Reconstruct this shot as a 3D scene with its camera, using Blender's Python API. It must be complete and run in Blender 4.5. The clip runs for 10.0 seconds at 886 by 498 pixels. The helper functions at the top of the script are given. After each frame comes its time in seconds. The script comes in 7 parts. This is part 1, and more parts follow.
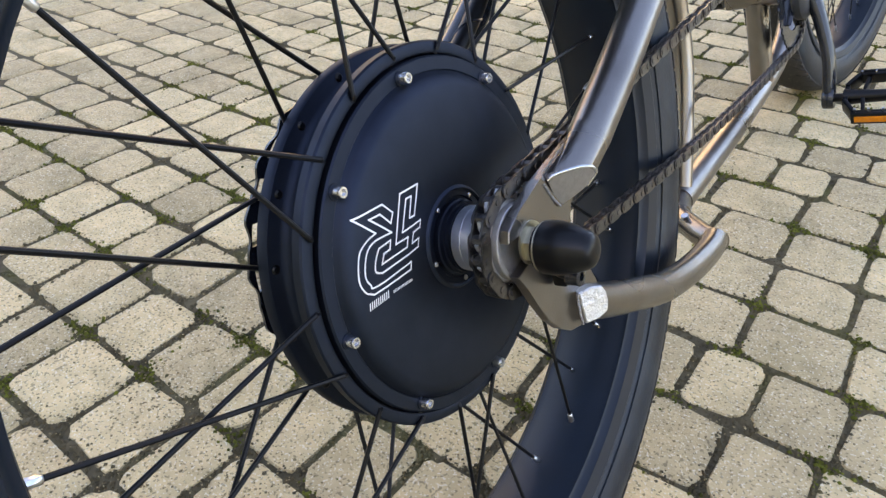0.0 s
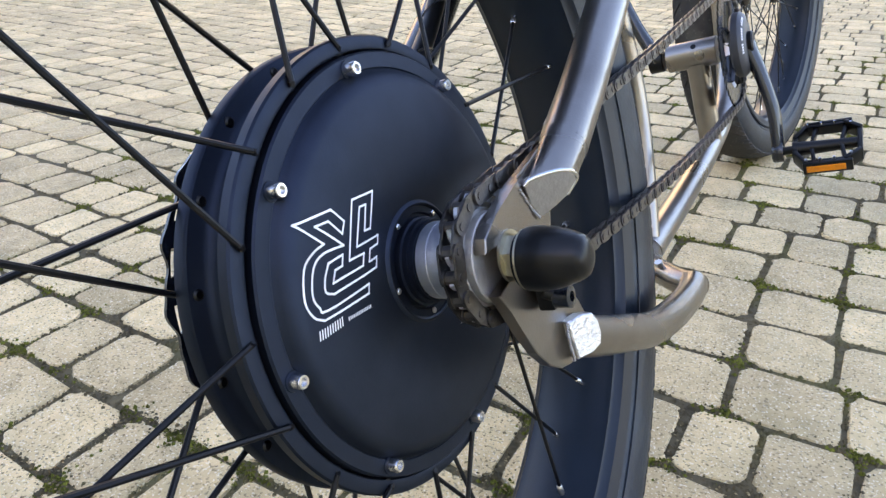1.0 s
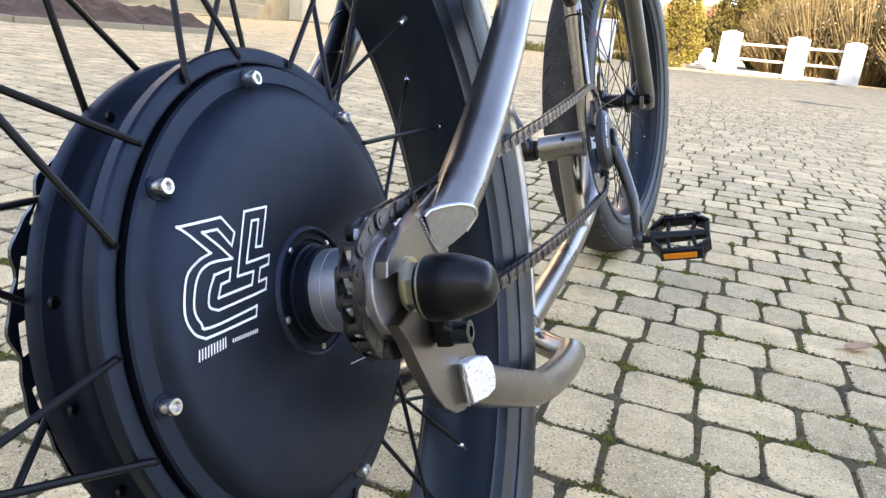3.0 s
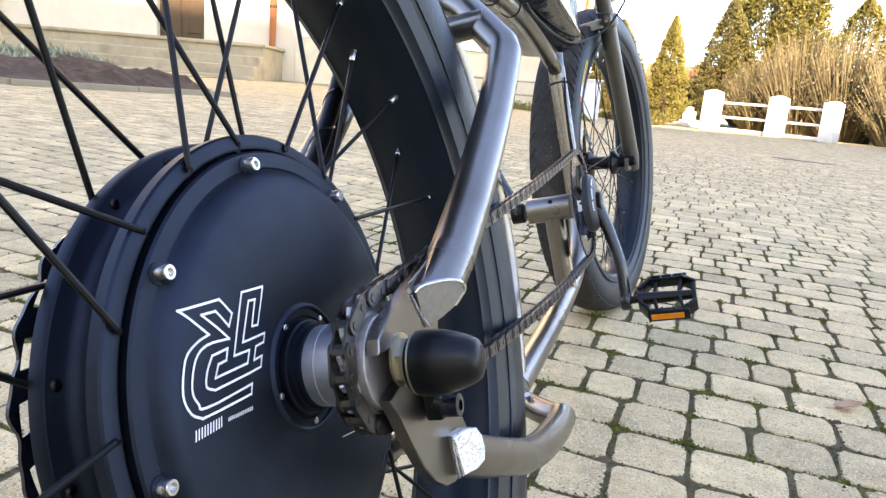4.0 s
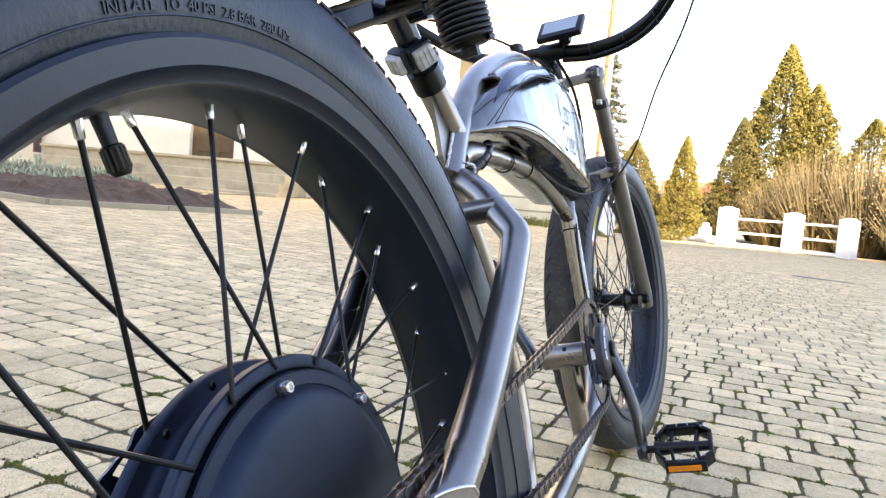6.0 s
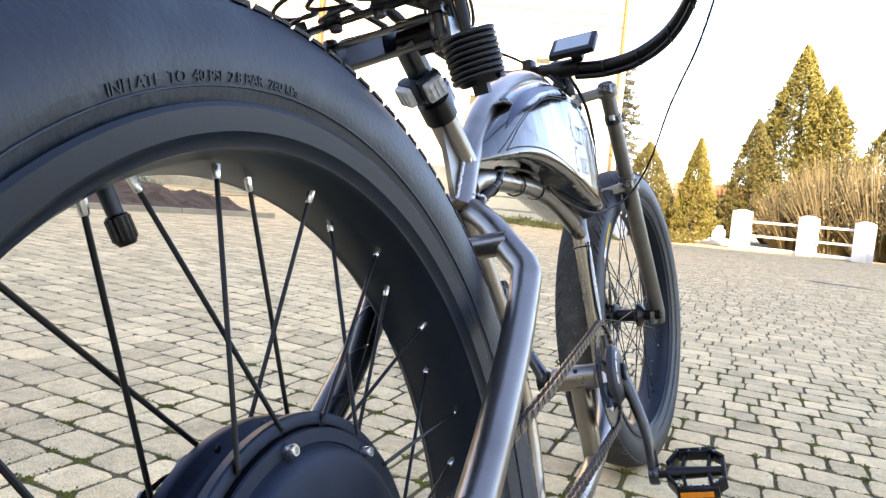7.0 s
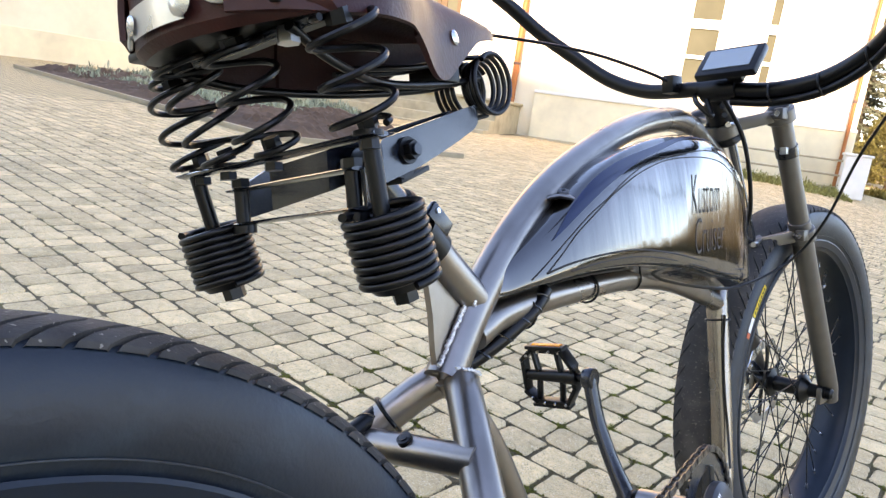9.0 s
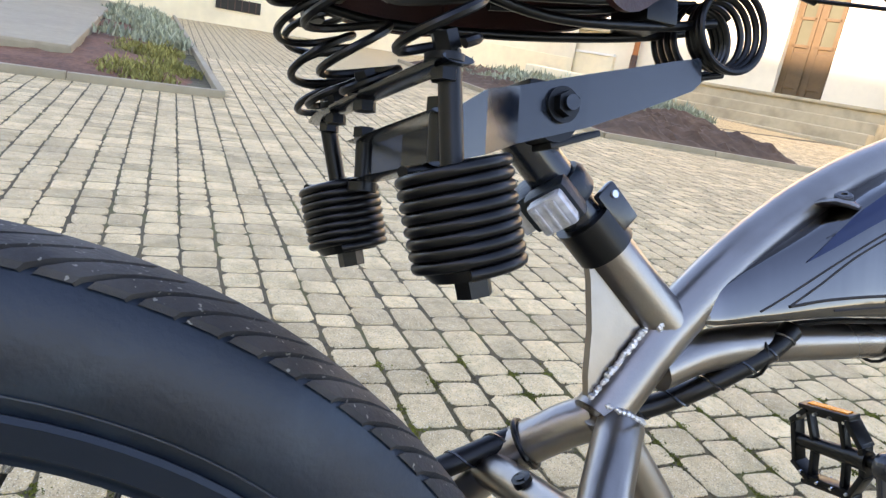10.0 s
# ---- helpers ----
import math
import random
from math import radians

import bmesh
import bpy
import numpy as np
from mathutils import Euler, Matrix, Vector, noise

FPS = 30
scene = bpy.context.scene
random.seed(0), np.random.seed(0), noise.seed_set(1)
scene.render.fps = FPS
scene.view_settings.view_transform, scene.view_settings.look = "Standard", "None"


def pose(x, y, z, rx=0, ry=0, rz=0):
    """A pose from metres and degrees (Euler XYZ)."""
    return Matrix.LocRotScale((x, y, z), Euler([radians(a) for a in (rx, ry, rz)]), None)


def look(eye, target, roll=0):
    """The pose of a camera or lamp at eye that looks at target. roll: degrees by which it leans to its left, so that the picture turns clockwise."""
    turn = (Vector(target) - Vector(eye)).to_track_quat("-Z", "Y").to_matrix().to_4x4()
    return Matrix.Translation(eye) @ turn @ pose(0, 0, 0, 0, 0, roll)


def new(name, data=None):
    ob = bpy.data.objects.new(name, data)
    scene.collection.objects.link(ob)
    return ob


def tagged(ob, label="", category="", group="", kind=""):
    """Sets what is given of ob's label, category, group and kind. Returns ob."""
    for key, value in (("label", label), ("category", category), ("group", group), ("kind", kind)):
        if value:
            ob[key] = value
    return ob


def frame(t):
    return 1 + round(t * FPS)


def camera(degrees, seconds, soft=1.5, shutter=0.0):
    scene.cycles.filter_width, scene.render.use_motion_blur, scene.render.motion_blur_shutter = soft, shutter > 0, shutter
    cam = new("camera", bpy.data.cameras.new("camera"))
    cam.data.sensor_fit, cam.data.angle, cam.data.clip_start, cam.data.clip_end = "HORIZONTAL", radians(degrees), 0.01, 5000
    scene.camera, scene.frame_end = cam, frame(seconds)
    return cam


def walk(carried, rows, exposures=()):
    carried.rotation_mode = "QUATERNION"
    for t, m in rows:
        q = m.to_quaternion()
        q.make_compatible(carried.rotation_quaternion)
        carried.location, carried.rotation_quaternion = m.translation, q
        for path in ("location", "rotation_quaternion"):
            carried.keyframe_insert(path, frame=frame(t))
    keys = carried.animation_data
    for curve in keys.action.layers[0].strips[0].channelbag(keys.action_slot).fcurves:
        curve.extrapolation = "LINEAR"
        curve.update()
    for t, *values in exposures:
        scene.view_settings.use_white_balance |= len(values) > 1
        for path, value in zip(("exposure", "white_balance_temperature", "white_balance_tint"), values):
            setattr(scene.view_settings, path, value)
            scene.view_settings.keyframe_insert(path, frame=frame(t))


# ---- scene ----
cam = camera(65.8, 10.0, soft=1.4)
PATH = [
    (0, (0.2087, -0.3147, 0.6157), (-0.2627, 0.3568, 0.0439), -0.90),
    (0.5, (0.1922, -0.2920, 0.5555), (-0.2665, 0.4475, 0.0629), -0.50),
    (1, (0.1817, -0.2906, 0.5379), (-0.2679, 0.4862, 0.0969), -1.42),
    (1.5, (0.1768, -0.2913, 0.5205), (-0.2239, 0.5193, 0.0935), 0.82),
    (2, (0.1611, -0.2928, 0.5050), (-0.1882, 0.5569, 0.1100), 3.94),
    (2.5, (0.1582, -0.2913, 0.4960), (-0.1446, 0.5970, 0.1507), 5.76),
    (2.7, (0.1613, -0.2921, 0.4966), (-0.1385, 0.6029, 0.1662), 5.49),
    (3.8, (0.1694, -0.3035, 0.5094), (-0.1313, 0.6203, 0.2724), 5.02),
    (4, (0.1694, -0.3050, 0.5132), (-0.1306, 0.6217, 0.2868), 4.97),
    (4.5, (0.1720, -0.3125, 0.5284), (-0.1394, 0.6189, 0.3399), 4.72),
    (5, (0.1728, -0.3234, 0.5457), (-0.1543, 0.6121, 0.4127), 4.60),
    (5.5, (0.1734, -0.3336, 0.5615), (-0.1647, 0.6036, 0.4755), 4.64),
    (5.7, (0.1745, -0.3366, 0.5682), (-0.1643, 0.6015, 0.4959), 4.86),
    (6.8, (0.1770, -0.3364, 0.6080), (-0.1888, 0.5918, 0.5399), 5.13),
    (7, (0.1721, -0.3295, 0.6140), (-0.1892, 0.6003, 0.5442), 5.21),
    (7.5, (0.1812, -0.2913, 0.6828), (-0.1991, 0.6315, 0.6226), 4.34),
    (8, (0.2131, -0.2398, 0.7758), (-0.1803, 0.6621, 0.5979), 4.79),
    (8.5, (0.2317, -0.1683, 0.8259), (-0.2389, 0.6853, 0.6027), 6.14),
    (9, (0.2159, -0.0422, 0.8246), (-0.3757, 0.7380, 0.6210), 8.07),
    (9.5, (0.2056, 0.0561, 0.8337), (-0.5125, 0.7082, 0.5906), 8.99),
    (10, (0.2092, 0.1215, 0.8070), (-0.6587, 0.5352, 0.5322), 9.98),
]
walk(cam, [(t, look(eye, target, roll)) for t, eye, target, roll in PATH], [(0, 2.71, 9650, 26), (0.9, 2.89, 8900, 26), (2.5, 2.92, 8900, 26), (5.0, 2.90, 8900, 26), (8.5, 2.84, 8900, 26), (10.0, 2.78, 8900, 26)])

# ---- world and light: clear sky; the yard lies in the shade of an unseen tall building added behind it, while the house, fence and trees stand in the sun ----
SUN_EL, SUN_AZ = 25.0, 160.0
world = bpy.data.worlds.new("world")
scene.world = world
world.use_nodes = True
wn = world.node_tree.nodes
sky = wn.new("ShaderNodeTexSky")
sky.sky_type = "NISHITA"
sky.sun_disc = False
sky.sun_elevation = radians(SUN_EL)
sky.sun_rotation = radians(SUN_AZ)
sky.altitude = 300
sky.air_density = 1.0
sky.dust_density = 0.4
sky.ozone_density = 4.0
world.node_tree.links.new(sky.outputs[0], wn["Background"].inputs["Color"])
wn["Background"].inputs["Strength"].default_value = 0.15
sun = new("sun", bpy.data.lights.new("sun", "SUN"))
sun.data.energy = 2.4
sun.data.angle = radians(0.6)
sun.data.color = (1.0, 0.955, 0.88)
az, el = radians(SUN_AZ), radians(SUN_EL)
SUNWARD = Vector((math.sin(az) * math.cos(el), math.cos(az) * math.cos(el), math.sin(el)))
sun.matrix_basis = look(SUNWARD * 30, (0, 0, 0))

# ---- materials ----
def node_mat(name, base, rough=0.5, metal=0.0, spread=0.12, scale=40.0, bump=0.0, bump_scale=200.0, rough_spread=0.08, coat=0.0, coords="Object", stain=None, stain_scale=3.0, stain_amount=0.5, per_piece=0.0, spec=0.5, speckle=None):
    """A principled material with variation of colour and gloss at two scales, fine relief and, where asked, stains of another colour."""
    m = bpy.data.materials.new(name)
    m.use_nodes = True
    nt = m.node_tree
    n, l = nt.nodes, nt.links
    b = n["Principled BSDF"]
    b.inputs["Roughness"].default_value = rough
    b.inputs["Metallic"].default_value = metal
    b.inputs["Coat Weight"].default_value = coat
    b.inputs["Coat Roughness"].default_value = 0.12
    b.inputs["Specular IOR Level"].default_value = spec
    tc = n.new("ShaderNodeNewGeometry" if coords == "Position" else "ShaderNodeTexCoord")
    fine = n.new("ShaderNodeTexNoise")
    fine.inputs["Scale"].default_value = scale
    fine.inputs["Detail"].default_value = 6
    wide = n.new("ShaderNodeTexNoise")
    wide.inputs["Scale"].default_value = scale / 9
    wide.inputs["Detail"].default_value = 3
    for t in (fine, wide):
        l.new(tc.outputs[coords], t.inputs["Vector"])
    mix = n.new("ShaderNodeMath")
    mix.operation = "ADD"
    l.new(fine.outputs["Fac"], mix.inputs[0])
    l.new(wide.outputs["Fac"], mix.inputs[1])
    ramp = n.new("ShaderNodeMapRange")
    ramp.inputs["From Min"].default_value, ramp.inputs["From Max"].default_value = 0.6, 1.4
    ramp.inputs["To Min"].default_value, ramp.inputs["To Max"].default_value = 1 - spread, 1 + spread
    l.new(mix.outputs[0], ramp.inputs["Value"])
    hsv = n.new("ShaderNodeHueSaturation")
    hsv.inputs["Color"].default_value = (*base, 1)
    value = ramp.outputs[0]
    if per_piece:
        info = n.new("ShaderNodeObjectInfo")
        isl = n.new("ShaderNodeNewGeometry")
        add = n.new("ShaderNodeMath")
        add.operation = "ADD"
        l.new(info.outputs["Random"], add.inputs[0])
        l.new(isl.outputs["Random Per Island"], add.inputs[1])
        fr = n.new("ShaderNodeMath")
        fr.operation = "FRACT"
        l.new(add.outputs[0], fr.inputs[0])
        pr = n.new("ShaderNodeMapRange")
        pr.inputs["To Min"].default_value, pr.inputs["To Max"].default_value = 1 - per_piece, 1 + per_piece
        l.new(fr.outputs[0], pr.inputs["Value"])
        mul = n.new("ShaderNodeMath")
        mul.operation = "MULTIPLY"
        l.new(value, mul.inputs[0])
        l.new(pr.outputs[0], mul.inputs[1])
        value = mul.outputs[0]
    l.new(value, hsv.inputs["Value"])
    colour = hsv.outputs["Color"]
    if stain:
        st = n.new("ShaderNodeTexNoise")
        st.inputs["Scale"].default_value = stain_scale
        st.inputs["Detail"].default_value = 5
        l.new(tc.outputs[coords], st.inputs["Vector"])
        sr = n.new("ShaderNodeMapRange")
        sr.inputs["From Min"].default_value, sr.inputs["From Max"].default_value = 0.52, 0.72
        sr.inputs["To Max"].default_value = stain_amount
        l.new(st.outputs["Fac"], sr.inputs["Value"])
        mx = n.new("ShaderNodeMixRGB")
        mx.inputs["Color2"].default_value = (*stain, 1)
        l.new(sr.outputs[0], mx.inputs["Fac"])
        l.new(colour, mx.inputs["Color1"])
        colour = mx.outputs["Color"]
    for chips, lo, hi in speckle or ():
        sp = n.new("ShaderNodeTexNoise")
        sp.inputs["Scale"].default_value = 330 if lo > 0.5 else 240
        sp.inputs["Detail"].default_value = 1
        l.new(tc.outputs[coords], sp.inputs["Vector"])
        sm = n.new("ShaderNodeMapRange")
        sm.inputs["From Min"].default_value, sm.inputs["From Max"].default_value = lo, hi
        sm.inputs["To Max"].default_value = 0.55
        l.new(sp.outputs["Fac"], sm.inputs["Value"])
        mx = n.new("ShaderNodeMixRGB")
        mx.inputs["Color2"].default_value = (*chips, 1)
        l.new(sm.outputs[0], mx.inputs["Fac"])
        l.new(colour, mx.inputs["Color1"])
        colour = mx.outputs["Color"]
    l.new(colour, b.inputs["Base Color"])
    rr = n.new("ShaderNodeMapRange")
    rr.inputs["To Min"].default_value, rr.inputs["To Max"].default_value = max(0.02, rough - rough_spread), min(1, rough + rough_spread)
    l.new(wide.outputs["Fac"], rr.inputs["Value"])
    l.new(rr.outputs[0], b.inputs["Roughness"])
    if bump:
        bn = n.new("ShaderNodeTexNoise")
        bn.inputs["Scale"].default_value = bump_scale
        bn.inputs["Detail"].default_value = 4
        l.new(tc.outputs[coords], bn.inputs["Vector"])
        bu = n.new("ShaderNodeBump")
        bu.inputs["Strength"].default_value = bump
        bu.inputs["Distance"].default_value = 0.002
        l.new(bn.outputs["Fac"], bu.inputs["Height"])
        l.new(bu.outputs["Normal"], b.inputs["Normal"])
    return m


M_ANOD = node_mat("black_anodised", (0.0235, 0.0310, 0.0460), 0.52, 1.0, 0.18, 60, 0.04, 900, 0.07, stain=(0.028, 0.036, 0.055), stain_scale=22, stain_amount=0.22)
M_BLACK = node_mat("black_paint", (0.0022, 0.0022, 0.0027), 0.34, 0.0, 0.3, 70, 0.05, 300, 0.1, coat=0.06, spec=0.26)
M_SPOKE = node_mat("black_spoke", (0.003, 0.003, 0.004), 0.40, 0.0, 0.3, 90, 0.0, 300, 0.08, spec=0.22)
M_BLACKSTEEL = node_mat("black_steel", (0.007, 0.010, 0.016), 0.24, 0.0, 0.3, 70, 0.05, 300, 0.08, coat=0.25, spec=0.5)
M_RIM = node_mat("rim_black", (0.0045, 0.0100, 0.0180), 0.38, 0.0, 0.3, 30, 0.03, 400, 0.08, spec=0.30)
# base and scuff colours carry a blue tint for the reflected sky
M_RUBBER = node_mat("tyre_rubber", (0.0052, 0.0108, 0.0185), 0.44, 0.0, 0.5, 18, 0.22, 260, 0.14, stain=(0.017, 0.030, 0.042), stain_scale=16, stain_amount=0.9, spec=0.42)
M_TREAD = node_mat("tread_rubber", (0.036, 0.034, 0.033), 0.8, 0.0, 0.35, 40, 0.35, 400, 0.08, stain=(0.11, 0.10, 0.088), stain_scale=14, stain_amount=0.6, spec=0.3, speckle=(((0.30, 0.28, 0.24), 0.69, 0.74),))
M_FRAME = node_mat("brushed_frame", (0.27, 0.245, 0.225), 0.28, 1.0, 0.14, 35, 0.08, 600, 0.08, stain=(0.15, 0.125, 0.11), stain_scale=12, stain_amount=0.45)
M_GROUND_END = node_mat("ground_steel", (0.34, 0.325, 0.31), 0.5, 0.8, 0.16, 220, 0.22, 700, 0.1)
M_WELD = node_mat("weld_bead", (0.62, 0.61, 0.6), 0.38, 1.0, 0.25, 300, 0.6, 400, 0.1)
M_TURNED = node_mat("turned_steel", (0.90, 0.92, 0.95), 0.40, 1.0, 0.15, 120, 0.05, 700, 0.1)
M_ALU = node_mat("bright_metal", (0.6, 0.6, 0.6), 0.27, 1.0, 0.1, 80, 0.04, 500, 0.08)
M_STEEL = node_mat("grey_steel", (0.2, 0.19, 0.18), 0.38, 1.0, 0.35, 120, 0.1, 600, 0.12, stain=(0.05, 0.04, 0.035), stain_scale=60, stain_amount=0.6)
M_CHAIN = node_mat("chain_steel", (0.16, 0.15, 0.145), 0.32, 1.0, 0.4, 200, 0.1, 700, 0.12, stain=(0.03, 0.025, 0.02), stain_scale=90, stain_amount=0.6)
M_BRASS = node_mat("zinc_yellow", (0.5, 0.46, 0.36), 0.3, 1.0, 0.2, 150, 0.05, 500)
M_TANK = node_mat("tank_metal", (0.125, 0.122, 0.122), 0.12, 1.0, 0.05, 6, 0.0, 300, 0.03, coat=0.3)
M_NAVY = node_mat("navy_paint", (0.005, 0.014, 0.050), 0.30, 0.0, 0.1, 20, coat=0.12, spec=0.35)
M_FORK = node_mat("fork_grey", (0.15, 0.142, 0.13), 0.38, 0.75, 0.12, 40, 0.05, 500)
M_WHITE = node_mat("white_print", (0.8, 0.8, 0.8), 0.5, 0.0, 0.05, 100)
M_LEATHER = node_mat("brown_leather", (0.034, 0.0075, 0.0062), 0.46, 0.0, 0.3, 60, 0.18, 350, 0.1, stain=(0.015, 0.004, 0.0035), stain_scale=14, stain_amount=0.6, spec=0.28)
M_AMBER = node_mat("amber_reflector", (0.75, 0.22, 0.01), 0.2, 0.0, 0.25, 300, 0.3, 900)
M_CLEAR = node_mat("clear_lens", (0.42, 0.42, 0.44), 0.10, 0.0, 0.45, 150, 0.6, 260, 0.05, coat=1.0)
M_COVER = node_mat("grey_plastic", (0.030, 0.033, 0.040), 0.45, 0.0, 0.15, 60, 0.05, 300)
M_SCREEN = node_mat("screen_glass", (0.22, 0.27, 0.31), 0.08, 0.0, 0.05, 20, coat=1.0)
M_YELLOW = node_mat("yellow_decal", (0.75, 0.52, 0.03), 0.5, 0.0, 0.1, 80)
M_RED = node_mat("red_decal", (0.6, 0.12, 0.05), 0.5, 0.0, 0.1, 80)
M_SCRIPT = node_mat("brown_lettering", (0.012, 0.007, 0.005), 0.6, 0.0, 0.1, 80)
M_STONE = node_mat("paver_concrete", (0.590, 0.440, 0.242), 0.88, 0.0, 0.26, 45, 1.0, 330, 0.05, coords="Position", stain=(0.23, 0.178, 0.085), stain_scale=7, stain_amount=0.5, per_piece=0.2, spec=0.3, speckle=(((0.85, 0.78, 0.6), 0.61, 0.66), ((0.10, 0.078, 0.045), 0.40, 0.34)))
M_SOIL = node_mat("joint_soil", (0.092, 0.070, 0.035), 0.95, 0.0, 0.55, 60, 1.0, 150, 0.03, coords="Position", stain=(0.118, 0.114, 0.028), stain_scale=6, stain_amount=0.75)
# one brown for both grit and the contact shade under the wheel
M_SHADE_GRIT = node_mat("grit_with_shade", (0.27, 0.205, 0.110), 0.95, 0.0, 0.4, 30, 0.0, 150, 0.03, coords="Position", per_piece=0.4, spec=0.2)
M_MOSS = node_mat("joint_moss", (0.10, 0.105, 0.018), 0.95, 0.0, 0.5, 60, 0.6, 300, 0.03, coords="Position", per_piece=0.5, spec=0.2)
M_LEAF = node_mat("dead_leaf", (0.45, 0.27, 0.16), 0.8, 0.0, 0.3, 40, 0.4, 200)
M_WALL = node_mat("cream_render", (0.78, 0.7, 0.52), 0.9, 0.0, 0.06, 6, 0.3, 60, 0.03, stain=(0.55, 0.46, 0.3), stain_scale=0.6, stain_amount=0.35)
M_PLINTH = node_mat("plinth_render", (0.80, 0.70, 0.48), 0.9, 0.0, 0.1, 5, 0.4, 50, 0.03, stain=(0.5, 0.43, 0.29), stain_scale=0.9, stain_amount=0.4)
M_TRIM = node_mat("pale_trim", (0.8, 0.77, 0.68), 0.8, 0.0, 0.06, 8, 0.2, 60)
M_STEPSTONE = node_mat("step_stone", (0.45, 0.37, 0.235), 0.9, 0.0, 0.15, 8, 0.5, 60, 0.03, stain=(0.2, 0.165, 0.1), stain_scale=2.2, stain_amount=0.5)
M_COPPER = node_mat("copper_pipe", (0.4, 0.13, 0.035), 0.55, 0.2, 0.2, 10)
M_PIPEBASE = node_mat("iron_pipe", (0.09, 0.05, 0.04), 0.7, 0.2, 0.2, 10)
M_DOORWOOD = node_mat("door_oak", (0.105, 0.060, 0.022), 0.55, 0.0, 0.2, 8, 0.2, 60)
M_FRAMEWOOD = node_mat("window_paint", (0.75, 0.74, 0.68), 0.5, 0.0, 0.05, 20)
M_PANE = node_mat("window_glass", (0.105, 0.100, 0.066), 0.08, 0.0, 0.2, 2, spec=0.25)
M_POST = node_mat("white_post", (0.78, 0.76, 0.7), 0.85, 0.0, 0.08, 6, 0.3, 40, 0.03, stain=(0.5, 0.47, 0.38), stain_scale=3, stain_amount=0.4)
M_EARTH = node_mat("dug_earth", (0.100, 0.056, 0.032), 0.95, 0.0, 0.4, 14, 1.0, 40, 0.03)
M_KERB = node_mat("kerb_concrete", (0.32, 0.265, 0.175), 0.9, 0.0, 0.16, 12, 0.5, 80)
M_MULCH = node_mat("bark_mulch", (0.17, 0.07, 0.036), 0.95, 0.0, 0.5, 25, 1.0, 60, 0.03, stain=(0.07, 0.03, 0.018), stain_scale=12, stain_amount=0.7)
M_BARK = node_mat("bark", (0.11, 0.08, 0.055), 0.95, 0.0, 0.3, 10, 0.8, 30)
M_CONIFER = node_mat("conifer_gold", (0.190, 0.168, 0.044), 0.8, 0.0, 0.35, 3, per_piece=0.32, spec=0.2)
M_CONIFER_DARK = node_mat("conifer_green", (0.140, 0.124, 0.04), 0.8, 0.0, 0.35, 3, per_piece=0.36, spec=0.2)
M_SPRUCE = node_mat("spruce_blue", (0.115, 0.122, 0.078), 0.8, 0.0, 0.3, 3, per_piece=0.4, spec=0.2)
M_SHRUB = node_mat("dry_shrub", (0.190, 0.155, 0.080), 0.9, 0.0, 0.4, 3, per_piece=0.5, spec=0.2)
M_SILVER = node_mat("silver_leaf", (0.31, 0.33, 0.22), 0.9, 0.0, 0.3, 5, per_piece=0.35)
M_GRASS = node_mat("grass_blades", (0.24, 0.22, 0.07), 0.9, 0.0, 0.4, 5, per_piece=0.4, spec=0.2)
M_ROOF = node_mat("roof_tile", (0.42, 0.15, 0.07), 0.85, 0.0, 0.2, 4)

# the tank's sheet metal is slightly wavy along its length
tn, tl = M_TANK.node_tree.nodes, M_TANK.node_tree.links
wave_map = tn.new("ShaderNodeMapping")
wave_map.inputs["Scale"].default_value = (1.0, 1.0, 0.12)
tl.new(tn["Texture Coordinate"].outputs["Object"], wave_map.inputs["Vector"])
wave = tn.new("ShaderNodeTexNoise")
wave.inputs["Scale"].default_value = 30
wave.inputs["Detail"].default_value = 3
tl.new(wave_map.outputs[0], wave.inputs["Vector"])
wave_bump = tn.new("ShaderNodeBump")
wave_bump.inputs["Strength"].default_value = 0.38
wave_bump.inputs["Distance"].default_value = 0.004
tl.new(wave.outputs["Fac"], wave_bump.inputs["Height"])
tl.new(wave_bump.outputs["Normal"], tn["Principled BSDF"].inputs["Normal"])


# ---- mesh helpers ----
def link(name, bm, mat, parent=None, label="", smooth=True, basis=None):
    me = bpy.data.meshes.new(name)
    bmesh.ops.recalc_face_normals(bm, faces=bm.faces)
    for f in bm.faces:
        f.smooth = smooth
    bm.to_mesh(me)
    bm.free()
    me.materials.append(mat)
    if smooth:
        me.set_sharp_from_angle(angle=radians(38))
    ob = new(name, me)
    ob.parent = parent
    if basis is not None:
        ob.matrix_basis = basis
    if label:
        ob["label"] = label
    return ob


def share(name, ob, parent, m):
    """Another object on ob's mesh, under the same parent, at the pose m."""
    o = new(name, ob.data)
    o.parent = parent
    o.matrix_basis = m
    return o


def spline(pts, n=6):
    """A smooth line through the points."""
    p = [Vector(q) for q in pts]
    p = [2 * p[0] - p[1]] + p + [2 * p[-1] - p[-2]]
    out = []
    for i in range(1, len(p) - 2):
        a, b, c, d = p[i - 1 : i + 3]
        for k in range(n):
            t = k / n
            out.append(0.5 * (2 * b + (c - a) * t + (2 * a - 5 * b + 4 * c - d) * t * t + (3 * b - a - 3 * c + d) * t**3))
    out.append(p[-2])
    return out


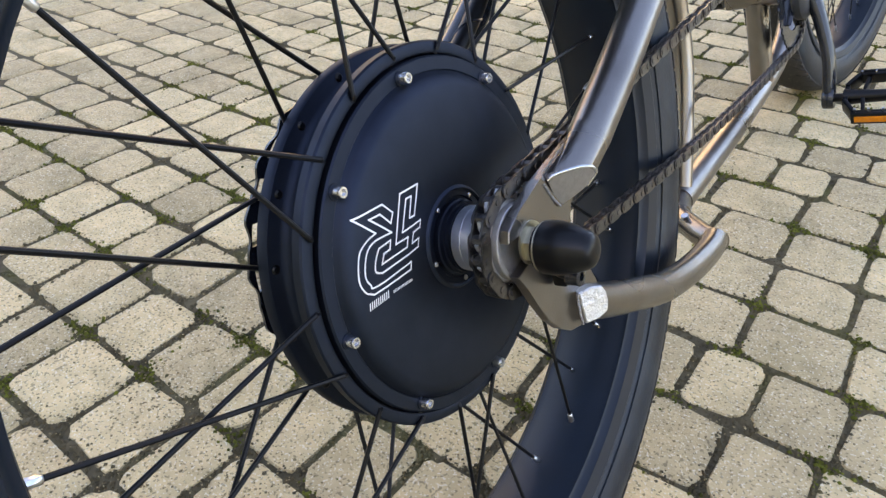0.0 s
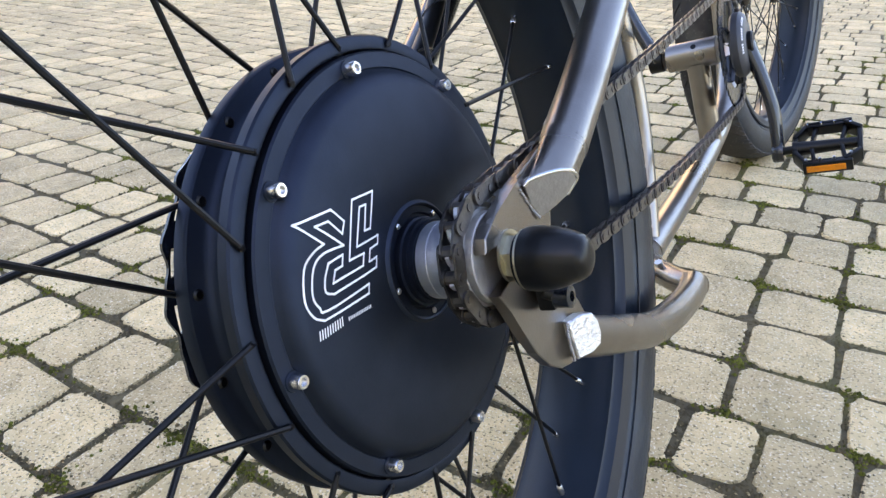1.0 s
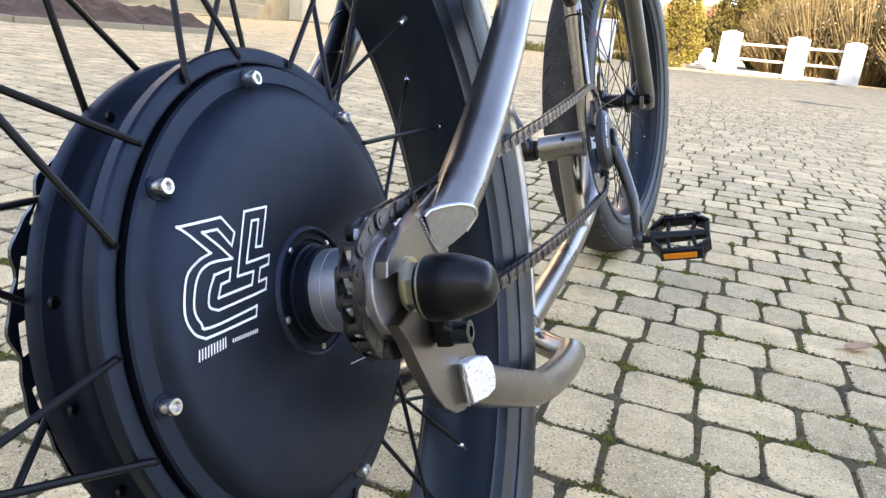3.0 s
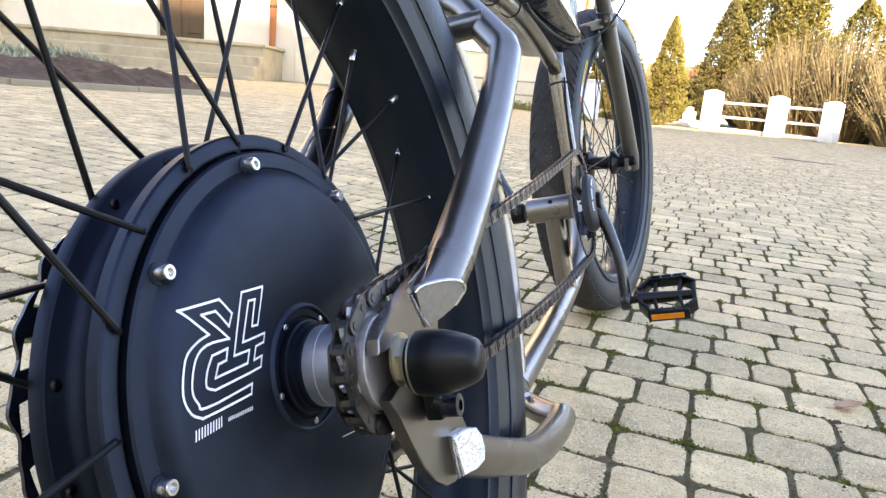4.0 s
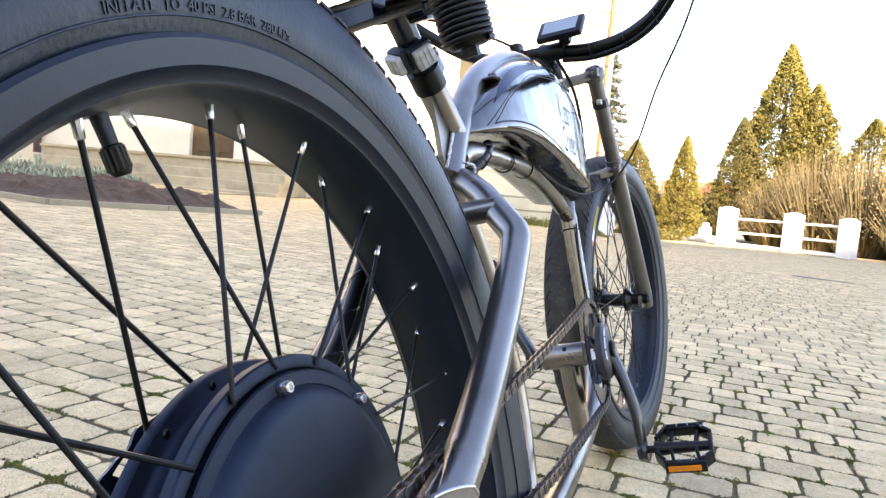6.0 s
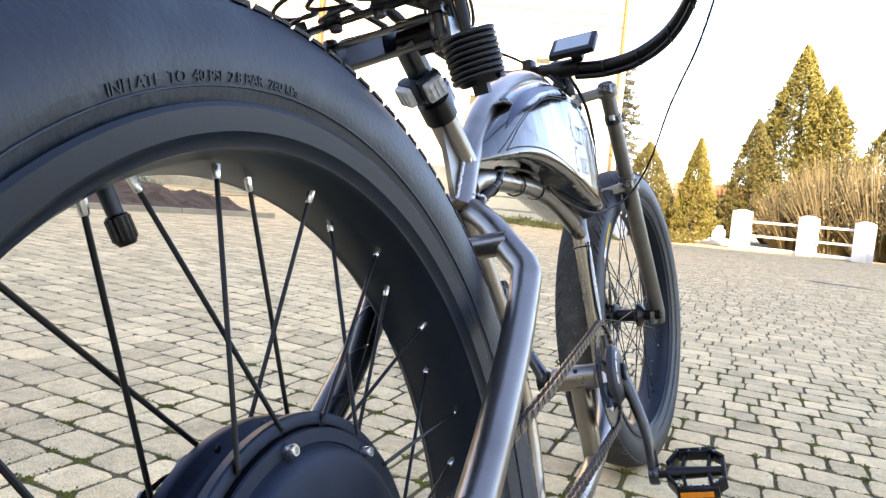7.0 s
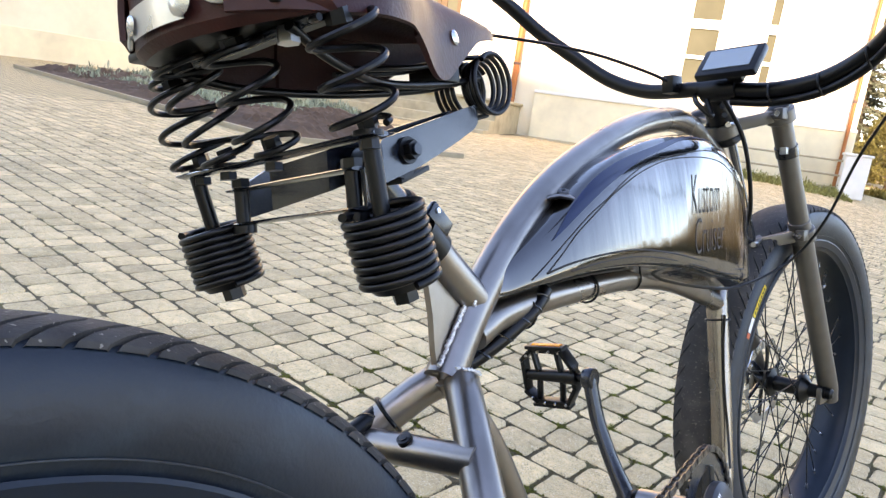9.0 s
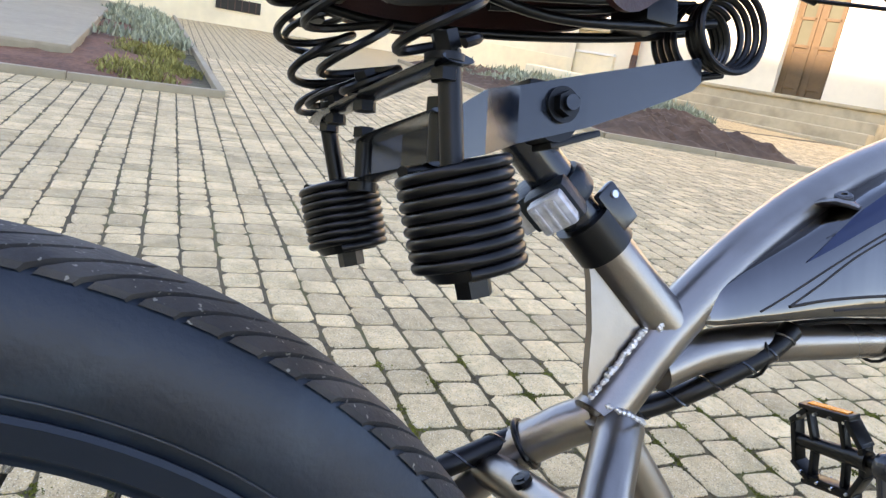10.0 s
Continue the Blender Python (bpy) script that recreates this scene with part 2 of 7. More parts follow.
def tube(pts, r, segs=14, bm=None, flat=1.0, caps=True):
    """A round tube along the points; r is a radius or one per point; flat squashes it across its second axis."""
    bm = bm or bmesh.new()
    p = [Vector(q) for q in pts]
    rs = r if isinstance(r, (list, tuple)) else [r] * len(p)
    rings, side = [], None
    for i, q in enumerate(p):
        t = (p[min(i + 1, len(p) - 1)] - p[max(i - 1, 0)]).normalized()
        if side is None:
            side = t.cross(Vector((0, 0, 1)))
            if side.length < 0.1:
                side = t.cross(Vector((0, 1, 0)))
        side = (side - t * side.dot(t)).normalized()
        up = side.cross(t)
        rings.append([bm.verts.new(q + rs[i] * (math.cos(a) * side + flat * math.sin(a) * up)) for a in (2 * math.pi * k / segs for k in range(segs))])
    for a, b in zip(rings, rings[1:]):
        for k in range(segs):
            bm.faces.new((a[k], a[(k + 1) % segs], b[(k + 1) % segs], b[k]))
    if caps:
        bm.faces.new(rings[0][::-1])
        bm.faces.new(rings[-1])
    return bm


def lathe(profile, segs=64, centre=(0, 0, 0), bm=None, closed=False, start=0.0):
    """Turns (x, r) pairs about the line along x through the centre."""
    bm = bm or bmesh.new()
    c = Vector(centre)
    rings = []
    for x, r in profile:
        if r < 1e-6:
            rings.append([bm.verts.new(c + Vector((x, 0, 0)))])
        else:
            rings.append([bm.verts.new(c + Vector((x, r * math.cos(start + 2 * math.pi * k / segs), r * math.sin(start + 2 * math.pi * k / segs)))) for k in range(segs)])
    pairs = list(zip(rings, rings[1:])) + ([(rings[-1], rings[0])] if closed else [])
    for a, b in pairs:
        for k in range(segs):
            j = (k + 1) % segs
            if len(a) == 1 and len(b) == 1:
                continue
            if len(a) == 1:
                bm.faces.new((a[0], b[k], b[j]))
            elif len(b) == 1:
                bm.faces.new((a[k], b[0], a[j]))
            else:
                bm.faces.new((a[k], b[k], b[j], a[j]))
    return bm


def box(size, centre=(0, 0, 0), bevel=0.0, m=None, bm=None):
    own = bmesh.new()
    bmesh.ops.create_cube(own, size=1, matrix=Matrix.Translation(centre) @ Matrix.Diagonal((*size, 1)))
    if bevel:
        bmesh.ops.bevel(own, geom=list(own.edges), offset=bevel, segments=2, affect="EDGES", profile=0.6)
    if m is not None:
        bmesh.ops.transform(own, matrix=m, verts=own.verts)
    if bm is None:
        return own
    own.verts.index_update()
    vs = [bm.verts.new(v.co) for v in own.verts]
    for f in own.faces:
        bm.faces.new([vs[v.index] for v in f.verts])
    own.free()
    return bm


def plate(outline, x0, x1, bevel=0.0, bm=None):
    """A plate whose outline is given in (y, z), from x0 to x1."""
    bm = bm or bmesh.new()
    a = [bm.verts.new((x0, y, z)) for y, z in outline]
    b = [bm.verts.new((x1, y, z)) for y, z in outline]
    n = len(outline)
    bm.faces.new(a)
    bm.faces.new(b[::-1])
    for k in range(n):
        bm.faces.new((a[k], b[k], b[(k + 1) % n], a[(k + 1) % n]))
    if bevel:
        bmesh.ops.bevel(bm, geom=[e for e in bm.edges if abs(e.verts[0].co.x - e.verts[1].co.x) < 1e-6], offset=bevel, segments=1, affect="EDGES")
    return bm


def helix(a, b, r, turns, wire, per=16, r_end=None, start=0.0, segs=8):
    """A coil of wire from a to b; r may change to r_end along its length."""
    a, b = Vector(a), Vector(b)
    t = (b - a).normalized()
    s = t.orthogonal().normalized()
    u = t.cross(s)
    n = int(turns * per)
    pts = []
    for k in range(n + 1):
        f = k / n
        rad = r if r_end is None else r + (r_end - r) * f
        ang = start + 2 * math.pi * turns * f
        pts.append(a + (b - a) * f + rad * (math.cos(ang) * s + math.sin(ang) * u))
    return tube(pts, wire, segs)


def hexnut(at, along, r, h, bm=None):
    bm = bm or bmesh.new()
    along = Vector(along).normalized()
    rot = along.to_track_quat("Z", "Y").to_matrix().to_4x4()
    bmesh.ops.create_cone(bm, cap_ends=True, segments=6, radius1=r, radius2=r * 0.97, depth=h, matrix=Matrix.Translation(Vector(at)) @ rot)
    return bm


def rod(a, b, r, segs=14, bm=None):
    return tube([Vector(a), Vector(b)], r, segs, bm)


def text_bm(words, size, shear=0.0, depth=0.0, swell=0.0):
    """The words as a mesh in the xy plane, centred on the origin."""
    cu = bpy.data.curves.new("lettering", "FONT")
    cu.body, cu.size, cu.shear, cu.align_x, cu.align_y, cu.extrude = words, size, shear, "CENTER", "CENTER", depth
    cu.resolution_u = 3
    cu.offset = swell
    ob = bpy.data.objects.new("lettering", cu)
    scene.collection.objects.link(ob)
    dg = bpy.context.evaluated_depsgraph_get()
    me = bpy.data.meshes.new_from_object(ob.evaluated_get(dg))
    bm = bmesh.new()
    bm.from_mesh(me)
    bpy.data.objects.remove(ob)
    bpy.data.curves.remove(cu)
    bpy.data.meshes.remove(me)
    return bm


# ---- bicycle, leaning on its stand: built upright about the rear axle, x to its right, y ahead ----
LEAN_DEG, AXLE_Z, XM = 16.17, 0.3626, -0.023
BASE = Vector((XM, 0.0, -0.376))
LEANED = Matrix.Translation((0, 0, AXLE_Z)) @ Matrix.Rotation(radians(-LEAN_DEG), 4, "Y")
OFF = Matrix.Translation(-BASE)

bicycle = new("bicycle")
bicycle.empty_display_size = 0.1
bicycle.matrix_basis = LEANED @ Matrix.Translation(BASE)
tagged(bicycle, "grey brushed-metal cruiser bicycle with fat tyres, leaning on block paving", "bicycle")


def part(name, bm, mat, label="", parent=None, smooth=True, basis=None):
    """A part of the bicycle (parent None), or a piece of one of its parts."""
    if parent is None:
        return link(name, bm, mat, bicycle, label, smooth, OFF @ basis if basis is not None else OFF)
    return link(name, bm, mat, parent, label, smooth, basis)


def circle_pt(x, r, deg):
    return Vector((x, r * math.cos(radians(deg)), r * math.sin(radians(deg))))


# wheels: rim and tyre sections as (offset from the middle, radius)
RIM = [(0.0, 0.2755), (0.022, 0.2762), (0.0275, 0.279), (0.0335, 0.2795), (0.035, 0.283), (0.0405, 0.2865), (0.0445, 0.2985), (0.0435, 0.3012), (0.040, 0.3005), (0.036, 0.292), (0.02, 0.288), (0.0, 0.287)]
TYRE = [(0.040, 0.299), (0.0425, 0.3045), (0.0462, 0.3105), (0.0495, 0.322), (0.0502, 0.334), (0.0487, 0.346), (0.0455, 0.3545), (0.0425, 0.3580), (0.036, 0.3615), (0.022, 0.3660), (0.0, 0.3680)]


def make_rim(parent, basis, name, label):
    loop = RIM
    full = loop + [(-d, r) for d, r in reversed(loop) if d > 1e-6]
    return link(name, lathe(full, 120, closed=True), M_RIM, parent, label, True, basis)


def make_tyre(rim, pitch, label, long_slot=4, short_slot=2):
    loop = TYRE + [(-d, r) for d, r in reversed(TYRE) if d > 1e-6]
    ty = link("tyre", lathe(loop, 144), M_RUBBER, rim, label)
    # raised tread: a dusty crown cut by slanted slots that notch the shoulder, long and short by turns
    bm = bmesh.new()
    rows = [(0.0458, 0.3560), (0.0454, 0.3592), (0.0410, 0.3632), (0.034, 0.3662), (0.026, 0.3684), (0.016, 0.3700), (0.006, 0.3709), (0.0, 0.3711)]
    under = [(0.0450, 0.3550), (0.0430, 0.3564), (0.0392, 0.3595), (0.0330, 0.3624), (0.0256, 0.3652), (0.016, 0.3676), (0.006, 0.3696), (0.0, 0.3700)]
    lead = [0.0, 0.3, 1.6, 3.2, 4.9, 6.4, 7.4, 8.0]
    cuts = [0.0, 0.02, 0.06, 0.19, 0.24, 0.50, 0.78]
    step = 360 / pitch
    worn = random.Random(pitch)
    for sgn in (1, -1):
        cols = []
        for k in range(pitch):
            ends = long_slot if k % 2 == 0 else short_slot
            wide = worn.uniform(0.85, 1.15)
            for j, f in enumerate(cuts):
                col = []
                for i in range(8):
                    sunk = j in (2, 3) and i <= ends
                    d, r = under[i] if sunk else rows[i]
                    g = 0.12 + (f - 0.12) * wide * (1.25 - 0.5 * i / 7) if j in (1, 2, 3, 4) else f
                    col.append(bm.verts.new(circle_pt(sgn * d, r, step * (k + g) - lead[i])))
                cols.append(col)
        for a, b in zip(cols, cols[1:] + cols[:1]):
            for i in range(7):
                bm.faces.new((a[i], b[i], b[i + 1], a[i + 1]))
    tr = link("tread", bm, M_TREAD, rim, "worn slanted tread blocks")
    tr["kind"] = "stuff"
    # mould lines round the sidewall
    for sgn in (1, -1):
        for d, r in ((0.0457, 0.3085),):
            ring = [circle_pt(sgn * d, r, 2.5 * k) for k in range(145)]
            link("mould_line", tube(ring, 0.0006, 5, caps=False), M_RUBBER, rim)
    return ty


def sidewall_x(r):
    for (d0, r0), (d1, r1) in zip(TYRE, TYRE[1:]):
        if r0 <= r <= r1:
            return d0 + (d1 - d0) * (r - r0) / (r1 - r0)
    return 0.05


def sidewall_text(rim, words, size, r_mid, deg_mid, mat, lift=0.0004, depth=0.0004):
    """Raised lettering that follows the right sidewall, read from outside with its foot to the rim."""
    bm = text_bm(words, size, 0, depth)
    for v in bm.verts:
        r = r_mid + v.co.y
        a = radians(deg_mid) - 1.20 * v.co.x / r_mid
        v.co = Vector((sidewall_x(r) + lift + v.co.z, r * math.cos(a), r * math.sin(a)))
    return link("lettering", bm, mat, rim, "raised sidewall lettering", False)


WHEEL_R = OFF @ Matrix.Translation((XM, 0, 0))
rear_rim = make_rim(bicycle, WHEEL_R, "rear_wheel", "wide matt black rear rim")
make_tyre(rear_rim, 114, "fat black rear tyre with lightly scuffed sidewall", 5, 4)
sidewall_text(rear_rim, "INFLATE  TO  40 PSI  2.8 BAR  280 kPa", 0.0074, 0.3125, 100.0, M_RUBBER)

# rear spokes and nipples: 18 to each flange
for m9 in range(9):
    for k, (nip, hole, near) in enumerate(((13.3, 33.0, True), (23.3, 13.0, True), (33.3, 42.3, False), (43.3, 22.3, False))):
        na, ha = nip + 40 * m9, hole + 40 * m9
        nx = (-0.0155 if k % 2 == 0 else -0.0305) - XM
        fx, fr = (-0.0068 if k % 2 == 0 else -0.0078, 0.1215) if near else (-0.0482, 0.1215)
        outer = circle_pt(nx, 0.2745, na)
        foot = circle_pt(fx - XM, fr, ha)
        inner = circle_pt(fx - XM, fr + 0.001, ha)
        head = circle_pt((-0.0135 if near else -0.0415) - XM, fr - 0.0010, ha)
        way = (inner - outer).normalized()
        mid = outer.lerp(inner, 0.5)
        sp = spline([outer, outer + way * 0.03, mid, inner - way * 0.006, inner, head], 4)
        link("spoke", tube(sp, 0.00155, 8), M_SPOKE, rear_rim)
        link("nipple", tube([outer + way * -0.002, outer + way * 0.002, outer + way * 0.0068, outer + way * 0.0076], [0.0028, 0.0026, 0.0024, 0.0018], 8), M_ALU, rear_rim)

# valve
va = 107.9
v0, v1, v2 = circle_pt(-0.004, 0.277, va), circle_pt(-0.004, 0.2605, va), circle_pt(-0.004, 0.2450, va)
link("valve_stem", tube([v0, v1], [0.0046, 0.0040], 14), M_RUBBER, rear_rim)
link("valve_cap", tube([v1, v1.lerp(v2, 0.05), v1.lerp(v2, 0.85), v2], [0.0048, 0.0056, 0.0056, 0.0042], 20), M_BLACK, rear_rim, "ribbed black valve cap")
for k in range(14):
    a = 2 * math.pi * k / 14
    t = (v2 - v1).normalized()
    s = t.orthogonal().normalized()
    q = s * math.cos(a) * 0.0056 + t.cross(s) * math.sin(a) * 0.0056
    link("cap_rib", rod(v1.lerp(v2, 0.1) + q, v1.lerp(v2, 0.82) + q, 0.0007, 5), M_BLACK, rear_rim)

# hub motor
DOME = [(-0.0042, 0.1072), (-0.0016, 0.1062), (0.0022, 0.1018), (0.0033, 0.0975), (0.0044, 0.08), (0.0036, 0.055), (0.0008, 0.0345)]
shell = [(-0.060, 0.0), (-0.060, 0.05), (-0.057, 0.098), (-0.050, 0.108), (-0.0465, 0.1125), (-0.0462, 0.1262), (-0.0450, 0.1272), (-0.0385, 0.1272), (-0.0372, 0.1262), (-0.0366, 0.1185), (-0.034, 0.1148), (-0.028, 0.1128), (-0.0235, 0.1135), (-0.0185, 0.1165), (-0.0165, 0.1255), (-0.0155, 0.1268), (-0.0098, 0.1268), (-0.0086, 0.1258), (-0.0074, 0.1202), (-0.0080, 0.1188), (-0.0120, 0.1182)]
hub_motor = part("hub_motor", lathe(shell, 128), M_ANOD, "matt black hub motor drum with two spoke flanges")
cover = [(-0.0120, 0.1172), (-0.0054, 0.1172), (-0.0042, 0.1162), (-0.0040, 0.1084), (-0.0046, 0.1078)] + DOME + [(0.0018, 0.0336), (0.0024, 0.0326), (0.0018, 0.0315), (0.0008, 0.0312), (0.0008, 0.0275), (-0.0004, 0.0268), (-0.0004, 0.0)]
part("motor_cover", lathe(cover, 128), M_ANOD, "domed matt black side cover", hub_motor)


def dome_x(y, z):
    r = math.hypot(y, z)
    for (x0, r0), (x1, r1) in zip(DOME, DOME[1:]):
        if r1 <= r <= r0:
            return x0 + (x1 - x0) * (r0 - r) / (r0 - r1)
    return DOME[-1][0]


for k in range(8):
    a = 4.9 + 45 * k
    c = circle_pt(0, 0.1105, a)
    bm = lathe([(-0.0042, 0.0), (-0.0042, 0.0037), (0.0016, 0.0037), (0.0026, 0.0031), (0.0026, 0.0020), (0.0010, 0.0019), (0.0010, 0.0)], 20, c)
    part("cover_bolt", bm, M_ALU, "bright socket-head bolt", hub_motor)
    part("bolt_seat", lathe([(-0.0046, 0.0), (-0.0046, 0.0052), (-0.0036, 0.0048), (-0.0036, 0.0)], 20, c), M_ANOD, "", hub_motor)
for k in range(5):
    a = 118 + 72 * k
    part("hub_screw", lathe([(-0.001, 0.0), (-0.001, 0.0017), (0.0016, 0.0017), (0.0020, 0.0012), (0.0020, 0.0)], 12, circle_pt(0, 0.0292, a)), M_ALU, "", hub_motor)
for k in range(18):
    part("spoke_head", lathe([(-0.004, 0.0), (-0.004, 0.0028), (0.0022, 0.0028), (0.003, 0.0018), (0.003, 0.0)], 10, circle_pt(-0.0388, 0.1215, 2.3 + 20 * k)), M_BLACK, "", hub_motor)
    part("spoke_hole", lathe([(-0.0035, 0.0), (-0.0035, 0.0034), (0.0004, 0.0034), (0.0008, 0.0026), (0.0008, 0.0)], 12, circle_pt(-0.0092, 0.1208, 13 + 20 * k)), M_BLACK, "", hub_motor)

# logo: an outline of angular strokes, drawn as a plain shape
LOGO = [
    [(-0.0856, 0.0549), (-0.0621, 0.0534), (-0.0556, 0.0452), (-0.0595, 0.0403), (-0.066, 0.0491), (-0.0747, 0.0499), (-0.0611, 0.0351), (-0.0755, 0.0369), (-0.0839, 0.0333), (-0.0897, 0.0226), (-0.0883, 0.0156), (-0.0843, 0.0124), (-0.0517, 0.0104), (-0.0542, 0.0063), (-0.088, 0.0091), (-0.0932, 0.0135), (-0.0949, 0.0221), (-0.0893, 0.035), (-0.0815, 0.0395), (-0.0733, 0.0408), (-0.0856, 0.0549)],
    [(-0.0457, 0.0524), (-0.0286, 0.0511), (-0.038, 0.0346), (-0.0431, 0.0354), (-0.0367, 0.0468), (-0.0418, 0.0473), (-0.0523, 0.0305), (-0.0328, 0.029), (-0.0349, 0.0251), (-0.0426, 0.0254), (-0.0462, 0.0199), (-0.0386, 0.0194), (-0.0413, 0.0149), (-0.0776, 0.0174), (-0.0818, 0.0205), (-0.0796, 0.0262), (-0.0746, 0.0317), (-0.0637, 0.0314), (-0.0663, 0.0268), (-0.072, 0.0269), (-0.0758, 0.0221), (-0.0521, 0.0204), (-0.0487, 0.0256), (-0.0604, 0.0268), (-0.0457, 0.0524)],
]


def print_strip(poly, w, name="logo_outline", lift=0.0004):
    bm = bmesh.new()
    for (y0, z0), (y1, z1) in zip(poly, poly[1:]):
        d = Vector((y1 - y0, z1 - z0))
        if d.length < 1e-5:
            continue
        n = Vector((-d.y, d.x)).normalized() * w / 2
        e = d.normalized() * w / 2
        steps = 6
        for k in range(steps):
            a = Vector((y0, z0)) - e + (d + 2 * e) * (k / steps)
            b = Vector((y0, z0)) - e + (d + 2 * e) * ((k + 1) / steps)
            bm.faces.new([bm.verts.new((dome_x(q.x, q.y) + lift, q.x, q.y)) for q in (a + n, a - n, b - n, b + n)])
    return part(name, bm, M_WHITE, "thin white printed outline", hub_motor, False)


# unread small print under the logo, as bars
def print_bars(y0, z0, y1, z1, h, n, gap, slant):
    bm = bmesh.new()
    d = Vector((y1 - y0, z1 - z0))
    t = d.normalized()
    up = Vector((-t.y, t.x))
    step = d.length / n
    for k in range(n):
        a = Vector((y0, z0)) + t * step * k
        b = a + t * step * (1 - gap)
        q = [a, b, b + up * h + t * slant * h, a + up * h + t * slant * h]
        bm.faces.new([bm.verts.new((dome_x(v.x, v.y) + 0.0003, v.x, v.y)) for v in q])
    part("print_bar", bm, M_WHITE, "small white printed marks", hub_motor, False)

# brake rotor on the far side, scalloped with slots
rot = bmesh.new()
N = 240
RADII = (0.0815, 0.0968, 0.1084, 0.1114)
ringsets = []
for side in (-0.0765, -0.0745):
    row = []
    for k in range(N):
        a = 360 * k / N
        wave = 0.0017 * math.cos(20 * radians(a)) + 0.0007 * math.sin(40 * radians(a))
        lean = (0.0, 1.5, 4.0, 4.5)
        row.append([rot.verts.new(circle_pt(side, r + (wave if q == 3 else -0.6 * wave if q == 0 else 0), a + lean[q])) for q, r in enumerate(RADII)])
    ringsets.append(row)
is_slot = [(k % 10) in (0, 1, 2, 8, 9) for k in range(N)]
for k in range(N):
    j = (k + 1) % N
    for row in ringsets:
        for b in range(3):
            if b == 1 and is_slot[k]:
                continue
            rot.faces.new((row[k][b], row[k][b + 1], row[j][b + 1], row[j][b]))
    for b in (0, 3) + ((1, 2) if is_slot[k] else ()):
        rot.faces.new((ringsets[0][k][b], ringsets[0][j][b], ringsets[1][j][b], ringsets[1][k][b]))
    if is_slot[k] != is_slot[k - 1]:
        rot.faces.new((ringsets[0][k][1], ringsets[0][k][2], ringsets[1][k][2], ringsets[1][k][1]))
part("brake_rotor", rot, M_BLACKSTEEL, "scalloped dark steel brake rotor", hub_motor, False)
for k in range(6):
    a = 60 * k
    part("rotor_arm", tube([circle_pt(-0.0755, 0.03, a - 25), circle_pt(-0.0755, 0.06, a - 12), circle_pt(-0.0755, 0.092, a)], 0.004, 8, flat=0.35), M_STEEL, "", hub_motor)

# axle, freewheel and nuts
part("spacer_ring", lathe([(-0.001, 0.0), (-0.001, 0.0252), (0.0030, 0.0252), (0.0036, 0.0240), (0.0066, 0.0240), (0.0070, 0.0226), (0.0098, 0.0226), (0.0098, 0.0)], 48), M_ANOD, "black spacer ring", hub_motor)
part("freewheel", lathe([(0.0098, 0.0), (0.0098, 0.0206), (0.0105, 0.0214), (0.0170, 0.0216), (0.0172, 0.0213), (0.0174, 0.0216), (0.0385, 0.0216), (0.0385, 0.0)], 64), M_TURNED, "turned steel freewheel body", hub_motor)


def sprocket(x, r, teeth, thick, r_in, holes=0):
    bm = bmesh.new()
    n = teeth * 4
    rows = []
    for s in (-0.5, 0.5):
        row = []
        for k in range(n):
            rr = r + (0.0022, 0.0, -0.0042, 0.0)[k % 4]
            a = 360 * k / n
            row.append((bm.verts.new(circle_pt(x + s * thick, r_in, a)), bm.verts.new(circle_pt(x + s * thick, rr, a))))
        rows.append(row)
    for k in range(n):
        j = (k + 1) % n
        for row in rows:
            bm.faces.new((row[k][0], row[k][1], row[j][1], row[j][0]))
        for b in (0, 1):
            bm.faces.new((rows[0][k][b], rows[0][j][b], rows[1][j][b], rows[1][k][b]))
    return bm


RS, NS, CX = 0.0326, 16, 0.0400
part("sprocket", sprocket(CX, RS + 0.001, NS, 0.0024, 0.020), M_TURNED, "toothed steel sprocket", hub_motor, False)
part("freewheel_ring", lathe([(0.0408, 0.0), (0.0408, 0.0262), (0.0414, 0.0266), (0.0424, 0.0264), (0.0428, 0.0246), (0.0468, 0.0242), (0.0474, 0.0236), (0.0476, 0.0210), (0.0465, 0.0200), (0.0465, 0.0)], 64), M_GROUND_END, "machined ring with fine marks", hub_motor)
for k in range(9):
    part("sprocket_hole", lathe([(0.0407, 0.0), (0.0407, 0.0019), (0.0416, 0.0019), (0.0416, 0.0)], 10, circle_pt(0, 0.0290, 40 * k + 9)), M_BLACK, "", hub_motor)
part("axle_nut", hexnut((0.0593, 0, -0.001), (1, 0, 0), 0.0120, 0.0055), M_BRASS, "yellow zinc axle nut", hub_motor, False)
part("washer", lathe([(0.0555, 0.0), (0.0555, 0.0138), (0.0570, 0.0138), (0.0570, 0.0)], 32), M_BRASS, "", hub_motor)
part("axle_cap", lathe([(0.0650, 0.0), (0.0650, 0.0158), (0.0658, 0.0165), (0.072, 0.0168), (0.080, 0.0160), (0.0875, 0.0140), (0.0935, 0.0118), (0.0965, 0.0100), (0.0982, 0.0070), (0.0988, 0.0035), (0.0990, 0.0)], 40, (0, 0.001, -0.003)), M_BLACK, "soft black plastic axle cap", hub_motor)
part("cap_collar", lathe([(0.0618, 0.0), (0.0618, 0.0142), (0.0645, 0.0146), (0.0645, 0.0)], 40, (0, 0.001, -0.003)), M_BLACK, "", hub_motor)
part("cap_band", lathe([(0.0640, 0.0135), (0.0640, 0.0158), (0.0652, 0.0158), (0.0652, 0.0135)], 40, (0, 0.001, -0.003), closed=True), M_BRASS, "", hub_motor)
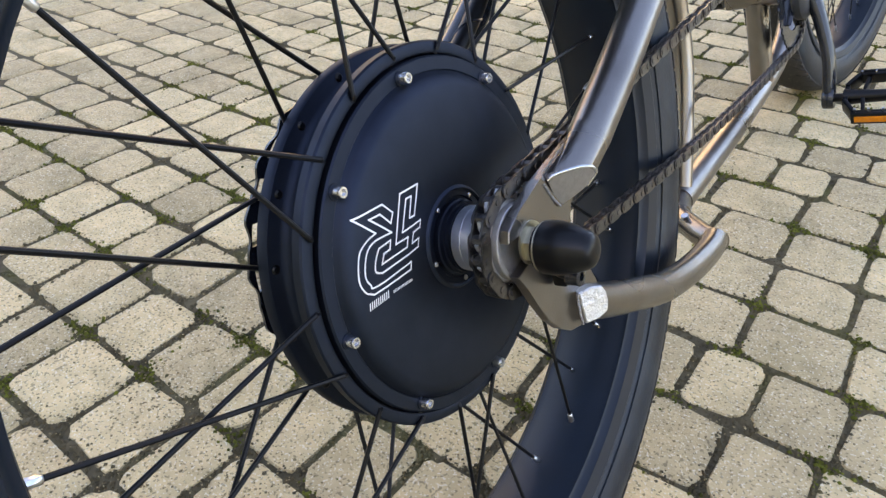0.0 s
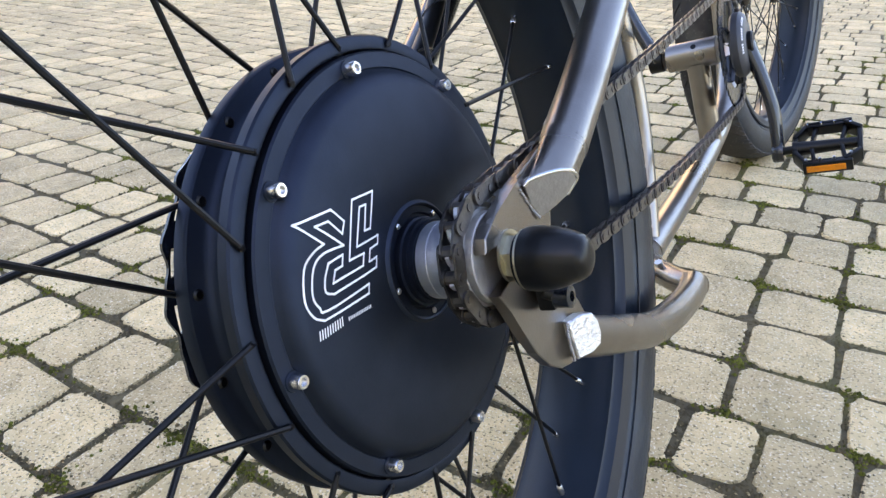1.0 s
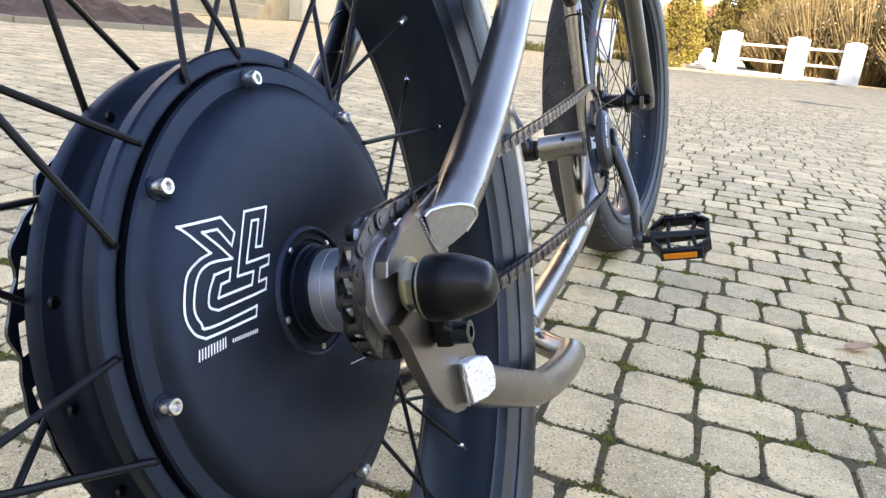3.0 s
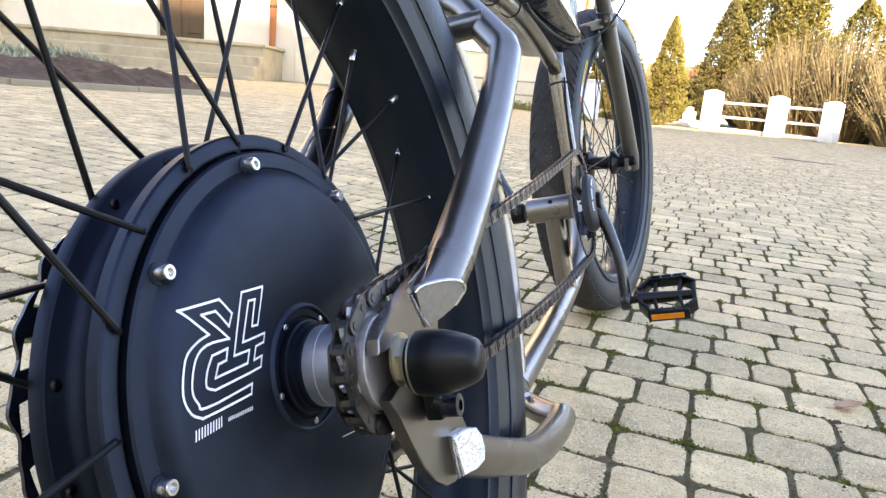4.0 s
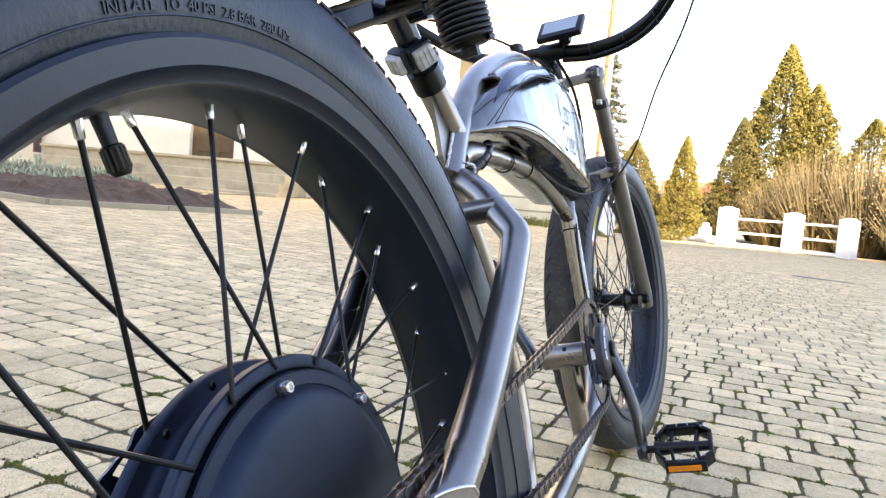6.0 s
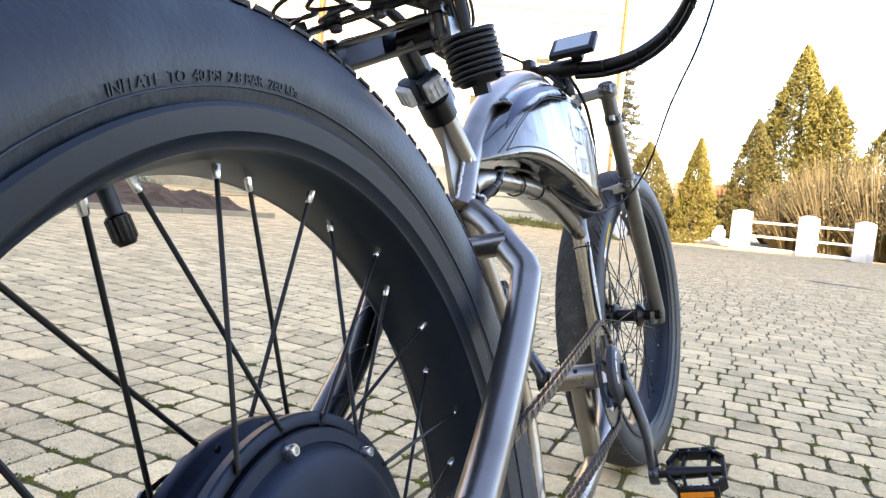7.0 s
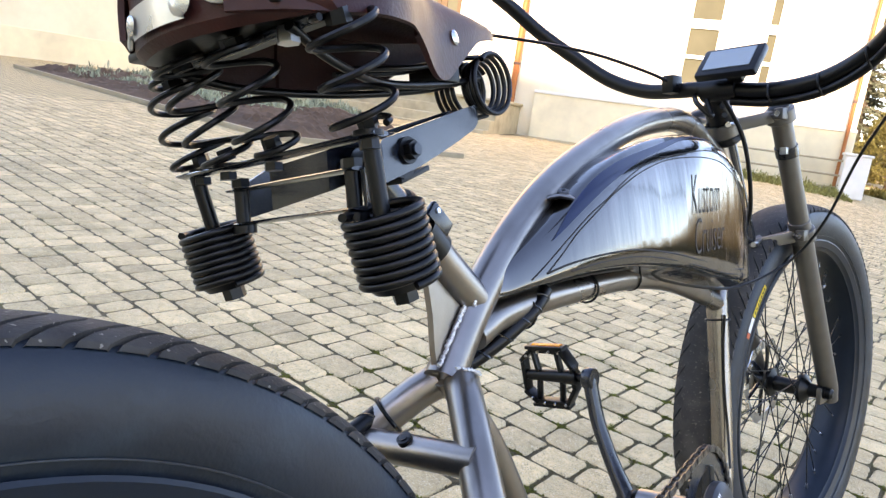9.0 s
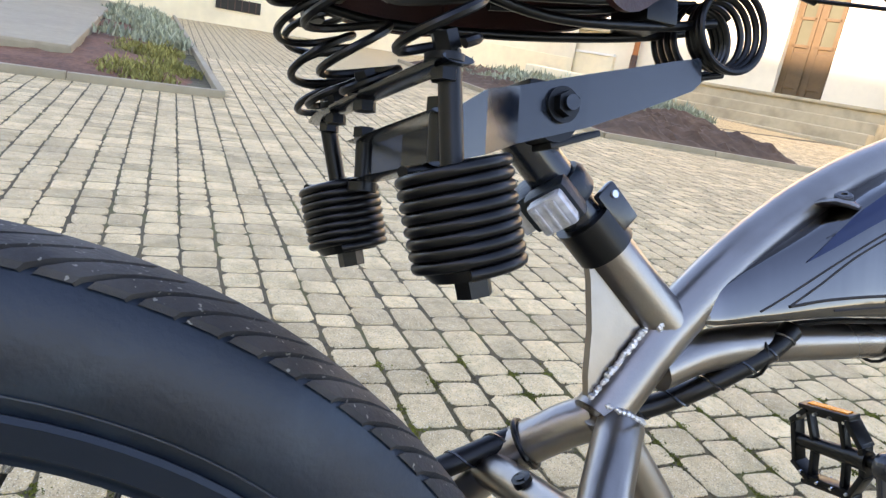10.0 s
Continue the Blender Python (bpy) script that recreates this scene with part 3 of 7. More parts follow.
for poly, bows in zip(LOGO, (((6, 12), (14, 19)), ((13, 16), (19, 20)))):
    soft, k = [], 0
    while k < len(poly):
        bow = next((b for b in bows if b[0] == k), None)
        if bow:
            soft += [(q.y, q.z) for q in spline([(0, *p) for p in poly[bow[0]:bow[1] + 1]], 4)]
            k = bow[1] + 1
        else:
            soft.append(poly[k])
            k += 1
    print_strip(soft, 0.0011)
print_bars(-0.0560, -0.0008, -0.0745, 0.0016, -0.0017, 14, 0.5, 0.2)
print_bars(-0.0785, 0.0012, -0.0955, 0.0018, -0.0044, 10, 0.55, 0.3)
print_strip([(0.0151, -0.0474), (0.030, -0.0500), (0.0245, -0.0387)], 0.0007)

# ---- frame ----
part("top_tube", tube(spline([(XM, 0.392, 0.258), (XM, 0.447, 0.317), (XM, 0.518, 0.374), (XM, 0.60, 0.421), (XM, 0.71, 0.463), (XM, 0.80, 0.489), (XM, 0.88, 0.505), (XM, 0.97, 0.514), (XM, 1.04, 0.508), (XM, 1.10, 0.488), (XM, 1.17, 0.462)], 6), 0.0172, 24), M_FRAME, "bent brushed-metal top tube")
part("arch_tube", tube(spline([(XM, 0.437, 0.287), (XM, 0.475, 0.298), (XM, 0.53, 0.303), (XM, 0.61, 0.304), (XM, 0.75, 0.302), (XM, 0.88, 0.287), (XM, 1.0, 0.258), (XM, 1.115, 0.222)], 6), 0.0145, 20), M_FRAME, "arched tube under the tank")
part("down_tube", tube(spline([(XM, 1.118, 0.228), (XM, 1.112, 0.17), (XM, 1.105, 0.10), (XM, 1.095, 0.02), (XM, 1.08, -0.06), (XM, 1.045, -0.125), (XM, 0.97, -0.16), (XM, 0.87, -0.174), (XM, 0.70, -0.184), (XM, 0.45, -0.188)], 6), 0.0172, 20), M_FRAME, "bent down tube")
part("neck_tube", tube(spline([(XM, 1.115, 0.222), (XM, 1.150, 0.29), (XM, 1.215, 0.385)], 5), 0.016, 18), M_FRAME)
part("head_tube", rod((XM, 1.166, 0.485), (XM, 1.240, 0.345), 0.023, 24), M_FRAME)
part("seat_tube_lower", tube(spline([(XM, 0.395, 0.262), (XM, 0.425, 0.225), (XM, 0.458, 0.175), (XM, 0.492, 0.098), (XM, 0.511, 0.0), (XM, 0.500, -0.08), (XM, 0.462, -0.186)], 6), 0.0122, 18), M_FRAME, "bowed tube behind the rear tyre")
part("seat_tube", rod((XM, 0.447, 0.312), (XM, 0.385, 0.371), 0.0165, 24), M_FRAME)
part("gusset", plate([(0.374, 0.366), (0.379, 0.345), (0.382, 0.314), (0.381, 0.285), (0.383, 0.265), (0.398, 0.262), (0.438, 0.312), (0.40, 0.352)], XM - 0.003, XM + 0.003), M_FRAME, "welded gusset plate", None, False)
part("bottom_bracket", lathe([(-0.066, 0.0), (-0.066, 0.0205), (-0.065, 0.0215), (0.008, 0.0215), (0.009, 0.0205), (0.009, 0.0)], 32, (0, 0.853, -0.026)), M_FRAME)
part("bracket_tube", rod((XM, 0.853, -0.04), (XM, 0.862, -0.17), 0.0172, 20), M_FRAME)
part("bracket_hole", lathe([(0.0, 0.0), (0.0, 0.004), (0.001, 0.004), (0.001, 0.0)], 12), M_BLACK, "", None, True, Matrix.Translation((XM, 0.8365, -0.0125)) @ Matrix.Rotation(radians(140), 4, "X") @ Matrix.Rotation(radians(90), 4, "Z"))


def mirror_x(p):
    return (2 * XM - p[0], p[1], p[2])


STAY_LOW = [(0.0595, 0.086, 0.0330), (0.0595, 0.15, 0.065), (0.0595, 0.235, 0.113), (0.0595, 0.302, 0.158)]
STAY_TOP = [(0.0600, 0.3225, 0.1770), (0.0575, 0.3300, 0.1850), (0.022, 0.366, 0.229), (0.002, 0.387, 0.247), (-0.010, 0.400, 0.255)]
STAY_LINE = spline(STAY_LOW, 5) + [Vector(p) for p in STAY_TOP]
STAY_R = [0.0150] * (len(STAY_LINE) - 5) + [0.0156, 0.0156, 0.0150, 0.0150, 0.0150]
CHAINSTAY = [(0.0525, 0.048, -0.0735), (0.0535, 0.085, -0.095), (0.054, 0.13, -0.118), (0.0545, 0.19, -0.147), (0.0545, 0.255, -0.167), (0.053, 0.318, -0.180), (0.050, 0.348, -0.183)]
for sgn in (1, -1):
    f = (lambda p: p) if sgn > 0 else mirror_x
    part("seat_stay", tube([f(p) for p in STAY_LINE], STAY_R, 20), M_FRAME, "brushed-metal seat stay with mitred bends")
    part("chain_stay", tube([f(p) for p in spline(CHAINSTAY, 5)], 0.0138, 20), M_FRAME, "curved lower stay")
    part("cross_tube", tube([f((0.056, 0.343, -0.185)), f((0.035, 0.358, -0.185)), f((-0.005, 0.40, -0.186)), f((XM, 0.455, -0.187))], 0.0135, 18), M_FRAME)
    drop = [(-0.022, 0.010), (-0.019, 0.017), (-0.004, 0.0235), (0.024, 0.031), (0.048, 0.0350), (0.072, 0.0388), (0.084, 0.0400), (0.078, 0.0330), (0.062, 0.010), (0.052, -0.008), (0.050, -0.020), (0.052, -0.034), (0.059, -0.048), (0.068, -0.060), (0.0735, -0.070), (0.0735, -0.079), (0.066, -0.0865), (0.054, -0.0895), (0.040, -0.0885), (0.027, -0.084), (0.014, -0.074), (0.003, -0.060), (-0.006, -0.042), (-0.013, -0.026), (-0.020, -0.014), (0.010, -0.010), (0.013, 0.0), (0.010, 0.009)]
    x0, x1 = (0.0485, 0.0555) if sgn > 0 else (2 * XM - 0.0555, 2 * XM - 0.0485)
    part("dropout", plate(drop, x0, x1, 0.0006), M_FRAME, "thick cut steel dropout plate", None, False)
# black tube added over the lower far stay to darken it
part("added_stay_tube", tube([mirror_x(p) for p in STAY_LINE[:16]], 0.0158, 20), M_BLACKSTEEL, "glossy black tube added over the lower far seat stay")
part("bridge_tube", rod((0.041, 0.347, 0.2125), (2 * XM - 0.041, 0.347, 0.2125), 0.0128, 18), M_FRAME)
part("bridge_bolt", tube([(XM, 0.3450, 0.2150), (XM, 0.3385, 0.2256), (XM, 0.3380, 0.2262), (XM, 0.3388, 0.2250)], [0.0062, 0.0062, 0.0034, 0.0030], 16), M_BLACK, "black socket bolt")
part("stay_bolt", hexnut((0.012, 0.372, -0.170), (0, -0.3, 1), 0.0045, 0.005), M_ALU, "", None, False)


# welds: rows of small overlapping beads
def weld(pts, r, n, name="weld"):
    bm = bmesh.new()
    p = spline(pts, 12)
    for k in range(n):
        f = k / (n - 1) * (len(p) - 1)
        i = min(int(f), len(p) - 2)
        q = p[i].lerp(p[i + 1], f - i)
        bmesh.ops.create_icosphere(bm, subdivisions=1, radius=r * random.uniform(0.8, 1.2), matrix=Matrix.Translation(q + Vector([random.uniform(-1, 1) * r * 0.3 for _ in range(3)])))
    return part(name, bm, M_WELD if r > 0.0012 else M_GROUND_END, "bright weld bead" if r > 0.0012 else "")


def ring_pts(c, axis, r, a0, a1, n=8):
    c, axis = Vector(c), Vector(axis).normalized()
    s = axis.cross(Vector((1, 0, 0))).normalized()
    u = Vector((1, 0, 0))
    u = (u - axis * u.dot(axis)).normalized()
    s = axis.cross(u)
    return [c + r * (u * math.cos(radians(a0 + (a1 - a0) * k / n)) + s * math.sin(radians(a0 + (a1 - a0) * k / n))) for k in range(n + 1)]


weld(ring_pts((XM, 0.440, 0.320), (-0.062, -0.059, 0), 0.0176, -100, 100), 0.0026, 26)
weld([(XM + 0.0050, 0.383, 0.271), (XM + 0.0060, 0.4045, 0.297), (XM + 0.0060, 0.426, 0.3195)], 0.0024, 34)
weld([(XM + 0.004, 0.376, 0.364), (XM + 0.006, 0.395, 0.350), (XM + 0.008, 0.415, 0.330)], 0.0016, 18)
weld([(0.006, 0.404, 0.262), (0.010, 0.392, 0.268), (0.002, 0.380, 0.272)], 0.0018, 14)
weld([(0.0545, 0.030, 0.0330), (0.0535, 0.048, 0.0352), (0.0525, 0.066, 0.0380)], 0.0006, 26)
weld([(0.0568, 0.0410, 0.0050), (0.0562, 0.0350, 0.0130), (0.0562, 0.0270, 0.0260)], 0.0008, 16)
# the stay ends in an oblique cut, ground flat
END_FACE = [(0.0568, 0.0316, 0.0265), (0.0595, 0.0341, 0.0289), (0.0636, 0.0404, 0.0291), (0.069, 0.0498, 0.0278), (0.0726, 0.0572, 0.0251), (0.0735, 0.0609, 0.022), (0.073, 0.0627, 0.0184), (0.0673, 0.0591, 0.0112), (0.0609, 0.0523, 0.0069), (0.0553, 0.0452, 0.0046), (0.0549, 0.0383, 0.0132)]
STAY_DIR = Vector((0, 0.894, 0.447))
STAY_UP = Vector((0, -0.447, 0.894))
face_edge = [Vector(p) for p in END_FACE]
mid_face = sum(face_edge, Vector()) / len(face_edge)
rim_pts = []
for a, b in zip(face_edge, face_edge[1:] + face_edge[:1]):
    rim_pts += [a.lerp(b, k / 4) for k in range(4)]


def stay_angle(p):
    d = p - mid_face
    return math.atan2(d.dot(STAY_UP), d.x)


ebm, fbm = bmesh.new(), bmesh.new()
root = Vector((0.0595, 0.090, 0.0350))
loops = []
for f in (0.0, 0.06, 0.35, 0.7, 1.0):
    ring = []
    for p in rim_pts:
        a = stay_angle(p)
        q = root + 0.0150 * (Vector((math.cos(a), 0, 0)) + math.sin(a) * STAY_UP)
        ring.append(ebm.verts.new((mid_face.lerp(p, 1.04 if 0 < f < 0.1 else 1.0)).lerp(q, f)))
    loops.append(ring)
for a, b in zip(loops, loops[1:]):
    for k in range(len(a)):
        j = (k + 1) % len(a)
        ebm.faces.new((a[k], a[j], b[j], b[k]))
part("stay_foot", ebm, M_FRAME, "stay end tapering to its ground cut")
out_way = Vector((0.784, -0.503, -0.363))
fbm.faces.new([fbm.verts.new(p + out_way * 0.0004) for p in rim_pts])
fr = [[fbm.verts.new(mid_face.lerp(p, 1.01) + out_way * d) for p in rim_pts] for d in (0.0003, -0.004)]
for k in range(len(rim_pts)):
    j = (k + 1) % len(rim_pts)
    fbm.faces.new((fr[0][k], fr[0][j], fr[1][j], fr[1][k]))
part("stay_end", fbm, M_GROUND_END, "ground flat stay end", None, False)
part("end_bead", tube(spline([mid_face.lerp(p, 1.03) + STAY_DIR * 0.0006 for p in face_edge[:8]], 5), 0.0012, 10), M_ALU, "bright ground weld edge")
weld([(0.0595, 0.037, -0.0610), (0.0600, 0.0345, -0.0720), (0.0600, 0.036, -0.0835)], 0.0011, 20)
part("ground_patch", plate([(-0.009, -0.012), (0.002, -0.0125), (0.009, -0.010), (0.0115, -0.004), (0.0115, 0.004), (0.009, 0.010), (0.001, 0.0125), (-0.0095, 0.012)], -0.006, 0.0025, 0.0008), M_WELD, "bright ground weld end", None, False, Matrix.Translation((0.0635, 0.0470, -0.0722)) @ Vector((0.86, -0.5, 0.12)).to_track_quat("X", "Z").to_matrix().to_4x4())
# chain adjuster on the dropout
part("adjuster_block", box((0.010, 0.020, 0.020), (0.0615, 0.024, -0.030), 0.002), M_BLACK)
part("adjuster_bolt", rod((0.062, 0.014, -0.028), (0.071, 0.018, -0.034), 0.0035, 12), M_BLACK)
part("adjuster_head", lathe([(0, 0), (0, 0.0062), (0.009, 0.0062), (0.0095, 0.003), (0.004, 0.0028), (0.004, 0)], 20), M_BLACKSTEEL, "black socket bolt head", None, True, Matrix.Translation((0.0665, 0.018, -0.033)))
# brake caliper behind the far side of the motor
part("brake_caliper", box((0.03, 0.045, 0.03), (-0.083, 0.055, 0.098), 0.006), M_BLACK, "black brake caliper")

# ---- chain, ring and cranks ----
BB = Vector((0.0, 0.853, -0.026))
RC = 0.0889
RX = 0.0275
chainring = part("chainring", sprocket(RX, RC + 0.001, 44, 0.0024, 0.062), M_BLACKSTEEL, "black toothed chainring", None, False, Matrix.Translation(BB))
for k in range(5):
    link("ring_arm", tube([circle_pt(RX + 0.001, 0.02, 72 * k), circle_pt(RX + 0.001, 0.045, 72 * k + 3), circle_pt(RX + 0.001, 0.067, 72 * k + 5)], [0.010, 0.008, 0.006], 10, flat=0.35), M_BLACKSTEEL, chainring)
link("ring_cover", lathe([(RX + 0.005, 0.0), (RX + 0.005, 0.045), (RX + 0.008, 0.048), (RX + 0.017, 0.048), (RX + 0.022, 0.044), (RX + 0.025, 0.034), (RX + 0.025, 0.0)], 48), M_COVER, chainring, "round black plastic ring cover")
bars = bmesh.new()
for k in range(16):
    if k in (5, 11):
        continue
    a = 110 + 5.2 * k
    q = [circle_pt(RX + 0.0216, 0.0442, a), circle_pt(RX + 0.0216, 0.0442, a + 3.0), circle_pt(RX + 0.0232, 0.0405, a + 3.0), circle_pt(RX + 0.0232, 0.0405, a)]
    bars.faces.new([bars.verts.new(v + Vector((0.0006, 0, 0))) for v in q])
link("cover_print", bars, M_WHITE, chainring, "pale unread print marks", False)

# the chain's line: round the sprocket, along, round the ring and back
links = []
PITCH = 0.0127
def chain_line():
    up0, up1 = Vector((CX, 0.0, RS)), Vector((RX, BB.y - 0.012, BB.z + RC))
    tilt = math.atan2(up1.z - up0.z, up1.y - up0.y)
    lo1 = Vector((RX, BB.y - 0.012, BB.z - RC))
    tilt2 = math.atan2(-(lo1.z + RS), lo1.y)
    pts = [circle_pt(CX, RS, 270 - math.degrees(tilt2) + (-(180 - math.degrees(tilt) - math.degrees(tilt2))) * k / 40) for k in range(41)]
    for k in range(1, 40):
        f = k / 40
        pts.append(pts[40].lerp(BB + circle_pt(RX, RC, 90 + math.degrees(tilt)), f) + Vector((0, 0, -0.006 * math.sin(math.pi * f))))
    for k in range(41):
        a = 90 + math.degrees(tilt) - (180 + math.degrees(tilt) + math.degrees(tilt2)) * k / 40
        pts.append(BB + circle_pt(RX, RC, a))
    for k in range(1, 40):
        f = k / 40
        pts.append(pts[120].lerp(pts[0], f) + Vector((0, 0, -0.012 * math.sin(math.pi * f))))
    return pts


line = chain_line()
seg = [(line[(k + 1) % len(line)] - line[k]).length for k in range(len(line))]
total = sum(seg)
count = int(total / PITCH) // 2 * 2
pins, want, run, k = [], 0.0, 0.0, 0
while len(pins) < count:
    while run + seg[k % len(line)] < want:
        run += seg[k % len(line)]
        k += 1
    i = k % len(line)
    pins.append(line[i].lerp(line[(i + 1) % len(line)], (want - run) / seg[i]))
    want += total / count


def link_mesh(half, thick, roller):
    """One link: two side plates with waists, and its rollers or pin ends; it lies along y, one pitch long."""
    bm = bmesh.new()
    prof = []
    for s in (1, -1):
        for a in range(-90, 91, 30):
            prof.append((s * PITCH / 2 + s * 0.0046 * math.cos(radians(a)), s * 0.0046 * math.sin(radians(a))))
    prof = [(y, z) for y, z in prof]
    for sx in (1, -1):
        plate(prof, sx * half - thick / 2, sx * half + thick / 2, 0.0, bm)
    for s in (1, -1):
        c = (0, s * PITCH / 2, 0)
        if roller:
            lathe([(-half, 0.0), (-half, 0.0037), (half, 0.0037), (half, 0.0)], 8, c, bm)
        else:
            lathe([(-half - thick, 0.0), (-half - thick, 0.0023), (half + thick, 0.0023), (half + thick, 0.0)], 8, c, bm)
    return bm


chain, base0, first = None, None, {}
for k in range(count):
    a, b = pins[k], pins[(k + 1) % count]
    d = (b - a).normalized()
    x = Vector((1, 0, 0))
    x = (x - d * x.dot(d)).normalized()
    z = x.cross(d)
    m = Matrix(((x.x, d.x, z.x, 0), (x.y, d.y, z.y, 0), (x.z, d.z, z.z, 0), (0, 0, 0, 1)))
    m = Matrix.Translation((a + b) / 2) @ m
    kind = k % 2
    if chain is None:
        chain = part("chain", link_mesh(0.0047, 0.0012, False), M_CHAIN, "oily dark steel roller chain", None, False, m)
        base0, first[0] = m.inverted(), chain
    elif kind not in first:
        first[kind] = link("chain_link", link_mesh(0.0033, 0.0012, True), M_CHAIN, chain, "", False, base0 @ m)
    else:
        share("chain_link", first[kind], chain, base0 @ m)

CRANK_R = Vector((0.076, 0.842, -0.196))
CRANK_L = Vector((-0.1330, 0.862, 0.145))


def crank(a, end, name_label):
    """A forged arm that bows outwards between the axle and the pedal eye."""
    d = end - a
    out = Vector((math.copysign(1, end.x - XM), 0, 0))
    pts = spline([a, a + d * 0.10 + out * 0.002, a + d * 0.32 + out * 0.007, a + d * 0.62 + out * 0.009, a + d * 0.86 + out * 0.004, end], 5)
    ob = part("crank_arm", tube(pts, [0.0180 - 0.0045 * min(1, k / (len(pts) * 0.4)) for k in range(len(pts))], 16, flat=0.66), M_BLACKSTEEL, name_label)
    link("crank_eye", lathe([(-0.008, 0.0), (-0.008, 0.015), (-0.006, 0.0165), (0.006, 0.0165), (0.008, 0.015), (0.008, 0.0)], 24, end), M_BLACKSTEEL, ob)
    link("crank_boss", lathe([(-0.012, 0.0), (-0.012, 0.0175), (0.008, 0.0175), (0.010, 0.015), (0.010, 0.0)], 24, a), M_BLACK, ob)
    return ob


crank(Vector((0.050, BB.y, BB.z)), CRANK_R, "black forged crank arm")
crank(Vector((-0.082, BB.y, BB.z)), CRANK_L, "black forged crank arm")


def pedal(at, sgn, rot_deg):
    """A cage pedal: axle barrel, a cage of upright walls with cross arms, studs and two amber reflectors."""
    m = Matrix.Translation(at) @ Matrix.Rotation(radians(rot_deg), 4, "X")
    ob = part("pedal", rod((0, 0, 0), (sgn * 0.022, 0, 0), 0.0065, 14), M_BLACK, "black cage pedal with amber reflectors", None, True, m)
    X = [0.018, 0.032, 0.085, 0.102]
    outline = [(X[0], -0.018), (X[1], -0.041), (X[2], -0.041), (X[3], -0.026), (X[3], 0.026), (X[2], 0.041), (X[1], 0.041), (X[0], 0.018)]

    def wall(a, b, h, t, name="cage_wall"):
        a, b = Vector((sgn * a[0], a[1], 0)), Vector((sgn * b[0], b[1], 0))
        d = b - a
        w = Matrix.Translation((a + b) / 2) @ Matrix.Rotation(math.atan2(d.y, d.x), 4, "Z")
        return link(name, box((d.length + t * 0.9, t, h), (0, 0, 0), 0.0018, w), M_BLACK, ob)

    for k in range(8):
        wall(outline[k], outline[(k + 1) % 8], 0.022 if k % 2 == 0 else 0.018, 0.0066)
    link("barrel", tube([(sgn * 0.014, 0, 0), (sgn * 0.04, 0, 0), (sgn * 0.10, 0, 0), (sgn * 0.103, 0, 0)], [0.0125, 0.0100, 0.0078, 0.0080], 14), M_BLACK, ob)
    wall((0.040, -0.008), (0.044, -0.040), 0.012, 0.0056, "cage_arm")
    wall((0.040, 0.008), (0.044, 0.040), 0.012, 0.0056, "cage_arm")
    wall((0.084, -0.040), (0.078, 0.0), 0.012, 0.0056, "cage_arm")
    wall((0.084, 0.040), (0.078, 0.0), 0.012, 0.0056, "cage_arm")
    for s in (1, -1):
        link("reflector_frame", box((0.064, 0.006, 0.020), (sgn * 0.061, s * 0.0460, 0), 0.002), M_BLACK, ob)
        link("reflector", box((0.050, 0.003, 0.0105), (sgn * 0.059, s * 0.0490, 0), 0.001), M_AMBER, ob, "amber pedal reflector", False)
        for q in (0.034, 0.052, 0.070, 0.091):
            y = s * (0.041 if q < 0.08 else 0.034)
            link("stud", rod((sgn * q, y, -0.0135), (sgn * q, y, 0.0135), 0.0018, 8), M_ALU, ob)
    return ob


pedal(CRANK_R + Vector((0.006, 0, 0)), 1, 24)
pedal(CRANK_L + Vector((-0.006, 0, 0)), -1, 98)


# ---- tank ----
TANK = [  # y, bottom, shoulder height, widest half width
    (0.448, 0.319, 0.328, 0.006), (0.470, 0.318, 0.342, 0.020), (0.50, 0.321, 0.360, 0.032), (0.567, 0.326, 0.397, 0.046), (0.608, 0.326, 0.423, 0.052), (0.681, 0.323, 0.450, 0.058),
    (0.764, 0.314, 0.470, 0.063), (0.861, 0.299, 0.481, 0.067), (0.951, 0.281, 0.483, 0.068), (1.02, 0.267, 0.470, 0.068), (1.065, 0.257, 0.447, 0.067), (1.098, 0.256, 0.412, 0.063), (1.112, 0.276, 0.380, 0.047),
]
# half section from the middle of the top to the middle of the bottom: share of the width, share of the height
HALF_REAR = [(0.0, 0.99), (0.30, 0.99), (0.44, 0.995), (0.54, 1.0), (0.64, 1.0), (0.73, 0.975), (0.83, 0.88), (0.905, 0.74), (0.955, 0.55), (0.985, 0.36), (1.0, 0.17), (0.965, 0.075), (0.87, 0.02), (0.60, 0.005), (0.28, 0.0), (0.0, 0.0)]
HALF_FRONT = [(0.0, 0.99), (0.30, 0.99), (0.44, 0.995), (0.54, 1.0), (0.64, 1.0), (0.77, 0.972), (0.89, 0.925), (0.96, 0.875), (0.99, 0.815), (1.0, 0.73), (0.985, 0.45), (0.964, 0.13), (0.91, 0.045), (0.70, 0.005), (0.28, 0.0), (0.0, 0.0)]


def half(y):
    """The half section at y: it leans in towards the top behind and towards the bottom ahead."""
    f = min(1.0, max(0.0, (y - 0.76) / 0.13))
    f = f * f * (3 - 2 * f)
    return [(a + (c - a) * f, b + (d - b) * f) for (a, b), (c, d) in zip(HALF_REAR, HALF_FRONT)]


def tank_at(y):
    y = min(max(y, TANK[0][0]), TANK[-1][0])
    for a, b in zip(TANK, TANK[1:]):
        if a[0] <= y <= b[0]:
            f = (y - a[0]) / (b[0] - a[0])
            return [a[i] + (b[i] - a[i]) * f for i in range(4)]
    return list(TANK[-1])


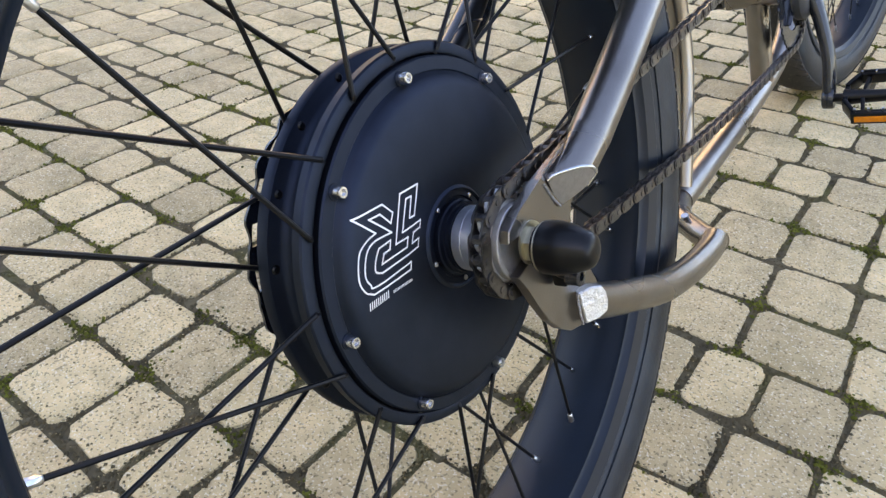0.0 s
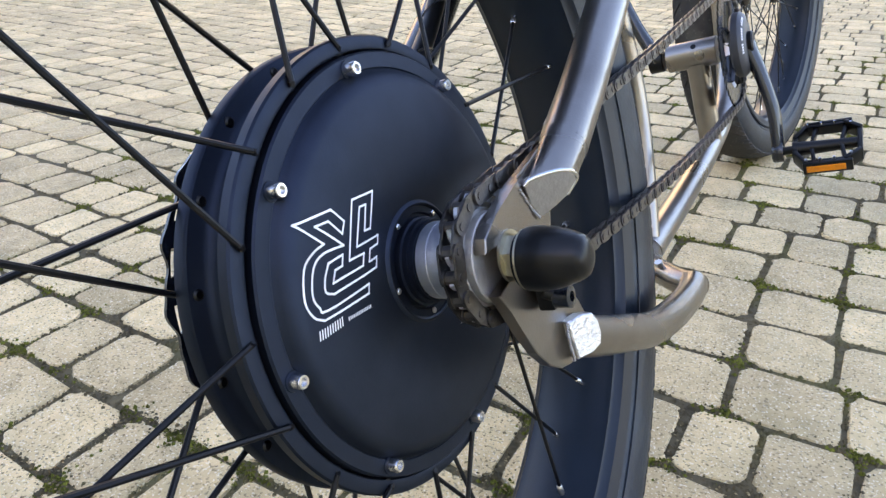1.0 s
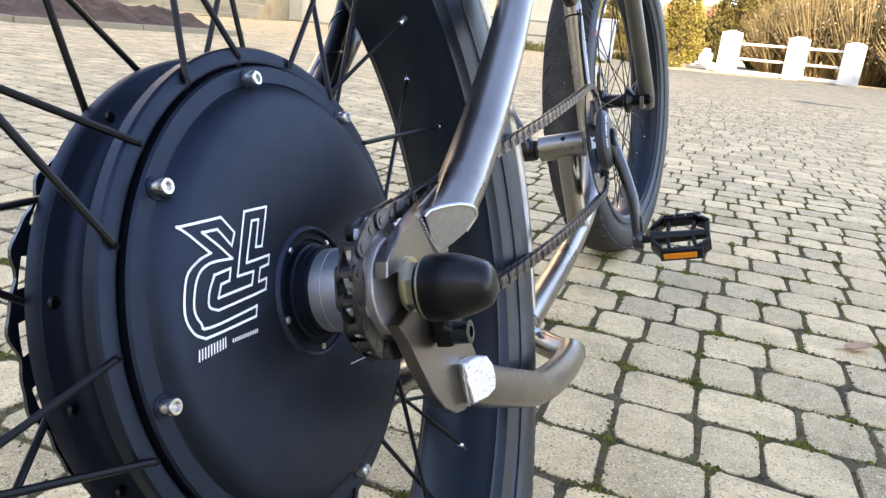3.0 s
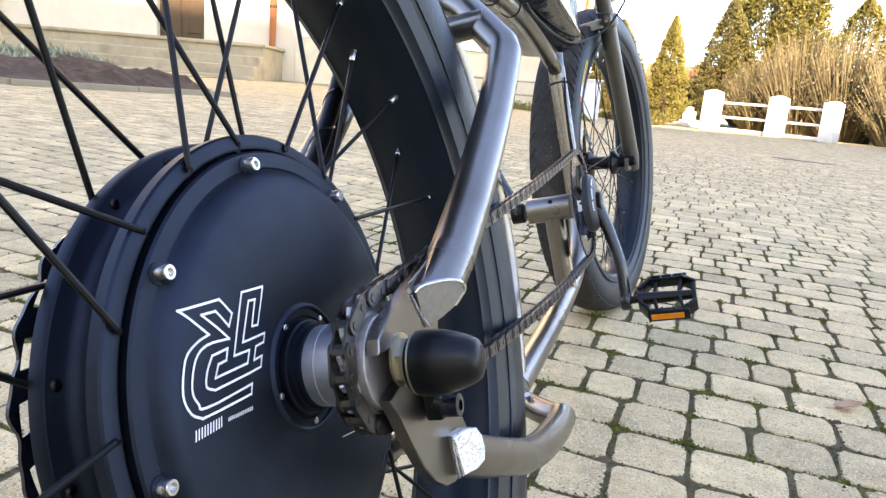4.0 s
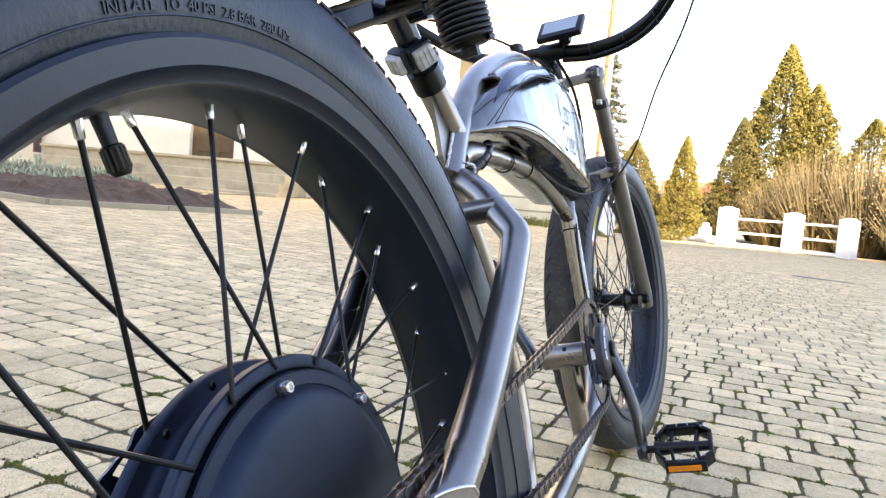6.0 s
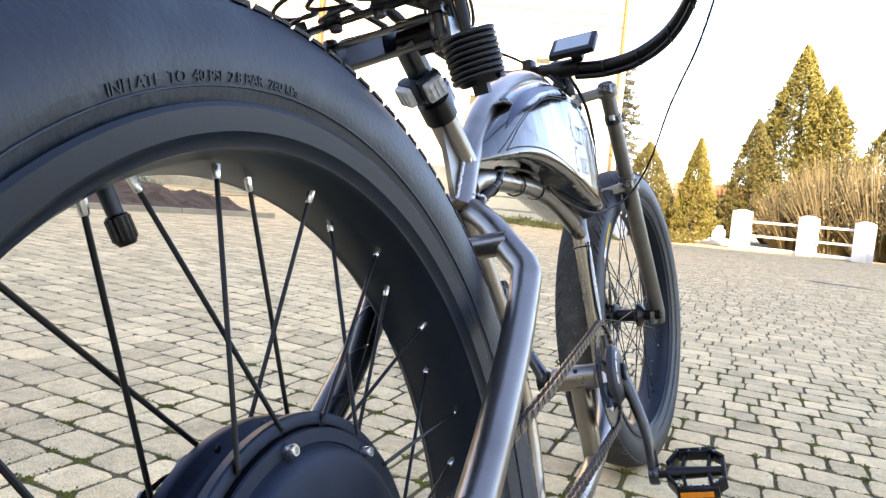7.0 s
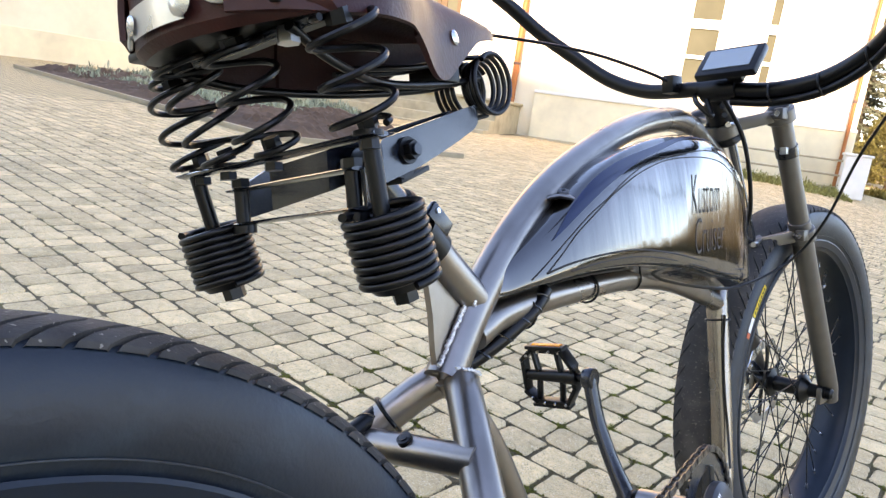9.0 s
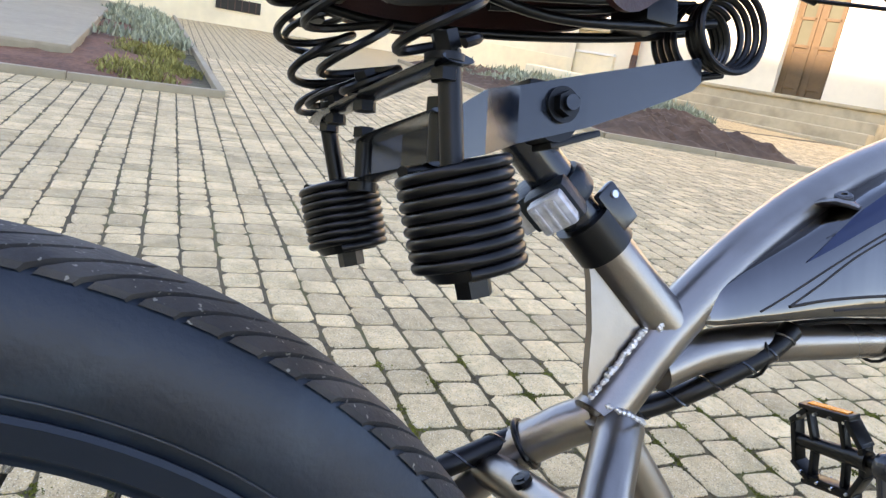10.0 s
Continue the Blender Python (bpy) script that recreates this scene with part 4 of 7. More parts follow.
def smooth_tank(y):
    rows_ = [tank_at(y + d) for d in (-0.03, -0.015, 0, 0.015, 0.03)]
    k = [sum(q[i] for q in rows_) / 5 for i in range(4)]
    e = tank_at(y)
    if y < 0.49 or y > 1.06:
        return e
    return [y] + k[1:]


bm = bmesh.new()
ys = [0.448 + (1.112 - 0.448) * (k / 60) for k in range(61)]
rings = []
for y in ys:
    _, lo, hi, w = smooth_tank(y)
    rise = 0.05 - 0.11 * min(1.0, max(0.0, (y - 0.66) / 0.12))  # the flange meets the tube behind and dips clear of it ahead
    pts = [(w * a, lo + (hi - lo) * (b + rise * max(0.0, 1 - a / 0.64))) for a, b in half(y)]
    pts = [(q.x, q.z) for q in spline([(x, 0, z) for x, z in pts], 2)]
    ring = pts + [(-x, z) for x, z in pts[-2:0:-1]]
    rings.append([bm.verts.new((XM + x, y, z)) for x, z in ring])
for a, b in zip(rings, rings[1:]):
    n = len(a)
    for k in range(n):
        bm.faces.new((a[k], a[(k + 1) % n], b[(k + 1) % n], b[k]))
bm.faces.new(rings[0])
bm.faces.new(rings[-1][::-1])
tank = part("tank", bm, M_TANK, "glossy silver-grey tank with dark pinstripes and brown script")


def tank_surface(y, z):
    _, lo, hi, w = smooth_tank(y)
    s = (z - lo) / (hi - lo)
    sec = half(y)[4:]
    for (a0, b0), (a1, b1) in zip(sec, sec[1:]):
        if b1 <= s <= b0:
            return XM + w * (a0 + (a1 - a0) * (b0 - s) / max(1e-6, b0 - b1))
    return XM + w * 0.7


def stripe(pts, r, mat=None):
    line = [Vector((tank_surface(q.y, q.z) + 0.0002, q.y, q.z)) for q in spline([(0, y, z) for y, z in pts], 6)]
    link("pinstripe", tube(line, r, 6), mat or M_SCRIPT, tank, "thin dark pinstripe")


def shoulder(y, a, lift):
    """A point of the tank's upper right side at the share a of its half width."""
    _, lo, hi, w = smooth_tank(y)
    sec = half(y)[4:11]
    for (a0, b0), (a1, b1) in zip(sec, sec[1:]):
        if a0 <= a <= a1:
            return Vector((XM + w * a + lift, y, lo + (hi - lo) * (b0 + (b1 - b0) * (a - a0) / (a1 - a0)) + lift * 0.8))
    return Vector((XM + w + lift, y, lo + (hi - lo) * 0.2))


# navy crescent along the shoulder, pointed behind, laid just over the metal
NAVY = [(0.529, 0.900, 0.906), (0.551, 0.833, 0.893), (0.574, 0.768, 0.881), (0.611, 0.742, 0.870), (0.664, 0.750, 0.852), (0.73, 0.768, 0.828), (0.79, 0.765, 0.812), (0.88, 0.757, 0.800), (0.98, 0.750, 0.790), (1.04, 0.760, 0.780)]
nb = bmesh.new()
prev_row = None
edge_in, edge_out = (spline([(0, y, v[k]) for y, *v in NAVY], 6) for k in (0, 1))
for p, q in zip(edge_in, edge_out):
    row = [nb.verts.new(shoulder(p.y, min(0.985, max(0.645, p.z + (q.z - p.z) * k / 6)), 0.0009)) for k in range(7)]
    if prev_row:
        for k in range(6):
            nb.faces.new((prev_row[k], prev_row[k + 1], row[k + 1], row[k]))
    prev_row = row
link("shoulder_band", nb, M_NAVY, tank, "dark navy crescent along the tank shoulder")
LOWER = [(0.515, 0.333), (0.549, 0.339), (0.605, 0.343), (0.676, 0.342), (0.764, 0.331), (0.855, 0.315), (0.976, 0.292), (1.045, 0.284)]
stripe(LOWER, 0.0011)
stripe([(y, z - 0.0075) for y, z in LOWER[1:]], 0.0009)
stripe([(0.496, 0.329), (0.523, 0.346), (0.551, 0.363), (0.589, 0.384), (0.624, 0.399), (0.676, 0.421), (0.733, 0.4385), (0.814, 0.4505), (0.914, 0.458), (0.986, 0.452), (1.035, 0.434)], 0.0007)
stripe([(0.515, 0.333), (0.537, 0.348), (0.568, 0.369), (0.609, 0.390), (0.647, 0.407), (0.71, 0.428), (0.789, 0.4435), (0.879, 0.448), (0.96, 0.443), (1.02, 0.425)], 0.0007)
stripe([(1.045, 0.284), (1.060, 0.33), (1.058, 0.38), (1.020, 0.425)], 0.0007)
for words, y, z, wide, tall in (("Kustom", 0.887, 0.397, 0.112, 0.050), ("Cruiser", 0.893, 0.343, 0.116, 0.046)):
    t = text_bm(words, 0.062, 0.3, 0.0, -0.0009)
    xs_, zs_ = [v.co.x for v in t.verts], [v.co.y for v in t.verts]
    kx, kz = wide / (max(xs_) - min(xs_)), tall / (max(zs_) - min(zs_))
    for v in t.verts:
        yy, zz = y + v.co.x * kx, z + v.co.y * kz
        v.co = Vector((tank_surface(yy, zz) + 0.0008, yy, zz))
    link("lettering", t, M_SCRIPT, tank, "dark brown script lettering", False)
lug = part("tank_lug", tube([(-0.016, 0.563, 0.402), (-0.006, 0.567, 0.405), (0.003, 0.570, 0.4055), (0.010, 0.573, 0.4035), (0.014, 0.575, 0.4015)], [0.0105, 0.0100, 0.0115, 0.0105, 0.006], 18, flat=0.26), M_FRAME, "small bolted tank lug")
link("lug_bolt", lathe([(0, 0), (0, 0.0062), (0.003, 0.0060), (0.0042, 0.0045), (0.0042, 0.0022), (0.002, 0.0020), (0.002, 0)], 18), M_COVER, lug, "", True, Matrix.Translation((0.0045, 0.5705, 0.4075)) @ Vector((0.35, -0.35, 0.87)).to_track_quat("X", "Z").to_matrix().to_4x4())
for y, z in ((0.775, 0.302), (0.655, 0.303), (0.52, 0.296)):
    part("cable_tie", tube(ring_pts((XM, y, z), (0, 1, 0), 0.0165, 0, 360, 16), 0.0014, 6), M_BLACK)
part("tie_tail", rod((XM + 0.014, 0.776, 0.309), (XM + 0.020, 0.79, 0.325), 0.001, 6), M_BLACK)
# wires along the frame
CABLE = [(-0.082, 0.062, 0.104), (-0.083, 0.095, 0.078), (-0.085, 0.14, 0.080), (-0.086, 0.20, 0.112), (-0.088, 0.258, 0.160), (-0.084, 0.300, 0.205), (-0.076, 0.335, 0.2235), (-0.070, 0.372, 0.237), (-0.060, 0.402, 0.245), (-0.044, 0.452, 0.257), (-0.028, 0.480, 0.272), (-0.016, 0.508, 0.289), (-0.012, 0.530, 0.301), (-0.012, 0.548, 0.314)]
part("spiral_cable", tube(spline(CABLE, 8), 0.0078, 14), M_BLACK, "black spiral-wrapped cable")
wrap = spline(CABLE, 24)
spiral = []
for k, p in enumerate(wrap[:-1]):
    t = (wrap[k + 1] - p).normalized()
    s = t.cross(Vector((1, 0, 0))).normalized()
    a = k * 0.35
    spiral.append(p + 0.0078 * (s * math.cos(a) + t.cross(s) * math.sin(a)))
part("cable_wrap", tube(spiral, 0.0011, 5), M_BLACKSTEEL)
part("frame_wire", tube(spline([(-0.02, 0.56, 0.317), (-0.008, 0.60, 0.321), (-0.004, 0.70, 0.319), (-0.004, 0.775, 0.314), (0.0, 0.83, 0.292), (0.012, 0.95, 0.268), (0.035, 1.05, 0.258), (0.085, 1.14, 0.285), (0.14, 1.13, 0.345), (0.20, 1.06, 0.435), (0.27, 0.98, 0.52), (0.33, 0.90, 0.62), (0.37, 0.84, 0.70), (0.40, 0.80, 0.76)], 8), 0.0022, 8), M_BLACK, "thin black cable looping to the handlebar")
part("down_wire", tube(spline([(XM + 0.016, 1.10, 0.205), (XM + 0.012, 1.094, 0.15), (XM + 0.012, 1.085, 0.08), (XM + 0.016, 1.075, 0.02), (0.0, 1.05, -0.03)], 6), 0.0022, 8), M_BLACK)
part("tube_tie", tube(ring_pts((XM, 1.115, 0.195), (0, 0.1, 1), 0.0195, 0, 360, 16), 0.0016, 6), M_BLACK)
part("stay_tie", tube(ring_pts((-0.066, 0.368, 0.231), (0.58, 0.61, 0.53), 0.0165, 0, 360, 18), 0.0020, 6), M_BLACK)

# ---- steering: built straight ahead, then turned about the head tube ----
PIVOT = Vector((XM, 1.125, 0.44))
AXIS = Vector((0, 0.097, -0.178)).normalized()
STEER = 12.0
TURN = Matrix.Translation(PIVOT) @ Matrix.Rotation(radians(STEER), 4, AXIS) @ Matrix.Translation(-PIVOT)
FC = Vector((XM, 1.468, 0.006))


def steered(name, bm, mat, label="", smooth=True, m=None):
    return part(name, bm, mat, label, None, smooth, TURN @ m if m is not None else TURN)


front_rim = make_rim(bicycle, OFF @ TURN @ Matrix.Translation(FC), "front_wheel", "wide matt black front rim")
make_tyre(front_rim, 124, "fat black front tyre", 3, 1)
for m9 in range(9):
    for k, (nip, hole, x) in enumerate(((13.3, 63, 0.03), (23.3, -27, 0.03), (33.3, 83, -0.03), (43.3, -7, -0.03))):
        a = circle_pt(0.006 if k < 2 else -0.006, 0.2745, nip + 40 * m9)
        b = circle_pt(x, 0.028, hole + 40 * m9)
        link("spoke", rod(a, b, 0.0012, 6), M_BLACK, front_rim)
        link("nipple", rod(a, a.lerp(b, 0.05), 0.0024, 6), M_ALU, front_rim)
link("hub", lathe([(-0.068, 0.0), (-0.068, 0.012), (-0.045, 0.014), (-0.034, 0.030), (-0.027, 0.030), (-0.022, 0.016), (0.022, 0.016), (0.027, 0.030), (0.034, 0.030), (0.045, 0.014), (0.075, 0.012), (0.075, 0.0)], 32), M_BLACK, front_rim, "black front hub")
rb = bmesh.new()
rows = []
for x in (-0.048, -0.046):
    rows.append([(rb.verts.new(circle_pt(x, 0.070, 4 * k)), rb.verts.new(circle_pt(x, 0.088 + 0.003 * math.sin(radians(48 * k)), 4 * k))) for k in range(90)])
for k in range(90):
    j = (k + 1) % 90
    for row in rows:
        if k % 5 != 0:
            rb.faces.new((row[k][0], row[k][1], row[j][1], row[j][0]))
    for s in (0, 1):
        rb.faces.new((rows[0][k][s], rows[0][j][s], rows[1][j][s], rows[1][k][s]))
link("front_rotor", rb, M_ALU, front_rim, "perforated bright front brake rotor", False)
for k in range(6):
    link("front_rotor_arm", rod(circle_pt(-0.047, 0.02, 60 * k), circle_pt(-0.047, 0.074, 60 * k + 18), 0.004, 8), M_BLACKSTEEL, front_rim)
# decal on the tyre's sidewall
for a0, a1, mat in ((134.5, 145.5, M_YELLOW), (145.9, 150.6, M_WHITE), (150.8, 152.5, M_RED)):
    bm = bmesh.new()
    row = []
    for k in range(9):
        a = a0 + (a1 - a0) * k / 8
        row.append([bm.verts.new(circle_pt(sidewall_x(r) + 0.0008, r, a)) for r in (0.3245, 0.330, 0.3355)])
    for p, q in zip(row, row[1:]):
        for j in (0, 1):
            bm.faces.new((p[j], p[j + 1], q[j + 1], q[j]))
    link("sidewall_decal", bm, mat, front_rim, "coloured sidewall decal")
bm = bmesh.new()
for k in range(7):
    a = 135.3 + 1.4 * k
    bm.faces.new([bm.verts.new(circle_pt(sidewall_x(r) + 0.0012, r, b)) for r, b in ((0.3275, a), (0.3275, a + 0.9), (0.3325, a + 0.9), (0.3325, a))])
link("decal_print", bm, M_BLACK, front_rim, "", False)

FORK = Vector((0, 0.2825, -0.5515)).normalized()
for sgn in (1, -1):
    low = Vector((XM + sgn * 0.070, 1.498, -0.004))
    top = low - FORK * 0.618
    up = low - FORK * 0.40
    leg = steered("fork_leg", tube([top, up, up + FORK * 0.001, low - FORK * 0.02, low + FORK * 0.012], [0.0165, 0.0165, 0.0182, 0.0182, 0.014], 24), M_FORK, "grey fork leg")
    link("fork_cap", tube([top - FORK * 0.004, top - FORK * 0.0005], [0.012, 0.017], 20), M_BLACK, leg)
    link("fork_band", tube([low - FORK * 0.545, low - FORK * 0.528], 0.0186, 24), M_BLACKSTEEL, leg, "dark clamp band on the fork leg")
    link("band_clip", box((0.012, 0.012, 0.012), low - FORK * 0.536 + Vector((0.004 * sgn, -0.019, 0)), 0.002), M_ALU, leg)
    link("dropout_lug", box((0.010, 0.056, 0.032), low + Vector((-sgn * 0.004, -0.018, 0.004)), 0.004), M_FORK, leg)
    link("axle_nut", lathe([(-0.008, 0), (-0.008, 0.011), (0.004, 0.011), (0.008, 0.006), (0.008, 0)], 16, low + Vector((sgn * 0.010, -0.030, 0.010))), M_BLACK, leg)
    for d in (0.602, 0.372):
        c = low - FORK * d
        ins = Vector((XM, c.y - 0.058, c.z - 0.020))
        way = ins - c
        m = Matrix.Translation((c + ins) / 2) @ way.to_track_quat("X", "Z").to_matrix().to_4x4()
        cr = steered("fork_crown", box((way.length * 0.98, 0.030, 0.021), (0, 0, 0), 0.004, m), M_FORK, "grey machined fork crown arm")
        link("crown_clamp", tube([c - FORK * 0.0115, c - FORK * 0.010, c + FORK * 0.010, c + FORK * 0.0115], [0.0215, 0.0232, 0.0232, 0.0215], 24), M_FORK, cr)
        link("clamp_ear", box((0.016, 0.022, 0.019), c + Vector((sgn * 0.010, -0.022, 0)), 0.003), M_FORK, cr)
        link("crown_bolt", rod(c + Vector((sgn * 0.010, -0.037, 0)), c + Vector((sgn * 0.010, -0.030, 0.0)), 0.0048, 12), M_ALU, cr)
        link("inner_bolt", rod(ins + Vector((sgn * 0.022, -0.024, 0.004)), ins + Vector((sgn * 0.022, -0.010, 0.004)), 0.0048, 12), M_ALU, cr)
    hub_top, hub_low = low - FORK * 0.602, low - FORK * 0.372
HEAD_A, HEAD_B = Vector((XM, hub_top.y - 0.058, hub_top.z - 0.020)), Vector((XM, hub_low.y - 0.058, hub_low.z - 0.020))
for at in (HEAD_A, HEAD_B):
    steered("crown_ring", tube([at - FORK * 0.0115, at + FORK * 0.0115], 0.0265, 26), M_FORK, "grey machined crown ring")
steered("steerer", rod(HEAD_A - FORK * 0.02, HEAD_B, 0.017, 20), M_BLACKSTEEL)
steered("headset_cup", tube([HEAD_A + FORK * 0.0125, HEAD_A + FORK * 0.016, HEAD_A + FORK * 0.022, HEAD_A + FORK * 0.026], [0.027, 0.0285, 0.0285, 0.024], 26), M_BLACK)
stem = steered("stem", tube([HEAD_A - FORK * 0.011, HEAD_A - FORK * 0.014, HEAD_A - FORK * 0.046, HEAD_A - FORK * 0.050], [0.0205, 0.0220, 0.0220, 0.0200], 26), M_BLACK, "black handlebar stem")
link("stem_neck", tube([HEAD_A - FORK * 0.040, (XM + 0.004, 1.120, 0.572), (XM + 0.006, 1.100, 0.572)], [0.017, 0.017, 0.018], 16), M_BLACK, stem)
for d in (0.022, 0.038):
    q = HEAD_A - FORK * d + Vector((0.016, -0.0165, 0))
    link("stem_bolt", rod(q, q + Vector((0.003, -0.004, 0)), 0.0046, 14), M_COVER, stem)
BAR = [(0.0, 1.098, 0.584), (0.05, 1.098, 0.582), (0.11, 1.100, 0.580), (0.18, 1.098, 0.593), (0.245, 1.082, 0.625), (0.295, 1.045, 0.670), (0.325, 0.99, 0.714), (0.345, 0.92, 0.752), (0.365, 0.84, 0.778), (0.385, 0.74, 0.79)]
ROLL = -0.075
LIFT = (0.0, 0.0, 0.004, 0.012, 0.021, 0.025, 0.027, 0.028, 0.028, 0.028)
BAR_L = [(XM - x, y, z - ROLL * x - (0.012 if x < 0.29 else 0.018) + up) for (x, y, z), up in zip(BAR, LIFT)]
BAR_R = [(XM + x, y, z + ROLL * x - 0.013) for x, y, z in BAR]
pts = BAR_L[::-1] + BAR_R[1:]
bar = steered("handlebar", tube(spline(pts, 6), 0.0125, 18), M_BLACK, "swept black handlebar with taped cables")
for side_pts in (BAR_R, BAR_L):
    link("grip", tube(spline(side_pts[-3:], 6), 0.0165, 16), M_LEATHER, bar, "brown leather grip")
    if side_pts is BAR_L:
        continue
    hose = [(x, y - 0.004, z - 0.018) for x, y, z in side_pts[1:8]]
    link("taped_cable", tube(spline(hose, 6), 0.0065, 10), M_BLACK, bar)
    for k in (2, 3, 4, 5):
        x, y, z = side_pts[k]
        link("cable_band", tube(ring_pts((x, y - 0.002, z - 0.007), (1, 0, 0.2), 0.0160, 0, 360, 16), 0.0018, 6), M_BLACK, bar)
lever = [(-0.335, 0.70, 0.735), (-0.305, 0.76, 0.705), (-0.288, 0.81, 0.685), (-0.272, 0.862, 0.667)]
link("brake_lever", tube(spline(lever, 5), 0.0065, 10), M_BLACK, bar)
link("lever_cable", tube(spline([(-0.272, 0.862, 0.667), (-0.215, 0.925, 0.653), (-0.152, 0.976, 0.633), (-0.098, 1.035, 0.606), (-0.057, 1.079, 0.580)], 6), 0.0028, 8), M_BLACK, bar)
DM = Matrix.Translation((XM + 0.060, 1.067, 0.602)) @ Matrix.Rotation(radians(48), 4, "X")
disp = steered("display", box((0.094, 0.058, 0.014), (0, 0, 0), 0.004), M_BLACK, "small black handlebar display with a pale grey screen", True, DM)
link("screen", box((0.072, 0.040, 0.002), (0, 0.002, 0.0072), 0.0), M_SCREEN, disp, "pale grey screen", False)
link("display_mount", box((0.024, 0.03, 0.03), (0, 0.006, -0.020), 0.005), M_BLACK, disp)
steered("bar_clamp", lathe([(-0.028, 0.0), (-0.028, 0.018), (0.028, 0.018), (0.028, 0.0)], 20, (XM + 0.03, 1.098, 0.568)), M_BLACK)
steered("button_pod", box((0.022, 0.03, 0.03), (XM - 0.045, 1.08, 0.582), 0.005), M_BLACK)
steered("wire_bundle", tube(spline([(XM - 0.01, 1.09, 0.56), (XM + 0.012, 1.06, 0.545), (XM + 0.028, 1.075, 0.525), (XM + 0.01, 1.09, 0.555)], 6), 0.004, 8), M_BLACK)
steered("steering_hose", tube(spline([(XM + 0.03, 1.10, 0.56), (XM + 0.05, 1.13, 0.50), (XM + 0.055, 1.15, 0.44), (XM + 0.05, 1.17, 0.38), (XM + 0.03, 1.20, 0.345)], 6), 0.0036, 10), M_BLACK)

# ---- seat post, lamp and saddle ----
PD = Vector((0, -0.062, 0.059)).normalized()
P0 = Vector((XM, 0.385, 0.371))
part("seat_post", rod(P0 - PD * 0.02, P0 + PD * 0.095, 0.0138, 22), M_BLACKSTEEL)
clamp = part("seat_clamp", tube([P0 - PD * 0.008, P0 + PD * 0.018], 0.0192, 24), M_BLACK, "black seat clamp")
link("clamp_ear", box((0.006, 0.015, 0.029), (0, 0, 0), 0.002, Matrix.Translation(P0 + Vector((0.0150, 0.000, 0.0195))) @ Matrix.Rotation(radians(46), 4, "X")), M_BLACKSTEEL, clamp)
link("clamp_bolt", rod(P0 + Vector((0.0175, -0.004, 0.0265)), P0 + Vector((0.0195, -0.004, 0.0267)), 0.0024, 10), M_ALU, clamp)
L0 = P0 + PD * 0.040
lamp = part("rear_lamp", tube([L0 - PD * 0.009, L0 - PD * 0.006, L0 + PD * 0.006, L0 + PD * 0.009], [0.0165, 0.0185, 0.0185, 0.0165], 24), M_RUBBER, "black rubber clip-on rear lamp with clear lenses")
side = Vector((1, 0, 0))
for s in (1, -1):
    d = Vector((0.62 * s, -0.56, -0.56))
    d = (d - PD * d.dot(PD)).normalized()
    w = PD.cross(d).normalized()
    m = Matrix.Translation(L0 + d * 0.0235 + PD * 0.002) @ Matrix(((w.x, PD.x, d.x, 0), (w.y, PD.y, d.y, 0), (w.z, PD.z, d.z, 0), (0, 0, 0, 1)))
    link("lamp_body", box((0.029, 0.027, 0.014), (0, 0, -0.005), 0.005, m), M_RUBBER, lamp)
    lens = link("lens", box((0.023, 0.022, 0.010), (0, 0, 0.004), 0.003, m), M_CLEAR, lamp, "clear ribbed lamp lens", False)
    for q in (-0.006, 0.0, 0.006):
        link("lens_rib", box((0.0020, 0.018, 0.002), (q, 0, 0.0092), 0.0006, m), M_CLEAR, lens)

SX, SY0, SY1 = -0.016, 0.168, 0.476
SADDLE_W = [(0.168, 0.050), (0.180, 0.074), (0.208, 0.096), (0.245, 0.097), (0.276, 0.088), (0.307, 0.070), (0.337, 0.055), (0.368, 0.047), (0.415, 0.037), (0.460, 0.024), (0.476, 0.012)]
SADDLE_LIP = [(0.168, 0.502), (0.207, 0.499), (0.245, 0.504), (0.290, 0.509), (0.312, 0.506), (0.328, 0.497), (0.343, 0.488), (0.360, 0.490), (0.385, 0.508), (0.420, 0.531), (0.476, 0.546)]
FAR_LIP = [(0.168, 0.512), (0.200, 0.508), (0.220, 0.504), (0.245, 0.500), (0.285, 0.497), (0.315, 0.497), (0.345, 0.500), (0.385, 0.508), (0.420, 0.527), (0.476, 0.542)]


def along(table, y):
    for (a, va), (b, vb) in zip(table, table[1:]):
        if y <= b:
            return va + (vb - va) * (y - a) / (b - a)
    return table[-1][1]


def saddle_w(y):
    return sum(along(SADDLE_W, min(max(y + d, SY0), SY1)) for d in (-0.008, 0, 0.008)) / 3


def saddle_low(y, table):
    return sum(along(table, min(max(y + d, SY0), SY1)) for d in (-0.006, 0, 0.006)) / 3


def saddle_top(y):
    f = (y - SY0) / (SY1 - SY0)
    return 0.556 + 0.020 * math.sin(math.pi * min(1, f * 1.1)) * (1 - f)


bm = bmesh.new()
rings = []
for i in range(49):
    y = SY0 + (SY1 - SY0) * i / 48
    w, low_lip, far_lip, hi = saddle_w(y), saddle_low(y, SADDLE_LIP), saddle_low(y, FAR_LIP), saddle_top(y)
    ring = []
    for k in range(29):
        a = math.pi * k / 28
        c, s = math.cos(a), math.sin(a)
        px = w * math.copysign(abs(c) ** 0.6, c) * (1.0 if c > 0 or y > 0.27 else 0.93 + 0.07 * max(0, (y - 0.22) / 0.05))
        lo = low_lip if c > 0 else far_lip * abs(c) + low_lip * (1 - abs(c))
        pz = lo + (hi - lo) * abs(s) ** 0.55
        ring.append((px, pz))
    rings.append([(SX + px, y, pz) for px, pz in ring])
